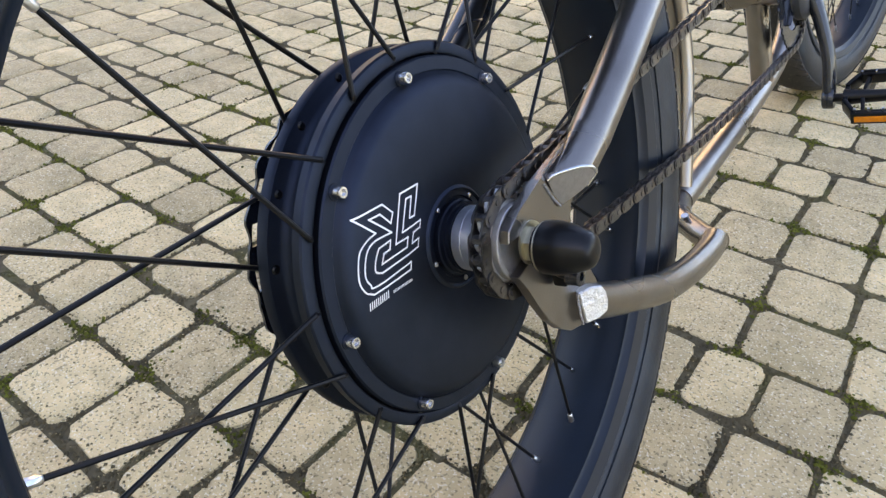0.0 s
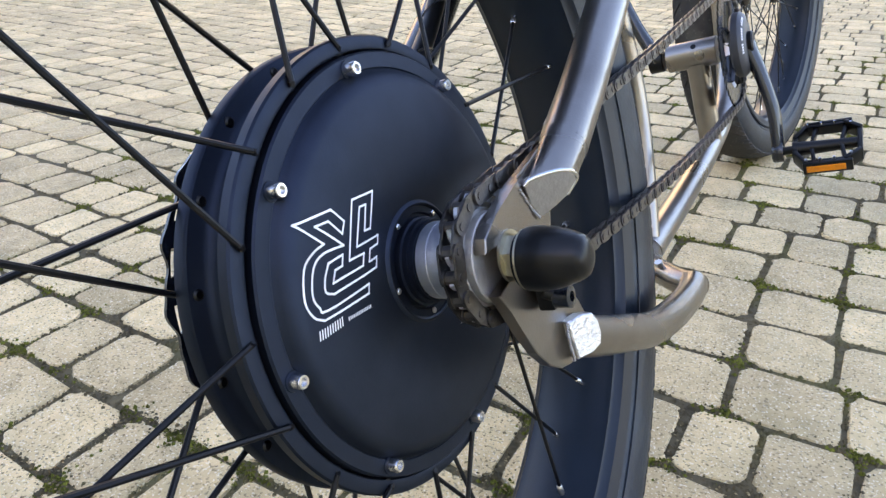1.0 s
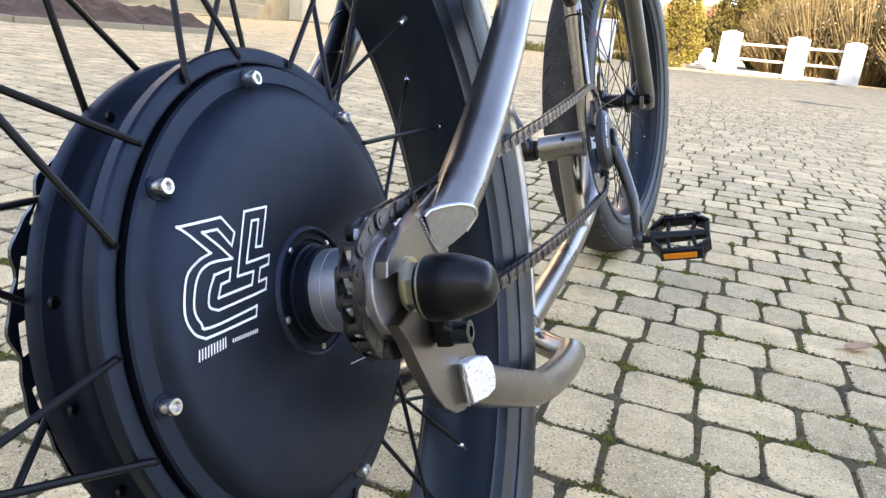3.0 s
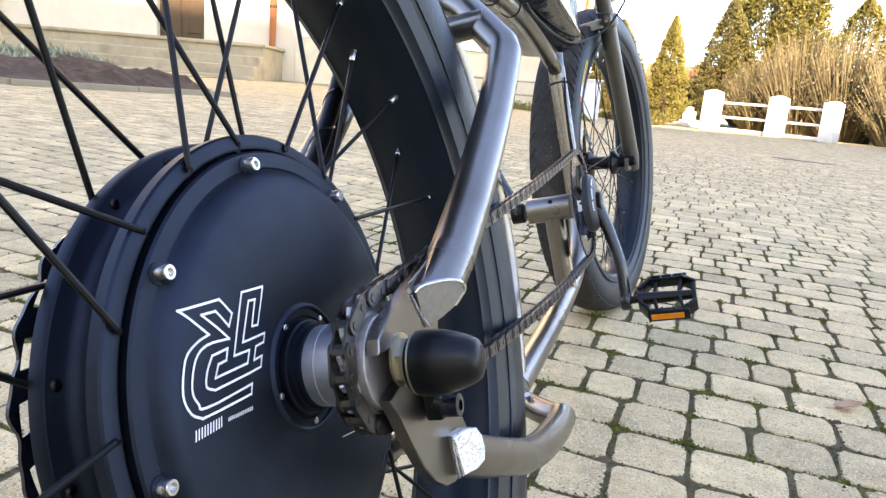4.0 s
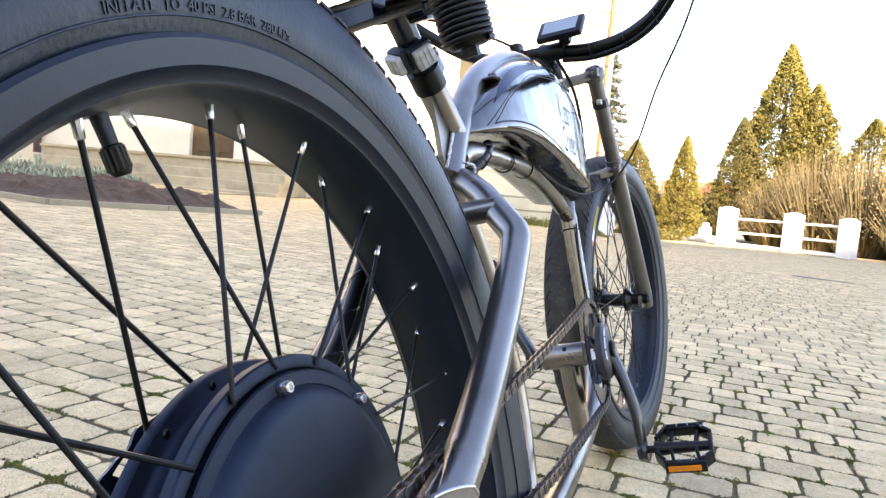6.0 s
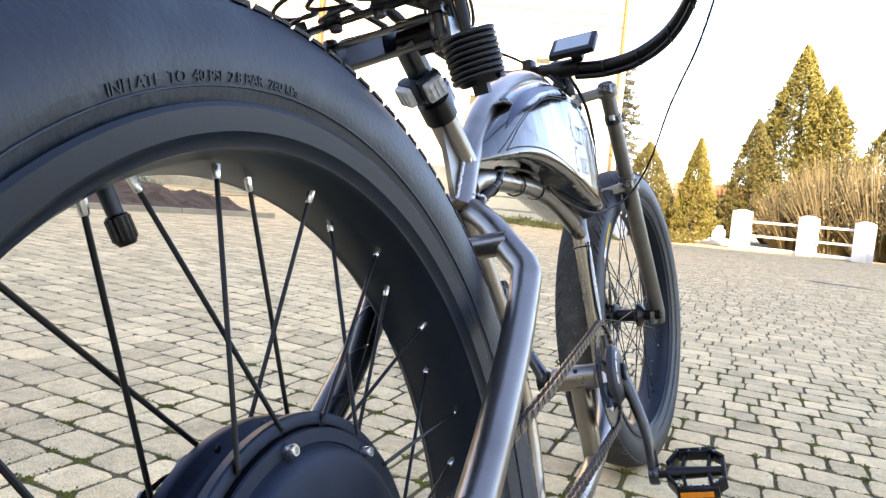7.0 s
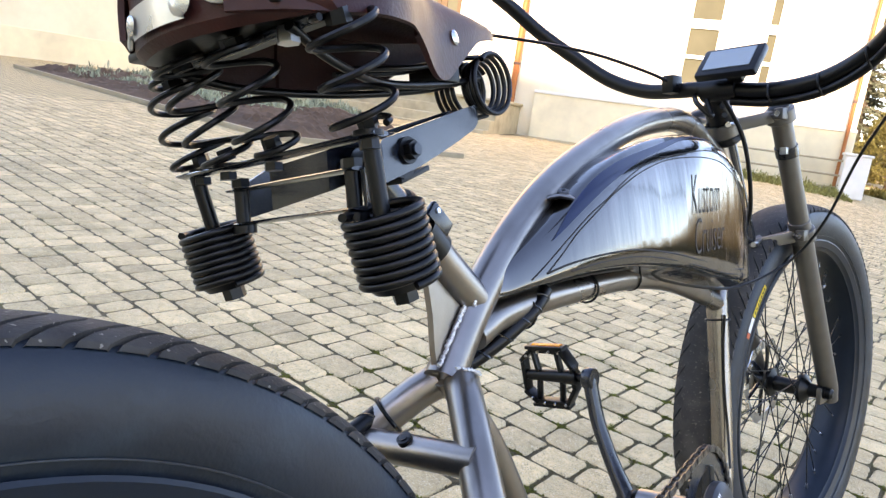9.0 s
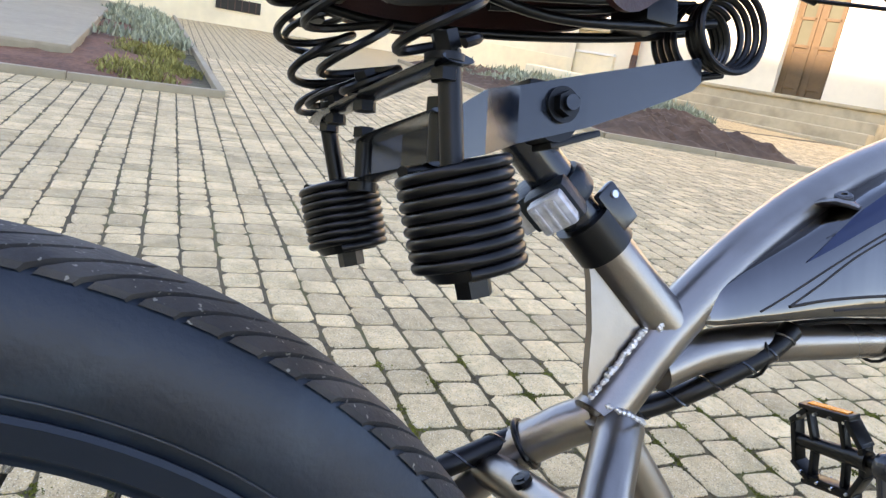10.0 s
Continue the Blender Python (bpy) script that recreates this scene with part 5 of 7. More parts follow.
outer = [[bm.verts.new(q) for q in r] for r in rings]
inner = []
for r, rr in zip(rings, outer):
    cx = SX
    inner.append([bm.verts.new((cx + (q[0] - cx) * 0.955, q[1] + (0.003 if q[1] < 0.3 else -0.003), q[2] - (0.004 if 4 < k < 24 else 0.0))) for k, q in enumerate(r)])
for grid in (outer, inner):
    for a, b in zip(grid, grid[1:]):
        for k in range(28):
            bm.faces.new((a[k], a[k + 1], b[k + 1], b[k]))
for k in (0, 28):
    for i in range(48):
        bm.faces.new((outer[i][k], outer[i + 1][k], inner[i + 1][k], inner[i][k]))
for i in (0, 48):
    for k in range(28):
        bm.faces.new((outer[i][k], outer[i][k + 1], inner[i][k + 1], inner[i][k]))
saddle = part("saddle", bm, M_LEATHER, "dark brown riveted leather saddle on black coil springs")
# rear panel closing the back, with a bright badge plate and rivets
bp = bmesh.new()
cols = []
for k in range(15):
    f = -1 + 2 * k / 14
    x = SX + f * (0.096 if f > 0 else 0.088)
    y = 0.168 + 0.039 * f * f
    cols.append([bp.verts.new((x, y + 0.001, 0.497 + (0.003 if f > 0 else 0.017) * f ** 4)), bp.verts.new((x, y - 0.004, 0.502 + (0.003 if f > 0 else 0.017) * f ** 4)), bp.verts.new((x, y - 0.006, 0.540 - 0.008 * f * f)), bp.verts.new((x, y + 0.010, 0.552 - 0.010 * f * f))])
for a, b in zip(cols, cols[1:]):
    for j in (0, 1, 2):
        bp.faces.new((a[j], a[j + 1], b[j + 1], b[j]))
link("rear_panel", bp, M_LEATHER, saddle)
bb = bmesh.new()
row = []
for k in range(9):
    g = -0.29 + 0.56 * k / 8
    x, y = SX + g * 0.096, 0.1608 + 0.039 * g * g
    row.append([bb.verts.new((x, y, 0.505)), bb.verts.new((x, y - 0.001, 0.522))])
for a, b in zip(row, row[1:]):
    bb.faces.new((a[0], a[1], b[1], b[0]))
link("badge", bb, M_ALU, saddle, "scratched bright badge plate")


def rivet(x, y, z, d, r=0.0058):
    m = Matrix.Translation((x, y, z)) @ Vector(d).to_track_quat("X", "Z").to_matrix().to_4x4()
    link("rivet", lathe([(0, 0), (0, r), (0.0009, r * 0.88), (0.0016, r * 0.45), (0.0018, 0)], 18), M_ALU, saddle, "", True, m)
rivet(SX - 0.026, 0.1620, 0.5135, (-0.2, -1, 0))
rivet(SX + 0.025, 0.1620, 0.5135, (0.2, -1, 0), 0.0078)
rivet(SX + 0.078, 0.1860, 0.517, (0.6, -1, 0.1), 0.007)
rivet(SX + 0.0965, 0.232, 0.530, (1, -0.1, 0.2))
rivet(SX + 0.0455, 0.376, 0.525, (1, 0.25, 0.1), 0.006)
for dx in (-0.052, 0.052):
    link("slot_eyelet", tube([Vector((SX + dx + 0.0115 * math.cos(t), 0.1612 + 0.039 * ((dx + 0.0115 * math.cos(t)) / (0.096 if dx > 0 else 0.088)) ** 2, 0.514 + 0.0045 * math.sin(t))) for t in [2 * math.pi * k / 16 for k in range(17)]], 0.0018, 6), M_ALU, saddle, "bright slotted eyelet")
# pan, rails and springs under the leather
link("seat_pan", box((0.150, 0.05, 0.006), (SX + 0.004, 0.207, 0.507), 0.002), M_BLACK, saddle)
link("cross_bar", rod((SX - 0.078, 0.212, 0.503), (SX + 0.078, 0.212, 0.503), 0.004, 10), M_BLACKSTEEL, saddle)
link("pan_nut", hexnut((SX + 0.053, 0.210, 0.497), (0, 0, 1), 0.0068, 0.009), M_ALU, saddle, "bright nut", False)
for s in (1, -1):
    link("saddle_rail", tube(spline([(SX + s * 0.060, 0.205, 0.500), (SX + s * 0.045, 0.25, 0.490), (SX + s * 0.022, 0.32, 0.489), (SX + s * 0.014, 0.40, 0.499), (SX + s * 0.012, 0.45, 0.510)], 6), 0.0030, 10), M_BLACK, saddle)
SPRINGS = [((-0.088, 0.2285, 0.4405), (-0.094, 0.216, 0.499)), ((-0.048, 0.2215, 0.4395), (-0.052, 0.198, 0.500)), ((-0.004, 0.2240, 0.4405), (0.002, 0.198, 0.500)), ((0.068, 0.2345, 0.4440), (0.074, 0.213, 0.501))]
for k, (bot, top) in enumerate(SPRINGS):
    bot, top = Vector(bot), Vector(top)
    t = (top - bot).normalized()
    s1 = t.orthogonal().normalized()
    u1 = t.cross(s1)
    pts = []
    for q in range(111):
        f = q / 110
        ang = k * 1.9 + 2 * math.pi * 3.7 * f
        rad = 0.0195 - 0.0075 * max(0, 1 - f / 0.16) - 0.007 * max(0, (f - 0.84) / 0.16)
        rise = 0.05 * min(1, f / 0.16) + 0.90 * min(1, max(0, (f - 0.16) / 0.68)) + 0.05 * max(0, (f - 0.84) / 0.16)
        pts.append(bot.lerp(top, rise) + rad * (math.cos(ang) * s1 + math.sin(ang) * u1))
    link("coil_spring", tube(pts, 0.00215, 8), M_BLACK, saddle, "open black coil spring")
    link("spring_bolt", hexnut(bot + Vector((0, 0, 0.003)), t, 0.0060, 0.008), M_BLACK, saddle, "", False)
    link("spring_washer", tube([bot + Vector((0, 0, -0.006)), bot + Vector((0, 0, -0.003))], 0.0088, 18), M_BLACK, saddle)
    link("under_nut", hexnut(bot + Vector((0, 0, -0.011)), (0, 0, 1), 0.0060, 0.005), M_BLACK, saddle, "", False)
    link("spring_seat", hexnut(top + Vector((0, 0, -0.002)), t, 0.0072, 0.008), M_BLACK, saddle, "", False)
top_bar = part("spring_bar", tube(spline([(-0.106, 0.2275, 0.4345), (-0.070, 0.2230, 0.4340), (-0.016, 0.2240, 0.4345), (0.038, 0.2310, 0.4370), (0.075, 0.2375, 0.4390)], 5), 0.0080, 12, flat=0.24), M_BLACKSTEEL, "flat black spring bar")
for top, mid, bot in (((0.066, 0.2370, 0.444), (0.0672, 0.2405, 0.398), (0.0685, 0.2510, 0.3545)), ((-0.097, 0.229, 0.436), (-0.0955, 0.2375, 0.3975), (-0.0920, 0.2460, 0.3570))):
    top, mid, bot = Vector(top), Vector(mid), Vector(bot)
    link("spring_rod", rod(top, mid + (mid - top) * 0.2, 0.0052, 14), M_BLACK, top_bar)
    link("rebound_spring", helix(mid, bot, 0.0226, 8.7, 0.00262, 24, 0.0222, 0.0, 10), M_BLACK, top_bar, "tight black rebound coil spring")
    d = (bot - mid).normalized()
    link("spring_cap", tube([bot - d * 0.002, bot + d * 0.003], [0.021, 0.017], 22), M_BLACK, top_bar)
    link("end_nut", hexnut(bot + d * 0.0068, d, 0.0082, 0.010), M_BLACK, top_bar, "", False)
# fork bracket: a rear channel with two side arms meeting at the front coil
bracket = part("saddle_bracket", tube([(-0.076, 0.2450, 0.3975), (-0.0135, 0.2455, 0.3985), (0.049, 0.2460, 0.3990)], 0.0085, 10, flat=0.16), M_BLACKSTEEL, "black folded-steel saddle bracket")
link("bracket_plate", tube([(-0.076, 0.2450, 0.4210), (-0.0135, 0.2455, 0.4220), (0.049, 0.2460, 0.4225)], 0.0085, 10, flat=0.16), M_BLACKSTEEL, bracket)
for x in (-0.069, 0.042):
    link("bracket_pin", tube([(x, 0.2450, 0.424), (x, 0.2450, 0.394)], 0.0050, 12), M_BLACK, bracket)
    link("pin_nut", hexnut((x, 0.2450, 0.4260), (0, 0, 1), 0.0068, 0.006), M_BLACK, bracket, "", False)
    link("pin_washer", tube([(x, 0.2450, 0.3965), (x, 0.2450, 0.3910)], 0.0088, 16), M_BLACK, bracket)
for s in (1, -1):
    def ax(y):
        base = [(0.246, 0.050), (0.268, 0.042), (0.300, 0.0155), (0.345, 0.0115), (0.39, 0.006), (0.436, 0.000)]
        for (a, xa), (b, xb) in zip(base, base[1:]):
            if a <= y <= b:
                return xa + (xb - xa) * (y - a) / (b - a)
        return base[-1][1]
    bm = bmesh.new()
    cols = []
    for y, lo, hi in ((0.246, 0.400, 0.4225), (0.268, 0.406, 0.4365), (0.300, 0.4170, 0.4470), (0.345, 0.4305, 0.4600), (0.39, 0.4475, 0.4725), (0.411, 0.4560, 0.4785), (0.430, 0.4640, 0.4835), (0.437, 0.470, 0.4855)):
        x = ax(y) if s > 0 else 2 * -0.0125 - ax(y)
        cols.append([bm.verts.new((x + d, y, z)) for d, z in ((0.0014, lo), (0.0014, hi), (-0.0014, hi), (-0.0014, lo))])
    for a, b in zip(cols, cols[1:]):
        for k in range(4):
            bm.faces.new((a[k], a[(k + 1) % 4], b[(k + 1) % 4], b[k]))
    bm.faces.new(cols[0])
    bm.faces.new(cols[-1][::-1])
    link("side_arm", bm, M_BLACKSTEEL, bracket, "glossy black side arm", False)
    xb = 0.0135 if s > 0 else -0.0385
    link("arm_washer", lathe([(-0.002, 0), (-0.002, 0.0098), (0.002, 0.0098), (0.002, 0)], 22, (xb + s * 0.002, 0.327, 0.4405)), M_BLACK, bracket)
    link("arm_nut", hexnut((xb + s * 0.0065, 0.327, 0.4405), (1, 0, 0), 0.0072, 0.006), M_BLACK, bracket, "", False)
    link("arm_stud", rod((xb, 0.327, 0.4405), (xb + s * 0.0125, 0.327, 0.4405), 0.0042, 14), M_BLACKSTEEL, bracket)
link("post_head", rod((-0.030, 0.327, 0.435), (0.011, 0.327, 0.435), 0.014, 20), M_BLACK, bracket)
link("top_lug", box((0.030, 0.034, 0.004), (-0.010, 0.330, 0.4530), 0.001, None), M_BLACK, bracket)
link("low_lug", box((0.038, 0.034, 0.004), (0, 0, 0), 0.001, Matrix.Translation((-0.010, 0.342, 0.4245)) @ Matrix.Rotation(radians(18), 4, "X")), M_BLACK, bracket)
for x, r0, r1 in ((-0.036, 0.0255, 0.0215), (-0.010, 0.0200, 0.0258)):
    link("front_coil", helix((x, 0.4540, 0.5030), (x + 0.0210, 0.4540, 0.5030), r0, 4.25, 0.0022, 40, r1), M_BLACK, bracket, "half of the black double front coil")
for x in (-0.024, -0.003):
    link("coil_leg", tube(spline([(x, 0.30, 0.4985), (x, 0.37, 0.509), (x, 0.42, 0.522), (x, 0.452, 0.528)], 5), 0.0022, 10), M_BLACK, bracket)
    link("coil_foot", tube(spline([(x, 0.40, 0.464), (x, 0.43, 0.472), (x, 0.458, 0.4785)], 5), 0.0022, 10), M_BLACK, bracket)
link("nose_clip", box((0.036, 0.024, 0.016), (SX + 0.002, 0.402, 0.508), 0.003), M_BLACK, saddle)


# ---- ground and paving ----
ROW, SKEW = 0.117, radians(-2.0)
PAVE = Matrix.Rotation(SKEW, 4, "Z")
gmat = M_SOIL.copy()
gmat.name = "ground_mix"
gn, gl = gmat.node_tree.nodes, gmat.node_tree.links
gb = gn["Principled BSDF"]
near_col = gb.inputs["Base Color"].links[0].from_socket
tcg = gn.new("ShaderNodeTexCoord")
mp = gn.new("ShaderNodeMapping")
mp.inputs["Rotation"].default_value = (0, 0, -SKEW)
gl.new(tcg.outputs["Object"], mp.inputs["Vector"])
br = gn.new("ShaderNodeTexBrick")
br.inputs["Color1"].default_value = (0.53, 0.405, 0.22, 1)
br.inputs["Color2"].default_value = (0.45, 0.345, 0.185, 1)
br.inputs["Mortar"].default_value = (0.06, 0.045, 0.022, 1)
br.inputs["Scale"].default_value = 1.0
br.inputs["Brick Width"].default_value = 0.115
br.inputs["Row Height"].default_value = ROW
br.inputs["Mortar Size"].default_value = 0.007
br.inputs["Mortar Smooth"].default_value = 0.4
gl.new(mp.outputs[0], br.inputs["Vector"])
sep = gn.new("ShaderNodeSeparateXYZ")
gl.new(tcg.outputs["Object"], sep.inputs[0])


def outside(sock, lo, hi):
    a = gn.new("ShaderNodeMath")
    a.operation = "SUBTRACT"
    gl.new(sock, a.inputs[0])
    a.inputs[1].default_value = (lo + hi) / 2
    b = gn.new("ShaderNodeMath")
    b.operation = "ABSOLUTE"
    gl.new(a.outputs[0], b.inputs[0])
    c = gn.new("ShaderNodeMath")
    c.operation = "GREATER_THAN"
    gl.new(b.outputs[0], c.inputs[0])
    c.inputs[1].default_value = (hi - lo) / 2
    return c.outputs[0]


PX0, PX1, PY0, PY1 = -9.0, 6.5, -4.5, 22.0
mx = gn.new("ShaderNodeMath")
mx.operation = "MAXIMUM"
gl.new(outside(sep.outputs["X"], PX0 + 0.15, PX1 - 0.15), mx.inputs[0])
gl.new(outside(sep.outputs["Y"], PY0 + 0.15, PY1 - 0.15), mx.inputs[1])
mc = gn.new("ShaderNodeMixRGB")
gl.new(mx.outputs[0], mc.inputs["Fac"])
gl.new(near_col, mc.inputs["Color1"])
gl.new(br.outputs["Color"], mc.inputs["Color2"])
gl.new(mc.outputs[0], gb.inputs["Base Color"])


def ground_z(x, y):
    """The yard is level round the bicycle and rises gently towards the house."""
    west = min(max(0.0, -x - 0.5), 21.5)
    u = min(1.0, west / 2.5)
    return 0.029 * west + 0.010 * min(max(0.0, y), 17.0) * u * u * (3 - 2 * u)


def on_ground(x, y):
    """A pose on the ground at x, y, tilted with its slope."""
    z = ground_z(x, y)
    n = Vector((ground_z(x - 0.05, y) - ground_z(x + 0.05, y), ground_z(x, y - 0.05) - ground_z(x, y + 0.05), 0.1))
    return Matrix.Translation((x, y, z)) @ Vector((0, 0, 1)).rotation_difference(n).to_matrix().to_4x4()


gxs = [-600, -150, -60, -40, -30, -22, -20, -17, -14, -12, -10.5] + [-9.5 + 0.25 * k for k in range(67)] + [8, 10, 14, 20, 40, 100, 600]
gys = [-600, -100, -40, -20, -10, -6] + [-5 + 0.25 * k for k in range(83)] + [16, 17, 18, 20, 22, 25, 30, 40, 80, 200, 600]
gme = bpy.data.meshes.new("ground")
gme.from_pydata([(x, y, ground_z(x, y)) for y in gys for x in gxs], [], [(j * len(gxs) + i, j * len(gxs) + i + 1, (j + 1) * len(gxs) + i + 1, (j + 1) * len(gxs) + i) for j in range(len(gys) - 1) for i in range(len(gxs) - 1)])
gme.materials.append(gmat)
gme.shade_smooth()
ground = new("ground", gme)
ground.matrix_basis = Matrix.Translation((0, 0, -0.0029))
tagged(ground, "pale grey-beige block paving with mossy dark joints", "ground", kind="structure")

rng = random.Random(7)


def bed_area(x, y):
    """Whether a paving stone there would lie in a planting bed."""
    if x < -5.6 and y < 0.76:
        return True
    return y > 4.72 and x < -5.98 + (y - 4.72) * 0.38 and y < 7.0 - (x + 5.1) * 0.52


def stone_outline(w, h, rnd, n):
    pts = []
    cx, cy = w / 2, h / 2
    for sx, sy, a0 in ((1, 1, 0), (-1, 1, 90), (-1, -1, 180), (1, -1, 270)):
        for k in range(n):
            a = radians(a0 + 90 * k / (n - 1))
            pts.append((sx * (cx - rnd) + rnd * math.cos(a), sy * (cy - rnd) + rnd * math.sin(a)))
    return pts


def stone_rings(w, h, n, r, corner=1.0):
    o = stone_outline(w, h, corner * min(0.0200, 0.28 * min(w, h)) * r.uniform(0.7, 1.3), n)
    skew = r.uniform(-0.05, 0.05)
    o = [(x + skew * y + r.uniform(-1, 1) * 0.0028, y + skew * 0.5 * x + r.uniform(-1, 1) * 0.0028) for x, y in o]
    tilt, tilt2, dz = r.uniform(-0.012, 0.012), r.uniform(-0.012, 0.012), r.uniform(-0.0014, 0.0010)
    rings = []
    for f, z in ((1.0, -0.02), (0.988, -0.0038), (0.95, -0.0004), (0.55, 0.0008)):
        rings.append([(x * f, y * f, z + dz + tilt * x * f + tilt2 * y * f) for x, y in o])
    return rings


stones = []
rows = int((PY1 - PY0) / ROW) + 2
for j in range(rows):
    y = 0.31 + ROW * (j - round((0.31 - PY0) / ROW)) + ROW / 2
    x = PX0 + rng.uniform(0, 0.1)
    while x < PX1:
        w = rng.choice((0.082, 0.096, 0.112, 0.112, 0.126, 0.146))
        wx, wy = (PAVE @ Vector((x + w / 2, y, 0))).xy
        behind_house = wx < -1.9 and wy > 16.9 + 0.29 * wx
        if not bed_area(wx, wy) and not behind_house:
            stones.append((x + w / 2, y + rng.uniform(-0.002, 0.002), w))
        x += w
gap = 0.0058

# ---- planting beds with kerbs, along the house ----
def segment_gap(x, y, a, b):
    dx, dy = b[0] - a[0], b[1] - a[1]
    t = min(1, max(0, ((x - a[0]) * dx + (y - a[1]) * dy) / (dx * dx + dy * dy)))
    return math.hypot(x - a[0] - t * dx, y - a[1] - t * dy)


def bed(name, outline, label, mat, heave):
    bm = bmesh.new()
    xs, ysb = [p[0] for p in outline], [p[1] for p in outline]
    n = 90
    grid = {}

    def inside(x, y):
        c = False
        for (x0, y0), (x1, y1) in zip(outline, outline[1:] + outline[:1]):
            if (y0 > y) != (y1 > y) and x < (x1 - x0) * (y - y0) / (y1 - y0) + x0:
                c = not c
        return c

    for i in range(n):
        for j in range(n):
            x, y = min(xs) + (max(xs) - min(xs)) * i / (n - 1), min(ysb) + (max(ysb) - min(ysb)) * j / (n - 1)
            if inside(x, y):
                edge = min(segment_gap(x, y, a, b) for a, b in zip(outline, outline[1:] + outline[:1]))
                z = -0.02 + min(1, edge / 0.55) * 0.02 + min(1, edge / 0.55) ** 0.7 * heave * (0.5 + 0.5 * noise.noise((x * 1.3, y * 1.3, 0.3))) + min(1, edge / 0.4) * heave * (0.5 * abs(noise.noise((x * 5, y * 5, 2))) + 0.3 * noise.noise((x * 17, y * 17, 5)))
                grid[i, j] = bm.verts.new((x, y, z + ground_z(x, y)))
    for i in range(n - 1):
        for j in range(n - 1):
            q = [(i, j), (i + 1, j), (i + 1, j + 1), (i, j + 1)]
            if all(k in grid for k in q):
                bm.faces.new([grid[k] for k in q])
    ob = link(name, bm, mat, None)
    return tagged(ob, label, "garden bed", kind="structure")


def kerb(points, label):
    bm = bmesh.new()
    for (x0, y0), (x1, y1) in zip(points, points[1:]):
        d = Vector((x1 - x0, y1 - y0, 0))
        n = max(1, int(d.length / 1.0))
        for k in range(n):
            a, b = Vector((x0, y0, 0)) + d * (k / n), Vector((x0, y0, 0)) + d * ((k + 1) / n)
            c = (a + b) / 2
            m = on_ground(c.x, c.y) @ Matrix.Translation((0, 0, 0.01)) @ Matrix.Rotation(math.atan2(d.y, d.x), 4, "Z")
            box(((b - a).length - 0.008, 0.06, 0.10), (0, 0, 0), 0.008, m, bm)
    ob = link("kerb", bm, M_KERB)
    return tagged(ob, label, "kerb", kind="structure")


BED_A = [(-13.6, 5.05), (-5.95, 4.78), (-5.10, 7.0), (-8.6, 8.8), (-13.6, 8.3)]
bed("bed_1", BED_A, "bed of freshly dug dark brown earth behind a low kerb", M_EARTH, 0.22)
kerb([(-13.6, 4.97), (-5.92, 4.70), (-5.04, 7.03)], "low weathered concrete kerb round the dug bed")
BED_B = [(-17.2, -9.0), (-5.68, -9.0), (-5.64, 0.66), (-17.2, 0.72)]
bed("bed_2", BED_B, "planted bed with red-brown bark mulch behind a low kerb", M_MULCH, 0.06)
kerb([(-5.62, -9.0), (-5.57, 0.72), (-17.2, 0.78)], "low weathered concrete kerb round the planted bed")


def tufts(name, label, mat, spots, size, blades, cat, kind="stuff"):
    """Many small bent leaves in clumps round the given spots (x, y, z, spread)."""
    vs, fs = [], []
    r = random.Random(len(spots) * 31 + blades)
    for x, y, z, spread in spots:
        for _ in range(blades):
            a, rad = r.uniform(0, 6.283), spread * math.sqrt(r.random())
            bx, by = x + rad * math.cos(a), y + rad * math.sin(a)
            h = size * r.uniform(0.4, 1.0)
            w = size * r.uniform(0.08, 0.2)
            t = r.uniform(0, 6.283)
            lean = r.uniform(0.1, 0.8) * h
            dx, dy = math.cos(t), math.sin(t)
            zz = ground_z(bx, by) + z + (spread - rad) * r.uniform(0, 0.7)
            i = len(vs)
            vs += [(bx - dy * w, by + dx * w, zz), (bx + dy * w, by - dx * w, zz), (bx + dx * lean * 0.5 + dy * w * 0.7, by + dy * lean * 0.5 - dx * w * 0.7, zz + h * 0.6), (bx + dx * lean, by + dy * lean, zz + h), (bx + dx * lean * 0.5 - dy * w * 0.7, by + dy * lean * 0.5 + dx * w * 0.7, zz + h * 0.6)]
            fs.append((i, i + 1, i + 2, i + 3, i + 4))
    me = bpy.data.meshes.new(name)
    me.from_pydata(vs, [], fs)
    me.materials.append(mat)
    ob = new(name, me)
    return tagged(ob, label, cat, kind=kind)


r = random.Random(3)
tufts("silver_shrubs", "low silvery grey-green shrubs along the back of the dug bed", M_SILVER, [(-8.8 - 4.8 * f + r.uniform(-0.4, 0.4), 8.6 - 0.6 * f + r.uniform(-0.6, 0.5), 0.04, r.uniform(0.2, 0.45)) for f in [k / 59 for k in range(60)]], 0.13, 110, "shrub")
tufts("bed_plants", "silvery and green plants in the mulched bed", M_SILVER, [(r.uniform(-15.8, -8.4), r.uniform(-0.25, 0.5), 0.05, r.uniform(0.15, 0.32)) for _ in range(40)], 0.13, 110, "shrub")
tufts("bed_grass", "yellow-green grass patch in the bed", M_GRASS, [(r.uniform(-8.6, -5.95), r.uniform(-0.1, 0.5), 0.0, 0.2) for _ in range(34)], 0.06, 130, "grass")
tufts("lawn_strip", "strip of green grass at the foot of the house", M_GRASS, [(-4.4 + 0.06 * k, 16.7 + 0.29 * (-4.4 + 0.06 * k) - r.uniform(0.1, 1.5), 0.0, 0.28) for k in range(42)], 0.07, 150, "grass")
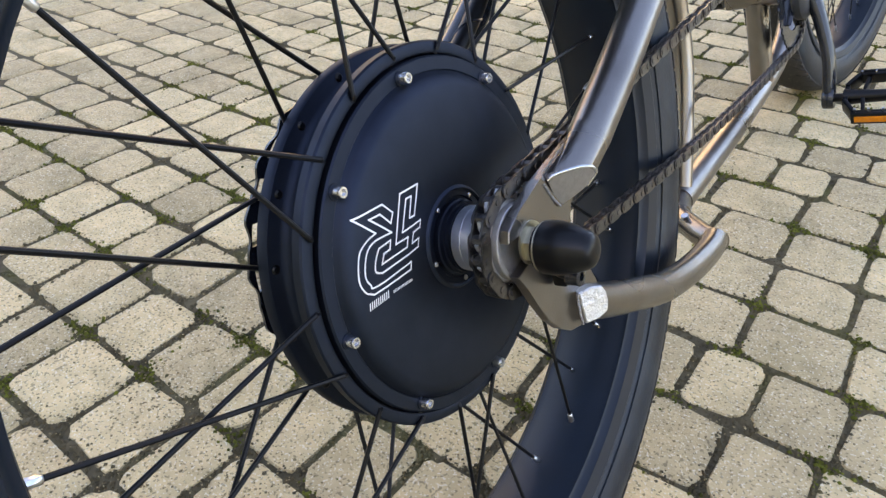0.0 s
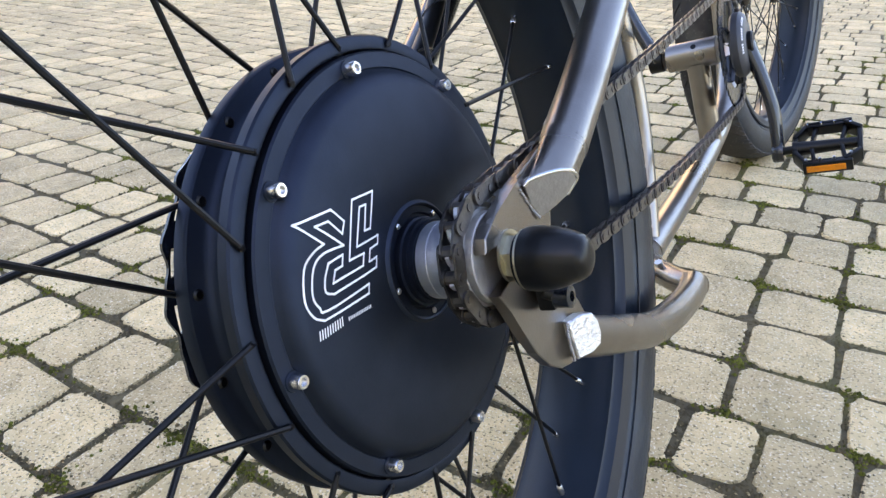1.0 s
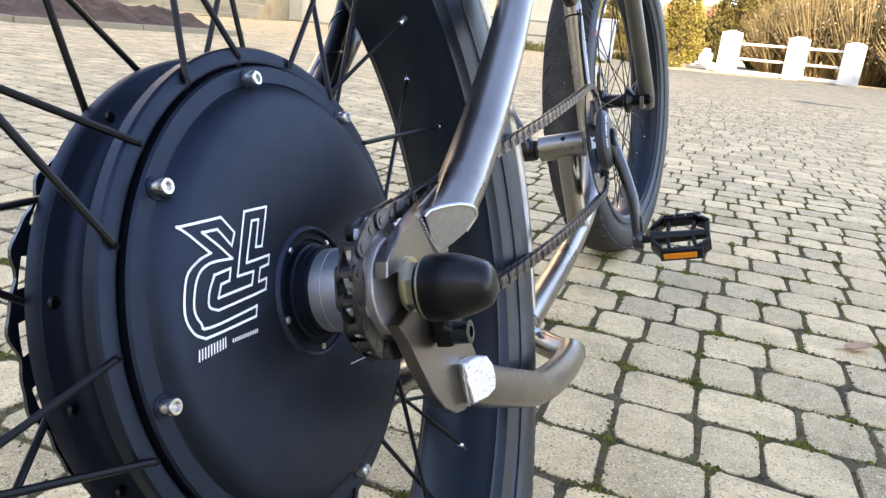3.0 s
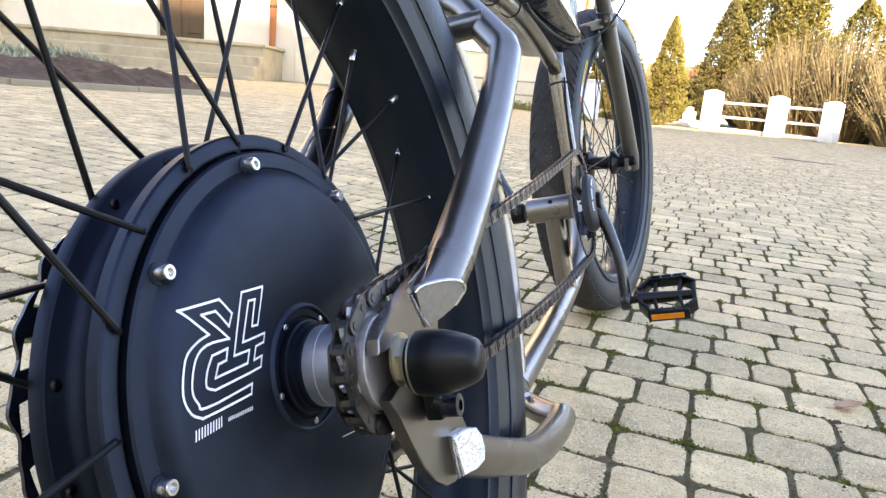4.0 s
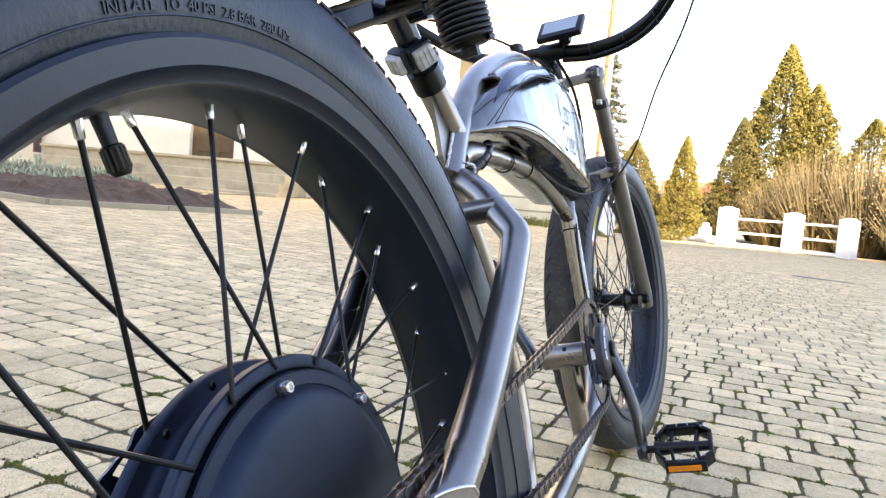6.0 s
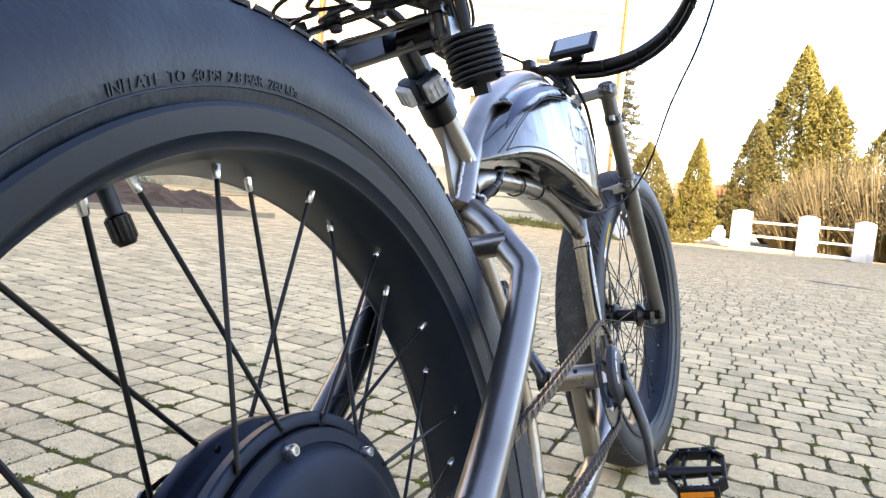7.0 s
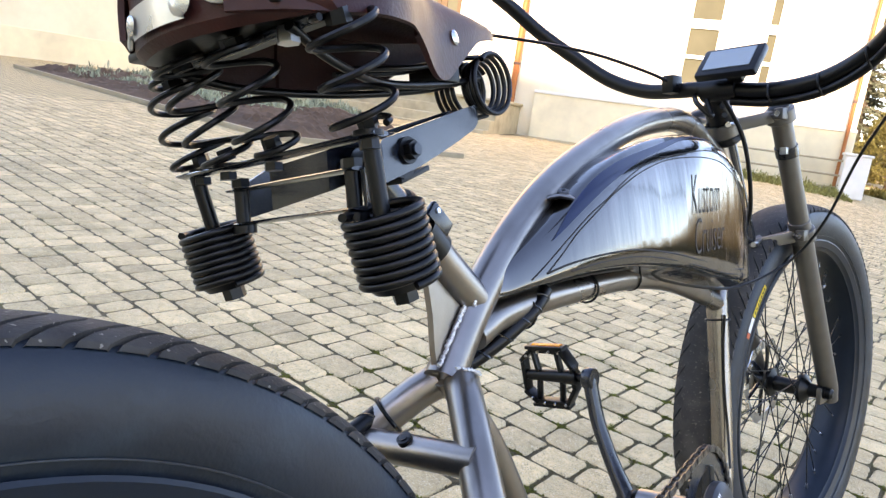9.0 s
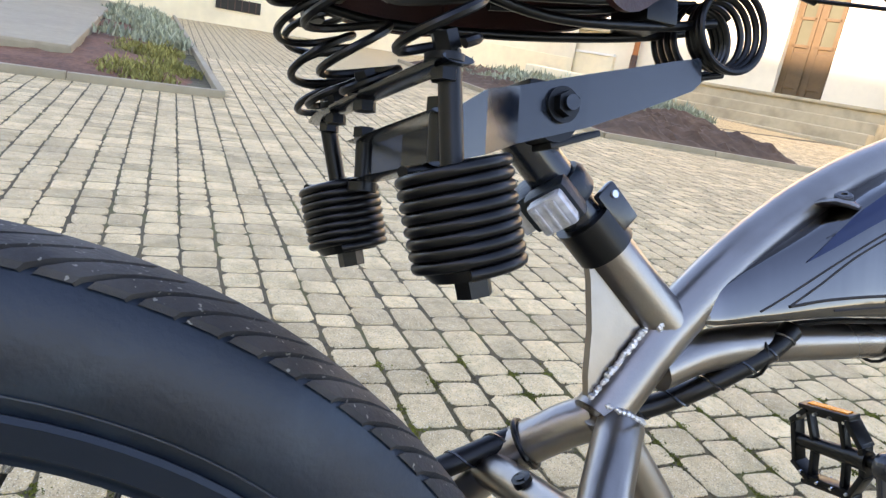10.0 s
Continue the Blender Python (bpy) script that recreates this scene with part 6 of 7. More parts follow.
tufts("silver_border", "dense pale silver-green plants spilling over the end of the bed", M_SILVER, [(-8.5 - 4.7 * f, 5.6 + r.uniform(0.0, 1.9), 0.03, r.uniform(0.2, 0.42)) for f in [k / 79 for k in range(80)]], 0.12, 120, "shrub")

# ---- house: its front runs along local x, faces -y, and stands on z = 0 ----
HOUSE = Matrix.Translation((0, 16.9, 0)) @ Matrix.Rotation(math.atan2(0.278, 0.96), 4, "Z")
house = new("house")
house.matrix_basis = HOUSE
tagged(house, "cream-rendered house with an arched oak door, tall windows and orange downpipes", "house")


def hpart(name, bm, mat, label="", parent=None, smooth=False):
    return link(name, bm, mat, parent or house, label, smooth)


WIN = [(-5.88, -5.12, 1.95, 4.15), (-4.30, -3.98, 1.95, 4.15), (-18.20, -16.80, 2.12, 4.75)]
DOORS = (-12.33, -11.2, 1.12, 3.45)
X0, X1, TOP = -24.0, -2.2, 8.0
holes = sorted([(a, b, z0, z1) for a, b, z0, z1 in WIN] + [(DOORS[0], DOORS[1], DOORS[2], 4.0)])
WALL_LABEL = "cream rendered wall, sunlit and stained"
x = X0
for a, b, z0, z1 in holes:
    hpart("front_wall", box((a - x, 0.4, TOP), ((x + a) / 2, 0.2, TOP / 2)), M_WALL, WALL_LABEL)
    hpart("wall_below", box((b - a, 0.4, z0), ((a + b) / 2, 0.2, z0 / 2)), M_WALL)
    hpart("wall_above", box((b - a, 0.4, TOP - z1), ((a + b) / 2, 0.2, (TOP + z1) / 2)), M_WALL)
    x = b
hpart("front_wall", box((X1 - x, 0.4, TOP), ((x + X1) / 2, 0.2, TOP / 2)), M_WALL, WALL_LABEL)
hpart("side_wall", box((0.4, 11.4, TOP), (X1 - 0.2, 6.1, TOP / 2)), M_WALL, WALL_LABEL)
hpart("back_wall", box((X1 - X0, 0.4, TOP), ((X0 + X1) / 2, 12.0, TOP / 2)), M_WALL, WALL_LABEL)
for a, b in [(X0, -16.9), (-9.0, X1 + 0.02)]:
    hpart("plinth", box((b - a, 0.10, 1.42), ((a + b) / 2, -0.05, 0.71), 0.02), M_PLINTH, "weathered plinth")
    hpart("plinth_cap", box((b - a, 0.14, 0.07), ((a + b) / 2, -0.06, 1.455), 0.015), M_TRIM)
for a, b, z in ((-9.3, -5.9, 0.40), (-5.88, X1, 0.31)):
    hpart("foot_strip", box((b - a, 0.26, z), ((a + b) / 2, -0.23, z / 2), 0.03), M_STEPSTONE, "worn stone strip along the foot of the wall")
hpart("cornice", box((X1 - X0 + 0.4, 0.5, 0.35), ((X0 + X1) / 2, -0.1, TOP - 0.15), 0.05), M_TRIM)
for z in (5.05, 5.35):
    hpart("string_course", box((X1 - X0, 0.05, 0.09), ((X0 + X1) / 2, -0.02, z), 0.02), M_WALL)
rf = bmesh.new()
v = [rf.verts.new(q) for q in ((X0, -0.6, TOP), (X1 + 0.4, -0.6, TOP), (X1 - 3, 6, TOP + 4.2), (X0, 6, TOP + 4.2), (X0, 12.6, TOP), (X1 + 0.4, 12.6, TOP))]
rf.faces.new((v[0], v[1], v[2], v[3]))
rf.faces.new((v[3], v[2], v[5], v[4]))
rf.faces.new((v[1], v[5], v[2]))
rf.faces.new((v[0], v[3], v[4]))
rf.faces.new((v[0], v[4], v[5], v[1]))
hpart("roof", rf, M_ROOF, "red tiled roof")


def window(a, b, z0, z1):
    """A casement with one column of panes, or two where it is wide, split by two glazing bars."""
    w, h = b - a, z1 - z0
    cols = [(a, b)] if w < 1.0 else [(a, (a + b) / 2 - 0.13), ((a + b) / 2 + 0.13, b)]
    ob = hpart("window", box((w, 0.06, 0.09), ((a + b) / 2, 0.14, z0 + 0.045), 0.01), M_FRAMEWOOD, "pale painted casement window with dark panes")
    hpart("window_frame", box((w, 0.06, 0.09), ((a + b) / 2, 0.14, z1 - 0.045), 0.01), M_FRAMEWOOD, "", ob)
    if len(cols) == 2:
        hpart("window_frame", box((0.26, 0.07, h - 0.18), ((a + b) / 2, 0.137, (z0 + z1) / 2), 0.01), M_FRAMEWOOD, "", ob)
    for c0, c1 in cols:
        for xx in (c0 + 0.04, c1 - 0.04):
            hpart("window_frame", box((0.08, 0.065, h - 0.18), (xx, 0.139, (z0 + z1) / 2), 0.01), M_FRAMEWOOD, "", ob)
        for f, t in ((0.30, 0.08), (0.62, 0.20)):
            hpart("glazing_bar", box((c1 - c0 - 0.1, 0.05, t), ((c0 + c1) / 2, 0.142, z0 + h * f), 0.008), M_FRAMEWOOD, "", ob)
        hpart("pane", box((c1 - c0 - 0.08, 0.008, h - 0.12), ((c0 + c1) / 2, 0.165, (z0 + z1) / 2)), M_PANE, "dark reflecting pane", ob)
    hpart("window_sill", box((w + 0.24, 0.20, 0.07), ((a + b) / 2, -0.04, z0 - 0.035), 0.015), M_STEPSTONE if w > 1 else M_TRIM, "", ob)
    for xx, ww in ((a - 0.09, 0.16), (b + 0.09, 0.16)):
        hpart("window_surround", box((ww, 0.06, h + 0.1), (xx, -0.025, (z0 + z1) / 2), 0.015), M_TRIM, "", ob)
    hpart("window_head", box((w + 0.4, 0.10, 0.16), ((a + b) / 2, -0.04, z1 + 0.09), 0.02), M_TRIM, "", ob)


for wdw in WIN:
    window(*wdw)

# arched door
da, db, dz, ds = DOORS
dm = (da + db) / 2
arch = [(da, dz)] + [(dm - 0.565 * math.cos(t), ds + 0.55 * math.sin(t)) for t in [math.pi * k / 14 for k in range(15)]] + [(db, dz)]
bm = bmesh.new()
f0 = [bm.verts.new((x, 0.16, z)) for x, z in arch]
f1 = [bm.verts.new((x, 0.24, z)) for x, z in arch]
bm.faces.new(f0)
bm.faces.new(f1[::-1])
for k in range(len(arch)):
    j = (k + 1) % len(arch)
    bm.faces.new((f0[k], f1[k], f1[j], f0[j]))
door = hpart("door", bm, M_DOORWOOD, "arched oak double door with glazed upper panels")
for s in (-1, 1):
    c = dm + s * 0.27
    hpart("door_glass", box((0.26, 0.012, 1.15), (c, 0.155, dz + 1.72), 0.004), M_PANE, "", door)
    for z in (dz + 1.12, dz + 1.72, dz + 2.32):
        hpart("door_rail", box((0.40, 0.04, 0.07), (c, 0.148, z), 0.01), M_DOORWOOD, "", door)
    for dx in (-0.18, 0.18):
        hpart("door_stile", box((0.09, 0.04, 2.3), (c + dx, 0.148, dz + 1.16), 0.01), M_DOORWOOD, "", door)
    hpart("door_panel", box((0.30, 0.03, 0.80), (c, 0.150, dz + 0.58), 0.02), M_DOORWOOD, "", door)
bm = bmesh.new()
tube([(dm - 0.66 * math.cos(t), 0.06, ds + 0.62 * math.sin(t)) for t in [math.pi * k / 16 for k in range(17)]], 0.09, 8, bm)
hpart("door_arch", bm, M_TRIM, "moulded arch over the door", door, True)
bm = bmesh.new()
# spandrel pieces close the corners over the arch
for s in (-1, 1):
    pts = [(dm + s * 0.565, ds), (dm + s * 0.565, 4.0)] + [(dm + s * 0.565 * math.sin(t), ds + 0.55 * math.cos(t)) for t in [math.pi / 2 * k / 8 for k in range(9)]]
    a = [bm.verts.new((x, 0.0, z)) for x, z in pts]
    b = [bm.verts.new((x, 0.4, z)) for x, z in pts]
    bm.faces.new(a)
    bm.faces.new(b[::-1])
    for k in range(len(pts)):
        j = (k + 1) % len(pts)
        bm.faces.new((a[k], b[k], b[j], a[j]))
hpart("spandrel", bm, M_WALL, "", door)
# terrace and steps in front of the door
hpart("terrace", box((5.8, 1.5, 1.06), (-12.2, -0.75, 0.53), 0.03), M_STEPSTONE, "weathered stone terrace before the door")
for k in range(4):
    hpart("step", box((5.8, 0.34, 1.06 - 0.21 * (k + 1)), (-12.2, -1.65 - 0.32 * k, (1.06 - 0.21 * (k + 1)) / 2), 0.025), M_STEPSTONE, "worn stone step")
hpart("terrace_edge", box((5.9, 1.58, 0.07), (-12.2, -0.76, 1.085), 0.02), M_STEPSTONE)
for xx, foot in ((-16.18, 0.92), (-9.52, 0.46), (-2.36, 0.30)):
    pr_ = 0.036 if xx > -4 else 0.075
    dp = hpart("downpipe", rod((xx, -0.16, foot + 0.45), (xx, -0.16, TOP), pr_, 14), M_COPPER, "orange copper downpipe", None, True)
    hpart("pipe_shoe", rod((xx, -0.16, foot), (xx, -0.16, foot + 0.62), pr_ * 1.2, 14), M_PIPEBASE if xx < -4 else M_COPPER, "dark iron pipe shoe" if xx < -4 else "", dp, True)
    for z in (2.0, 4.0, 6.0):
        hpart("pipe_bracket", rod((xx, -0.16, z), (xx, -0.16, z + 0.06), pr_ * 1.15, 14), M_PIPEBASE, "", dp, True)
# low annex, square to the yard, whose white wall has a cellar vent and a dark door
annex = new("annex")
annex.matrix_basis = Matrix.Translation((-17.5, 0, 0))
tagged(annex, "low white-rendered annex wall with a cellar vent and dark door", "annex")
link("wall", box((0.5, 23.5, 3.0), (-0.25, -0.1, 1.5), 0.0), M_WALL, annex, "", False)
link("coping", box((0.62, 23.5, 0.10), (-0.25, -0.1, 3.05), 0.015), M_STEPSTONE, annex, "", False)
link("plinth", box((0.06, 23.4, 1.22), (0.03, -0.1, 0.61), 0.01), M_PLINTH, annex, "weathered plinth", False)
link("cellar_vent", box((0.05, 1.02, 0.26), (0.06, 2.18, 1.0), 0.0), M_BLACK, annex, "dark barred cellar vent", False)
for k in range(6):
    link("vent_bar", rod((0.095, 1.78 + 0.16 * k, 0.86), (0.095, 1.78 + 0.16 * k, 1.14), 0.012, 6), M_PIPEBASE, annex)
link("door", box((0.10, 0.62, 2.0), (0.05, -1.85, 1.45), 0.02), M_LEATHER, annex, "dark brown door", False)
# stone slabs lying before the wall
slab = link("stone_slab", box((1.9, 0.6, 0.36), (0, 0, 0.16), 0.03), M_PLINTH, None, "", False, on_ground(-14.2, 9.35) @ Matrix.Rotation(radians(26), 4, "Z"))
tagged(slab, "pale broken stone slab lying before the house", "stone slab")
slab2 = link("doorstep_slab", box((10.6, 4.5, 0.14), (0, 0, 0.05), 0.03), M_KERB, None, "", False, on_ground(-12.15, -2.68))
tagged(slab2, "pale concrete entrance slab in the planted bed", "slab")

# ---- fence beyond the yard ----
fence = new("fence")
fence.matrix_basis = Matrix.Translation((0.95, 21.6, 0))
tagged(fence, "white plastered fence posts joined by pale horizontal rails", "fence")
POSTS = [Vector((0.0, 0.0, 0)), Vector((1.65, -0.9, 0)), Vector((2.83, -1.8, 0))]
for k, p in enumerate(POSTS):
    m = Matrix.Translation(p) @ Matrix.Rotation(radians(-34), 4, "Z")
    s = 1.0 - 0.05 * k
    pm = box((0.42 * s, 0.42 * s, 1.12 * s), (0, 0, 0.56 * s), 0.03)
    po = link("post", pm, M_POST, fence, "", False, m)
    cb = bmesh.new()
    bmesh.ops.create_uvsphere(cb, u_segments=14, v_segments=8, radius=0.2, matrix=Matrix.Translation((0, 0, 1.1 * s)) @ Matrix.Diagonal((1, 1, 0.35, 1)))
    link("post_cap", cb, M_POST, po)
    if k:
        q = POSTS[k - 1]
        for z in (0.42, 0.82):
            link("rail", rod(q + Vector((0, 0, z)), p + Vector((0, 0, z)), 0.034, 8), M_POST, fence, "", True)
        link("foot_beam", rod(q + Vector((0, 0, 0.06)), p + Vector((0, 0, 0.06)), 0.06, 8), M_POST, fence, "", True)
# rails in front of the house corner, ending at a square pier
railing = link("corner_railing", box((0.46, 0.46, 0.86), (0, 0, 0.43), 0.03), M_POST, None, "", False, Matrix.Translation((-1.92, 15.95, 0.12)) @ Matrix.Rotation(math.atan2(0.278, 0.96), 4, "Z"))
tagged(railing, "cream masonry pier with two thin rails before the house", "railing")
link("pier_top", box((0.52, 0.52, 0.05), (0, 0, 0.87), 0.02), M_POST, railing, "", False)
for z in (0.42, 0.72):
    link("rail", rod((-0.2, 0, z), (-2.9, 0, z), 0.022, 8), M_STEPSTONE, railing)
plinth = link("white_pier", box((0.9, 0.5, 0.22), (0, 0, 0.11), 0.04), M_POST, None, "", False, Matrix.Translation((0.25, 24.0, 0)))
tagged(plinth, "low white masonry pier beyond the yard", "pier")
link("pier_block", box((0.42, 0.36, 0.30), (0.12, 0, 0.36), 0.05), M_POST, plinth)
link("pier_cap", box((0.24, 0.22, 0.14), (0.12, 0, 0.57), 0.05), M_POST, plinth)
cottage = link("cottage", box((5, 4, 2.4), (0, 0, 1.2)), M_WALL, None, "", False, Matrix.Translation((0.4, 46, -1.2)))
tagged(cottage, "small pale far house with an orange roof among trees", "house")
rb2 = bmesh.new()
v = [rb2.verts.new(q) for q in ((-2.8, -2.3, 2.4), (2.8, -2.3, 2.4), (2.8, 2.3, 2.4), (-2.8, 2.3, 2.4), (-2.8, 0, 4.4), (2.8, 0, 4.4))]
for q in ((0, 1, 5, 4), (2, 3, 4, 5), (0, 4, 3), (1, 2, 5), (0, 3, 2, 1)):
    rb2.faces.new([v[k] for k in q])
link("roof", rb2, M_ROOF, cottage, "", False)


# ---- an unseen tall building, added behind the yard to block the sun; its roof edge throws the shade's border on the third fence post and the foot of the house ----
ROOF_Z = 28.4


def sunward(p):
    k = (ROOF_Z - p.z) / SUNWARD.z
    return p + SUNWARD * k


edge_a, edge_b = sunward(Vector((3.78, 19.6, 0.55))), sunward(Vector((-14.0, 12.8, 2.2)))
run_dir = (edge_b - edge_a).normalized()
mid = (edge_a + edge_b) / 2
m = Matrix.Translation((mid.x, mid.y, 0)) @ Matrix.Rotation(math.atan2(run_dir.y, run_dir.x), 4, "Z")
side_sign = 1 if (m.inverted() @ Vector((0, 0, 0))).y < 0 else -1
shade_wall = link("unseen_shade_wall", box((150, 1.0, ROOF_Z), (0, side_sign * 0.5, ROOF_Z / 2)), M_PLINTH, None, "", False, m)
tagged(shade_wall, "plain rendered wall of an unseen tall building, added to shade the yard", "wall", kind="structure")


# ---- trees ----
def conifer(x, y, h, w, mat, leaves, seed, label, shape=1.0, base=0.15, name="conifer_tree"):
    """A trunk with short limbs and a crown of many small flat sprays, bulging and ragged."""
    r = random.Random(seed)
    tree = new(name)
    tree.matrix_basis = Matrix.Translation((x, y, ground_z(x, y)))
    tagged(tree, label, "tree", group="conifers beyond the fence")
    bm = tube([(0, 0, -0.1), (0.02, 0, h * 0.4), (0, 0.02, h * 0.97)], [0.035 * h * 0.6, 0.02 * h * 0.6, 0.004], 8)
    for k in range(14):
        z = h * r.uniform(base + 0.05, 0.85)
        a = r.uniform(0, 6.28)
        L = w * 0.8 * (1 - z / h)
        tube([(0, 0, z), (L * math.cos(a), L * math.sin(a), z + 0.25 * L)], [0.03, 0.008], 5, bm)
    link("trunk", bm, M_BARK, tree)
    vs, fs = [], []
    clumps = []
    for _ in range(leaves // 22):
        f = r.random() ** 0.75
        f = 1 - f if r.random() < 0.65 else f
        clumps.append((f, r.uniform(0, 6.283), 0.66 + 0.42 * r.random() ** 0.5))
    for _ in range(leaves):
        f, ca, reach = r.choice(clumps)
        f = min(0.995, max(0.0, f + r.gauss(0, 0.018)))
        z = h * (base + (1 - base) * f)
        prof = (1 - f ** 1.5) ** 0.9 * (0.7 + 0.3 * min(1, f / 0.15)) * shape
        a = ca + r.gauss(0, 0.16)
        bulge = 1 + 0.38 * noise.noise((3 * math.cos(a) + seed, 3 * math.sin(a), f * 9)) + 0.30 * noise.noise((7 * math.cos(a) + seed, 7 * math.sin(a), f * 26))
        rad = w * prof * bulge * reach * (0.72 + 0.28 * r.random() ** 0.5) + 0.02
        cx, cy = rad * math.cos(a), rad * math.sin(a)
        s = r.uniform(0.03, 0.085) * (h / 6) ** 0.5
        t = a + r.uniform(-0.9, 0.9)
        dx, dy = math.cos(t), math.sin(t)
        up = r.uniform(0.2, 1.3)
        i = len(vs)
        vs += [(cx - dy * s * 0.55, cy + dx * s * 0.55, z), (cx + dx * s * 0.8, cy + dy * s * 0.8, z + s * 0.4 * up), (cx + dx * s * 0.6 + dy * s * 0.1, cy + dy * s * 0.6, z + s * 1.5 * up), (cx + dy * s * 0.55, cy - dx * s * 0.55, z + s * 0.5)]
        fs.append((i, i + 1, i + 2, i + 3))
    me = bpy.data.meshes.new("crown")
    me.from_pydata(vs, [], fs)
    me.materials.append(mat)
    cr = new("crown", me)
    cr.parent = tree
    return tree


def spruce(x, y, h, w, seed, label):
    """A sparse spruce: tiers of drooping limbs hung with small needles, sky between them."""
    r = random.Random(seed)
    tree = new("spruce_tree")
    tree.matrix_basis = Matrix.Translation((x, y, ground_z(x, y)))
    tagged(tree, label, "tree")
    bm = tube([(0, 0, -0.1), (0, 0, h * 0.5), (0, 0, h)], [0.11, 0.06, 0.008], 8)
    vs, fs = [], []
    z = h * 0.12
    while z < h * 0.97:
        f = (z - h * 0.12) / (h * 0.85)
        for _ in range(6):
            a = r.uniform(0, 6.283)
            L = w * (1 - f) ** 0.8 * r.uniform(0.7, 1.1) + 0.1
            tip = Vector((L * math.cos(a), L * math.sin(a), z - 0.22 * L))
            tube([(0, 0, z), tip * 0.5 + Vector((0, 0, z * 0.5)), tip], [0.025, 0.016, 0.004], 5, bm)
            for q in range(int(190 - 200 * min(0.62, f))):
                g = r.uniform(0.12, 1)
                p = Vector((0, 0, z)).lerp(tip, g) + Vector((r.gauss(0, 0.09), r.gauss(0, 0.09), r.gauss(-0.04, 0.05)))
                s = r.uniform(0.05, 0.13)
                t = r.uniform(0, 6.283)
                i = len(vs)
                vs += [tuple(p), (p.x + s * math.cos(t), p.y + s * math.sin(t), p.z - 0.25 * s), (p.x + s * 0.3 * math.cos(t + 1.2), p.y + s * 0.3 * math.sin(t + 1.2), p.z - s * 0.6)]
                fs.append((i, i + 1, i + 2))
        z += h * 0.042
    link("trunk", bm, M_BARK, tree)
    me = bpy.data.meshes.new("crown")
    me.from_pydata(vs, [], fs)
    me.materials.append(M_SPRUCE)
    cr = new("crown", me)
    cr.parent = tree
    return tree


def thicket(name, label, mat, spots, seed, twigs=900):
    """Bare twiggy shrubs: many thin upright curved twigs with small dry leaves, joined."""
    r = random.Random(seed)
    vs, fs = [], []
    for x, y, h, w in spots:
        for _ in range(twigs):
            a, rad = r.uniform(0, 6.283), w * math.sqrt(r.random())
            bx, by = x + rad * math.cos(a) * 0.5, y + rad * math.sin(a) * 0.5
            tx, ty = x + rad * math.cos(a) * 1.3, y + rad * math.sin(a) * 1.3
            hh = h * r.uniform(0.35, 1) * (1 - 0.35 * (rad / w) ** 2)
            i = len(vs)
            t = r.uniform(0.008, 0.02)
            vs += [(bx - t, by, 0), (bx + t, by, 0), ((bx + tx) / 2 + t, (by + ty) / 2, hh * 0.6), (tx, ty, hh), ((bx + tx) / 2 - t, (by + ty) / 2, hh * 0.6)]
            fs.append((i, i + 1, i + 2, i + 3, i + 4))
            for _ in range(5):
                g = r.uniform(0.35, 1)
                p = Vector((bx + (tx - bx) * g, by + (ty - by) * g, hh * g)) + Vector((r.gauss(0, 0.08), r.gauss(0, 0.08), r.gauss(0, 0.08)))
                s = r.uniform(0.03, 0.08)
                u = r.uniform(0, 6.283)
                i = len(vs)
                vs += [tuple(p), (p.x + s * math.cos(u), p.y + s * math.sin(u), p.z + s * r.uniform(-0.3, 0.8)), (p.x + s * math.cos(u + 0.9), p.y + s * math.sin(u + 0.9), p.z + s)]
                fs.append((i, i + 1, i + 2))
    me = bpy.data.meshes.new(name)
    me.from_pydata(vs, [], fs)
    me.materials.append(mat)
    return tagged(new(name, me), label, "shrubs", kind="stuff")


conifer(-0.46, 23.6, 3.35, 0.62, M_CONIFER, 22000, 1, "slim golden-green thuja tree beyond the yard", 1.1, 0.04)
conifer(1.35, 27.5, 4.6, 1.15, M_CONIFER_DARK, 20000, 2, "dark green conifer beside the golden one", 1.0, 0.05)
conifer(2.75, 28.5, 7.5, 1.75, M_CONIFER, 42000, 3, "tall golden conifer with a ragged top", 1.05, 0.08)
conifer(3.75, 28.2, 6.0, 1.35, M_CONIFER, 26000, 8, "golden conifer close beside the tallest one", 1.1, 0.08)
conifer(5.2, 25.5, 4.4, 1.6, M_CONIFER, 28000, 4, "broad golden conifer behind the fence", 1.05, 0.05)
conifer(-2.15, 24.6, 3.1, 1.0, M_CONIFER_DARK, 24000, 5, "rounded olive-green conifer near the house corner", 1.1, 0.04)
spruce(-3.35, 25.4, 6.4, 1.3, 11, "sparse blue-green spruce with drooping limbs")
thicket("dry_bushes", "dense brown leafless bushes behind the fence", M_SHRUB, [(2.6, 24.8, 2.8, 1.1), (3.6, 23.6, 3.7, 1.3), (4.7, 22.8, 3.6, 1.3), (5.9, 21.4, 3.1, 1.3), (7.2, 19.9, 2.8, 1.2), (7.6, 22.5, 3.6, 1.6), (8.6, 18.2, 2.6, 1.4), (9.8, 20.5, 3.4, 1.6)], 21, 900)
thicket("far_bushes", "far brown and olive undergrowth", M_SHRUB, [(-1.4, 30.5, 2.6, 1.0), (0.4, 32, 2.8, 1.4), (-3.0, 34, 3.2, 1.6), (3.0, 33, 3.4, 1.6), (-4.6, 27.0, 1.4, 1.2), (7, 30, 4.2, 2.2), (11, 27, 4.2, 2.4), (12.5, 21, 3.6, 2.0), (13, 15, 3.2, 2.0)], 22, 700)
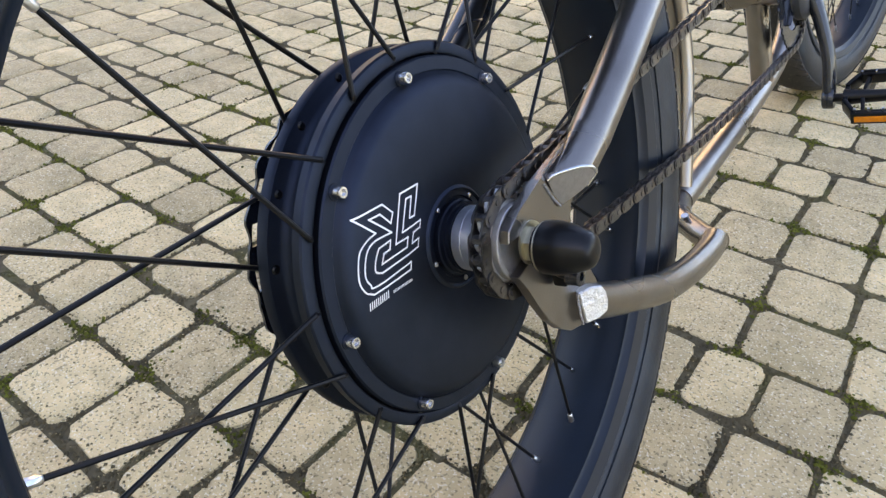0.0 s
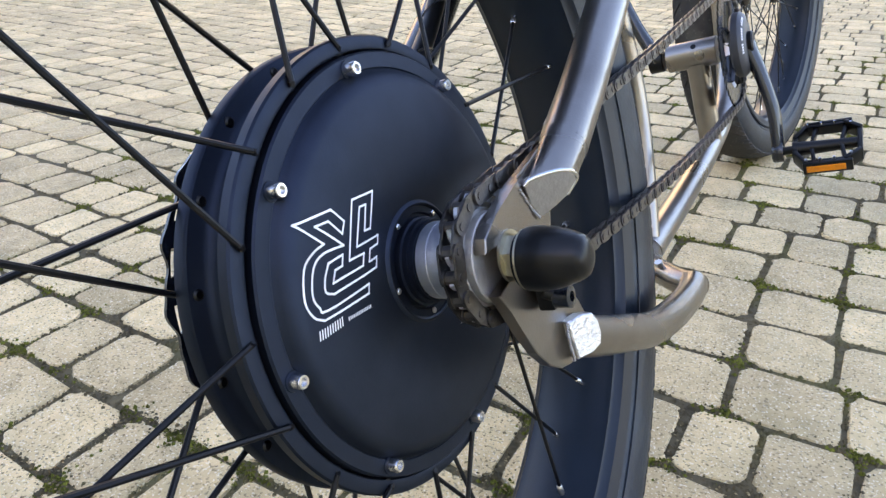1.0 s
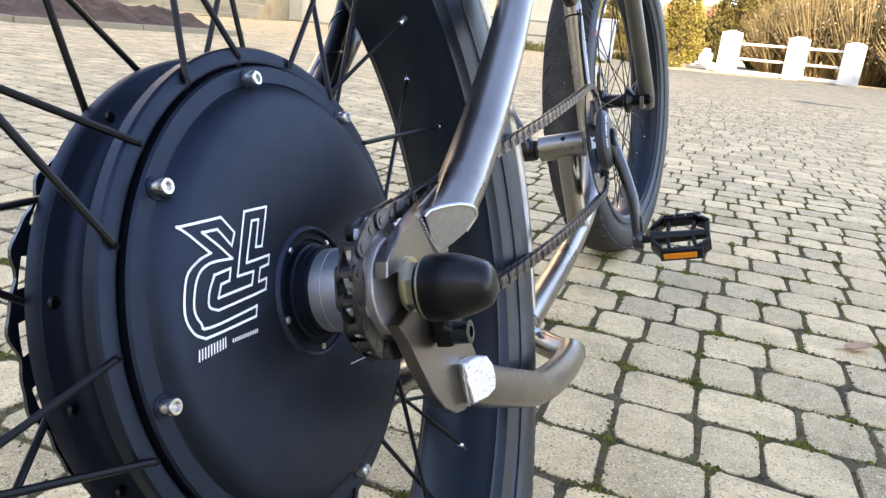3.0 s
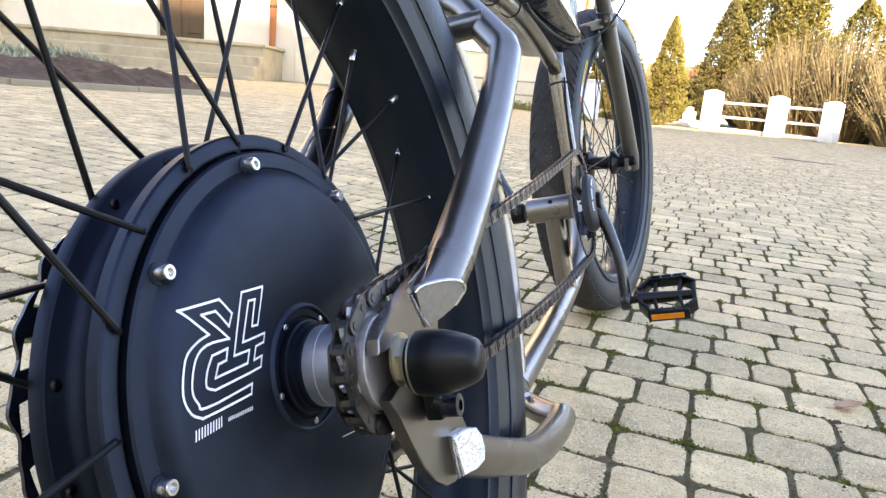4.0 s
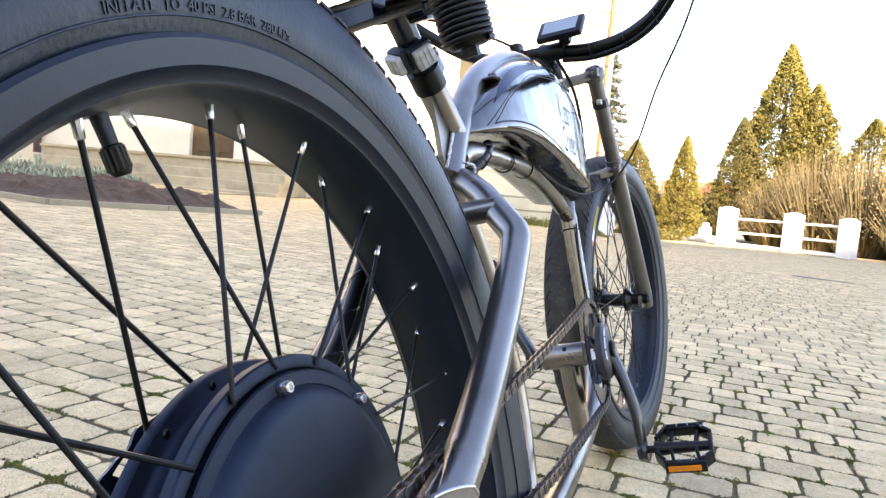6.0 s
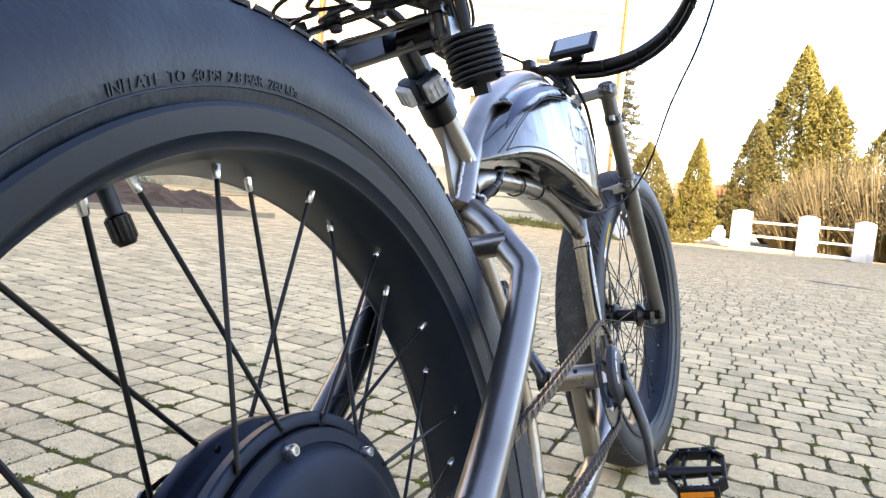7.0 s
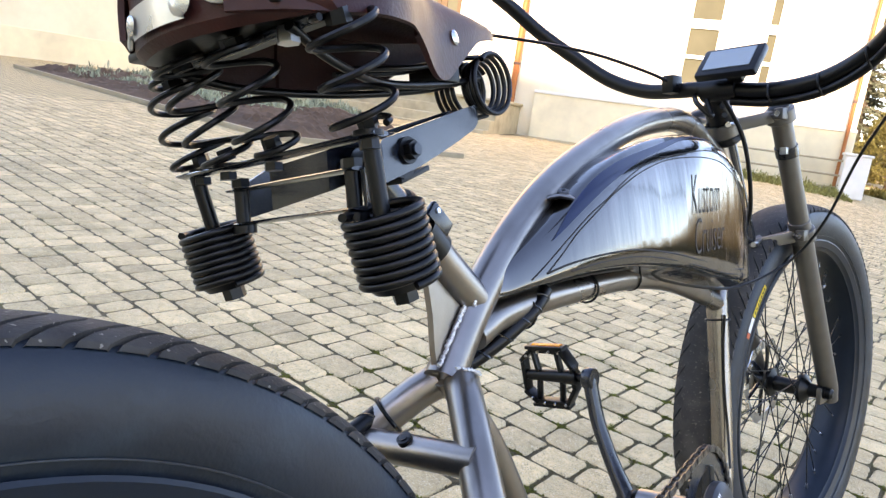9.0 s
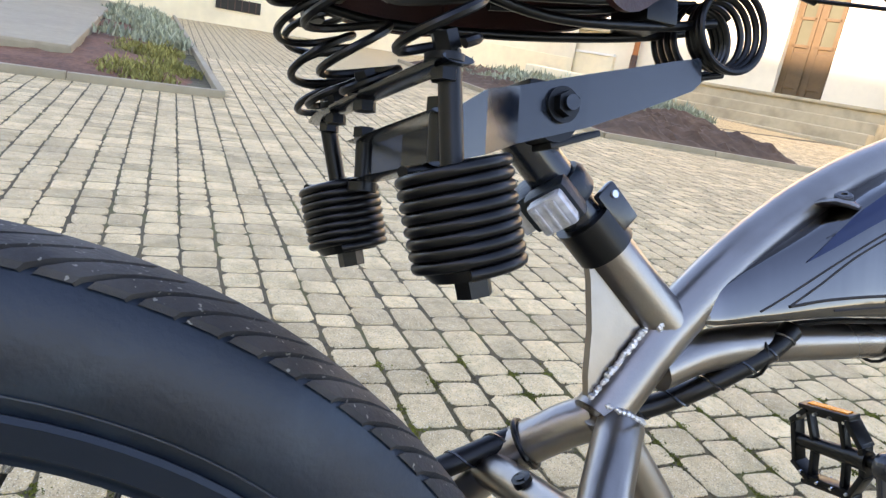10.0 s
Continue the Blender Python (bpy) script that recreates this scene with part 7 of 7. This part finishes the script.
thicket("low_hedge", "low dark green hedge along the edge of the paving", M_CONIFER_DARK, [(-1.72 + 0.155 * k, 19.1 + 0.46 * k, 0.20, 0.22) for k in range(8)], 23, 420)
thicket("brown_hedge", "low trimmed brown hedge beside the fence", M_SHRUB, [(5.1 + 0.42 * k, 17.4 - 0.35 * k, 0.75, 0.45) for k in range(10)], 24, 420)

# a fallen leaf on the paving
lf = bmesh.new()
out = []
for k in range(9):
    f = k / 8
    half = 0.017 * math.sin(math.pi * min(1, f * 0.95 + 0.05)) ** 0.7
    zz = 0.003 + 0.008 * f * f
    out.append([lf.verts.new((-half, 0.055 * f, zz + 0.005)), lf.verts.new((0, 0.055 * f, zz)), lf.verts.new((half, 0.055 * f, zz + 0.006))])
for a, b in zip(out, out[1:]):
    for q in (0, 1):
        lf.faces.new((a[q], a[q + 1], b[q + 1], b[q]))
tube([(0, -0.02, 0.004), (0, 0.0, 0.003), (0, 0.05, 0.009)], 0.0008, 6, lf)
leaf = link("fallen_leaf", lf, M_LEAF, None, "", True, Matrix.Translation((0.515, 1.045, 0.001)) @ Matrix.Rotation(radians(-62), 4, "Z"))
tagged(leaf, "curled pale brown dead leaf lying on the paving", "leaf")

# a damp dark smear on the paving
M_DAMP = node_mat("damp_soil", (0.10, 0.085, 0.065), 0.7, 0.0, 0.4, 20, 0.5, 120, 0.05, coords="Position")
dp_ = random.Random(5)
dbm = bmesh.new()
ring = []
for k in range(28):
    a = 2 * math.pi * k / 28
    q = 1 + 0.25 * math.sin(3 * a + 1) + dp_.uniform(-0.15, 0.15)
    ring.append((0.36 * q * math.cos(a), 0.10 * q * math.sin(a)))
lows, tops = [dbm.verts.new((x, y, -0.002)) for x, y in ring], [dbm.verts.new((x * 0.96, y * 0.92, 0.0035)) for x, y in ring]
for k in range(28):
    dbm.faces.new((lows[k], lows[(k + 1) % 28], tops[(k + 1) % 28], tops[k]))
dbm.faces.new(tops)
damp = link("soil_patch", dbm, M_DAMP, None, "", True, Matrix.Translation((1.67, 9.72, 0)) @ Matrix.Rotation(radians(-28), 4, "Z"))
tagged(damp, "thin dark damp smear of soil on the paving", "soil patch", kind="structure")

# ---- paving stones: the nearest as pieces, the rest joined ----
pavement = link("pavement", box((0.3, 0.3, 0.002), (0.0, -0.05, -0.0245)), M_SOIL)
tagged(pavement, "worn beige concrete paving blocks with moss in the joints", "pavement", kind="structure")
near, rest = [], []
ordered = sorted(stones, key=lambda s: (s[0] - 0.25) ** 2 * 1.2 + (s[1] - 0.75) ** 2 * 0.6)
near, rest = ordered[:300], ordered[300:]
shapes = {}


def laid(x, y):
    """The pose of a stone at x, y of the laying pattern."""
    q = PAVE @ Vector((x, y, 0))
    return on_ground(q.x, q.y) @ PAVE.to_3x3().to_4x4()


for k, (x, y, w) in enumerate(near):
    key = (round(w, 3), k % 4)
    if key not in shapes:
        rr = random.Random(int(w * 1e4) + k % 4)
        rings = stone_rings(w - gap, ROW - gap, 5, rr)
        bm = bmesh.new()
        vr = [[bm.verts.new(q) for q in ring] for ring in rings]
        for a, b in zip(vr, vr[1:]):
            for i in range(len(a)):
                j = (i + 1) % len(a)
                bm.faces.new((a[i], a[j], b[j], b[i]))
        bm.faces.new(vr[-1])
        shapes[key] = link("stone", bm, M_STONE, pavement, "", True, laid(x, y))
    else:
        share("stone", shapes[key], pavement, laid(x, y) @ Matrix.Rotation(math.pi * (k % 2), 4, "Z"))
vs, fs = [], []
for x, y, w in rest:
    far = math.hypot(x - 0.2, y - 0.2) > 4.5
    rings = stone_rings(w - 0.0046, ROW - 0.0062, 2 if far else 3, rng, 0.62 if far else 0.85)
    if far:
        rings = [rings[0], rings[2]]
    c, s = math.cos(SKEW), math.sin(SKEW)
    base = len(vs)
    n = len(rings[0])
    for ring in rings:
        for p in ring:
            gx, gy = c * (x + p[0]) - s * (y + p[1]), s * (x + p[0]) + c * (y + p[1])
            vs.append((gx, gy, p[2] + ground_z(gx, gy)))
    for q in range(len(rings) - 1):
        for i in range(n):
            j = (i + 1) % n
            fs.append((base + q * n + i, base + q * n + j, base + (q + 1) * n + j, base + (q + 1) * n + i))
    fs.append(tuple(base + (len(rings) - 1) * n + i for i in range(n)))
# moss and soil crumbs that fill the joints near the bicycle
rc = random.Random(17)
cvs, cfs = [], []
for x, y, w in ordered[:900]:
    under = math.hypot(x + 0.1, y + 0.05) < 0.62  # more litter under the rear wheel, darkening it for dirt and contact shade
    stray = 0.0065 if under else 0.0034
    for _ in range(230 if under else 110):
        along = rc.random()
        if rc.random() < ROW / (ROW + w):
            px, py = x + rc.choice((-1, 1)) * w / 2 + rc.gauss(0, stray), y + (along - 0.5) * ROW
        else:
            px, py = x + (along - 0.5) * w, y + rc.choice((-1, 1)) * ROW / 2 + rc.gauss(0, stray)
        r0 = rc.uniform(0.0012, 0.0040)
        p = PAVE @ Vector((px, py, rc.uniform(-0.005, -0.0012)))
        p.z += ground_z(p.x, p.y)
        i = len(cvs)
        cvs += [tuple(p + Vector((dx, dy, dz)) * r0 * rc.uniform(0.7, 1.3)) for dx, dy, dz in ((1, 0, 0), (0, 1, 0), (-1, 0, 0), (0, -1, 0), (0, 0, 0.9))]
        cfs += [(i, i + 1, i + 4), (i + 1, i + 2, i + 4), (i + 2, i + 3, i + 4), (i + 3, i, i + 4)]
cme = bpy.data.meshes.new("joint_crumbs")
cme.from_pydata(cvs, [], cfs)
cme.materials.append(M_SOIL)
crumbs = new("joint_crumbs", cme)
crumbs.parent = pavement
crumbs["kind"] = "stuff"
mvs, mfs = [], []
for x, y, w in ordered[:900]:
    if rc.random() > 0.78:
        continue
    jx, jy = x + w / 2, y + rc.choice((-1, 1)) * ROW / 2
    for _ in range(rc.randint(30, 130)):
        px, py = (jx + rc.gauss(0, 0.017), jy + rc.gauss(0, 0.0045)) if rc.random() < 0.6 else (jx + rc.gauss(0, 0.0045), jy + rc.gauss(0, 0.017))
        r0 = rc.uniform(0.0012, 0.0036)
        p = PAVE @ Vector((px, py, rc.uniform(-0.004, -0.0005)))
        p.z += ground_z(p.x, p.y)
        i = len(mvs)
        mvs += [tuple(p + Vector((dx, dy, dz)) * r0 * rc.uniform(0.7, 1.3)) for dx, dy, dz in ((1, 0, 0), (0, 1, 0), (-1, 0, 0), (0, -1, 0), (0, 0, 1.2))]
        mfs += [(i, i + 1, i + 4), (i + 1, i + 2, i + 4), (i + 2, i + 3, i + 4), (i + 3, i, i + 4)]
mme = bpy.data.meshes.new("moss_tufts")
mme.from_pydata(mvs, [], mfs)
mme.materials.append(M_MOSS)
moss = new("moss_tufts", mme)
moss.parent = pavement
moss["kind"] = "stuff"
# fine flecks round the rear wheel: dirt, plus its soft shade put into colour
gvs, gfs = [], []
for _ in range(11000):
    px, py = rc.gauss(-0.22, 0.34), rc.gauss(0.02, 0.30)
    r0 = rc.uniform(0.0006, 0.0020)
    p = Vector((px, py, ground_z(px, py) + rc.uniform(0.0002, 0.0010)))
    i = len(gvs)
    gvs += [tuple(p + Vector((dx, dy, dz)) * r0 * rc.uniform(0.6, 1.4)) for dx, dy, dz in ((1, 0, 0), (0, 1, 0), (-1, 0, 0), (0, -1, 0), (0, 0, 0.35))]
    gfs += [(i, i + 1, i + 4), (i + 1, i + 2, i + 4), (i + 2, i + 3, i + 4), (i + 3, i, i + 4)]
dme = bpy.data.meshes.new("trodden_soil")
dme.from_pydata(gvs, [], gfs)
dme.materials.append(M_SHADE_GRIT)
shade_flecks = new("trodden_soil", dme)
shade_flecks.parent = pavement
shade_flecks["kind"] = "stuff"
me = bpy.data.meshes.new("paving_field")
me.from_pydata(vs, [], fs)
me.materials.append(M_STONE)
me.shade_smooth()
me.set_sharp_from_angle(angle=radians(50))
field = new("paving_field", me)
field.parent = pavement
field["kind"] = "stuff"
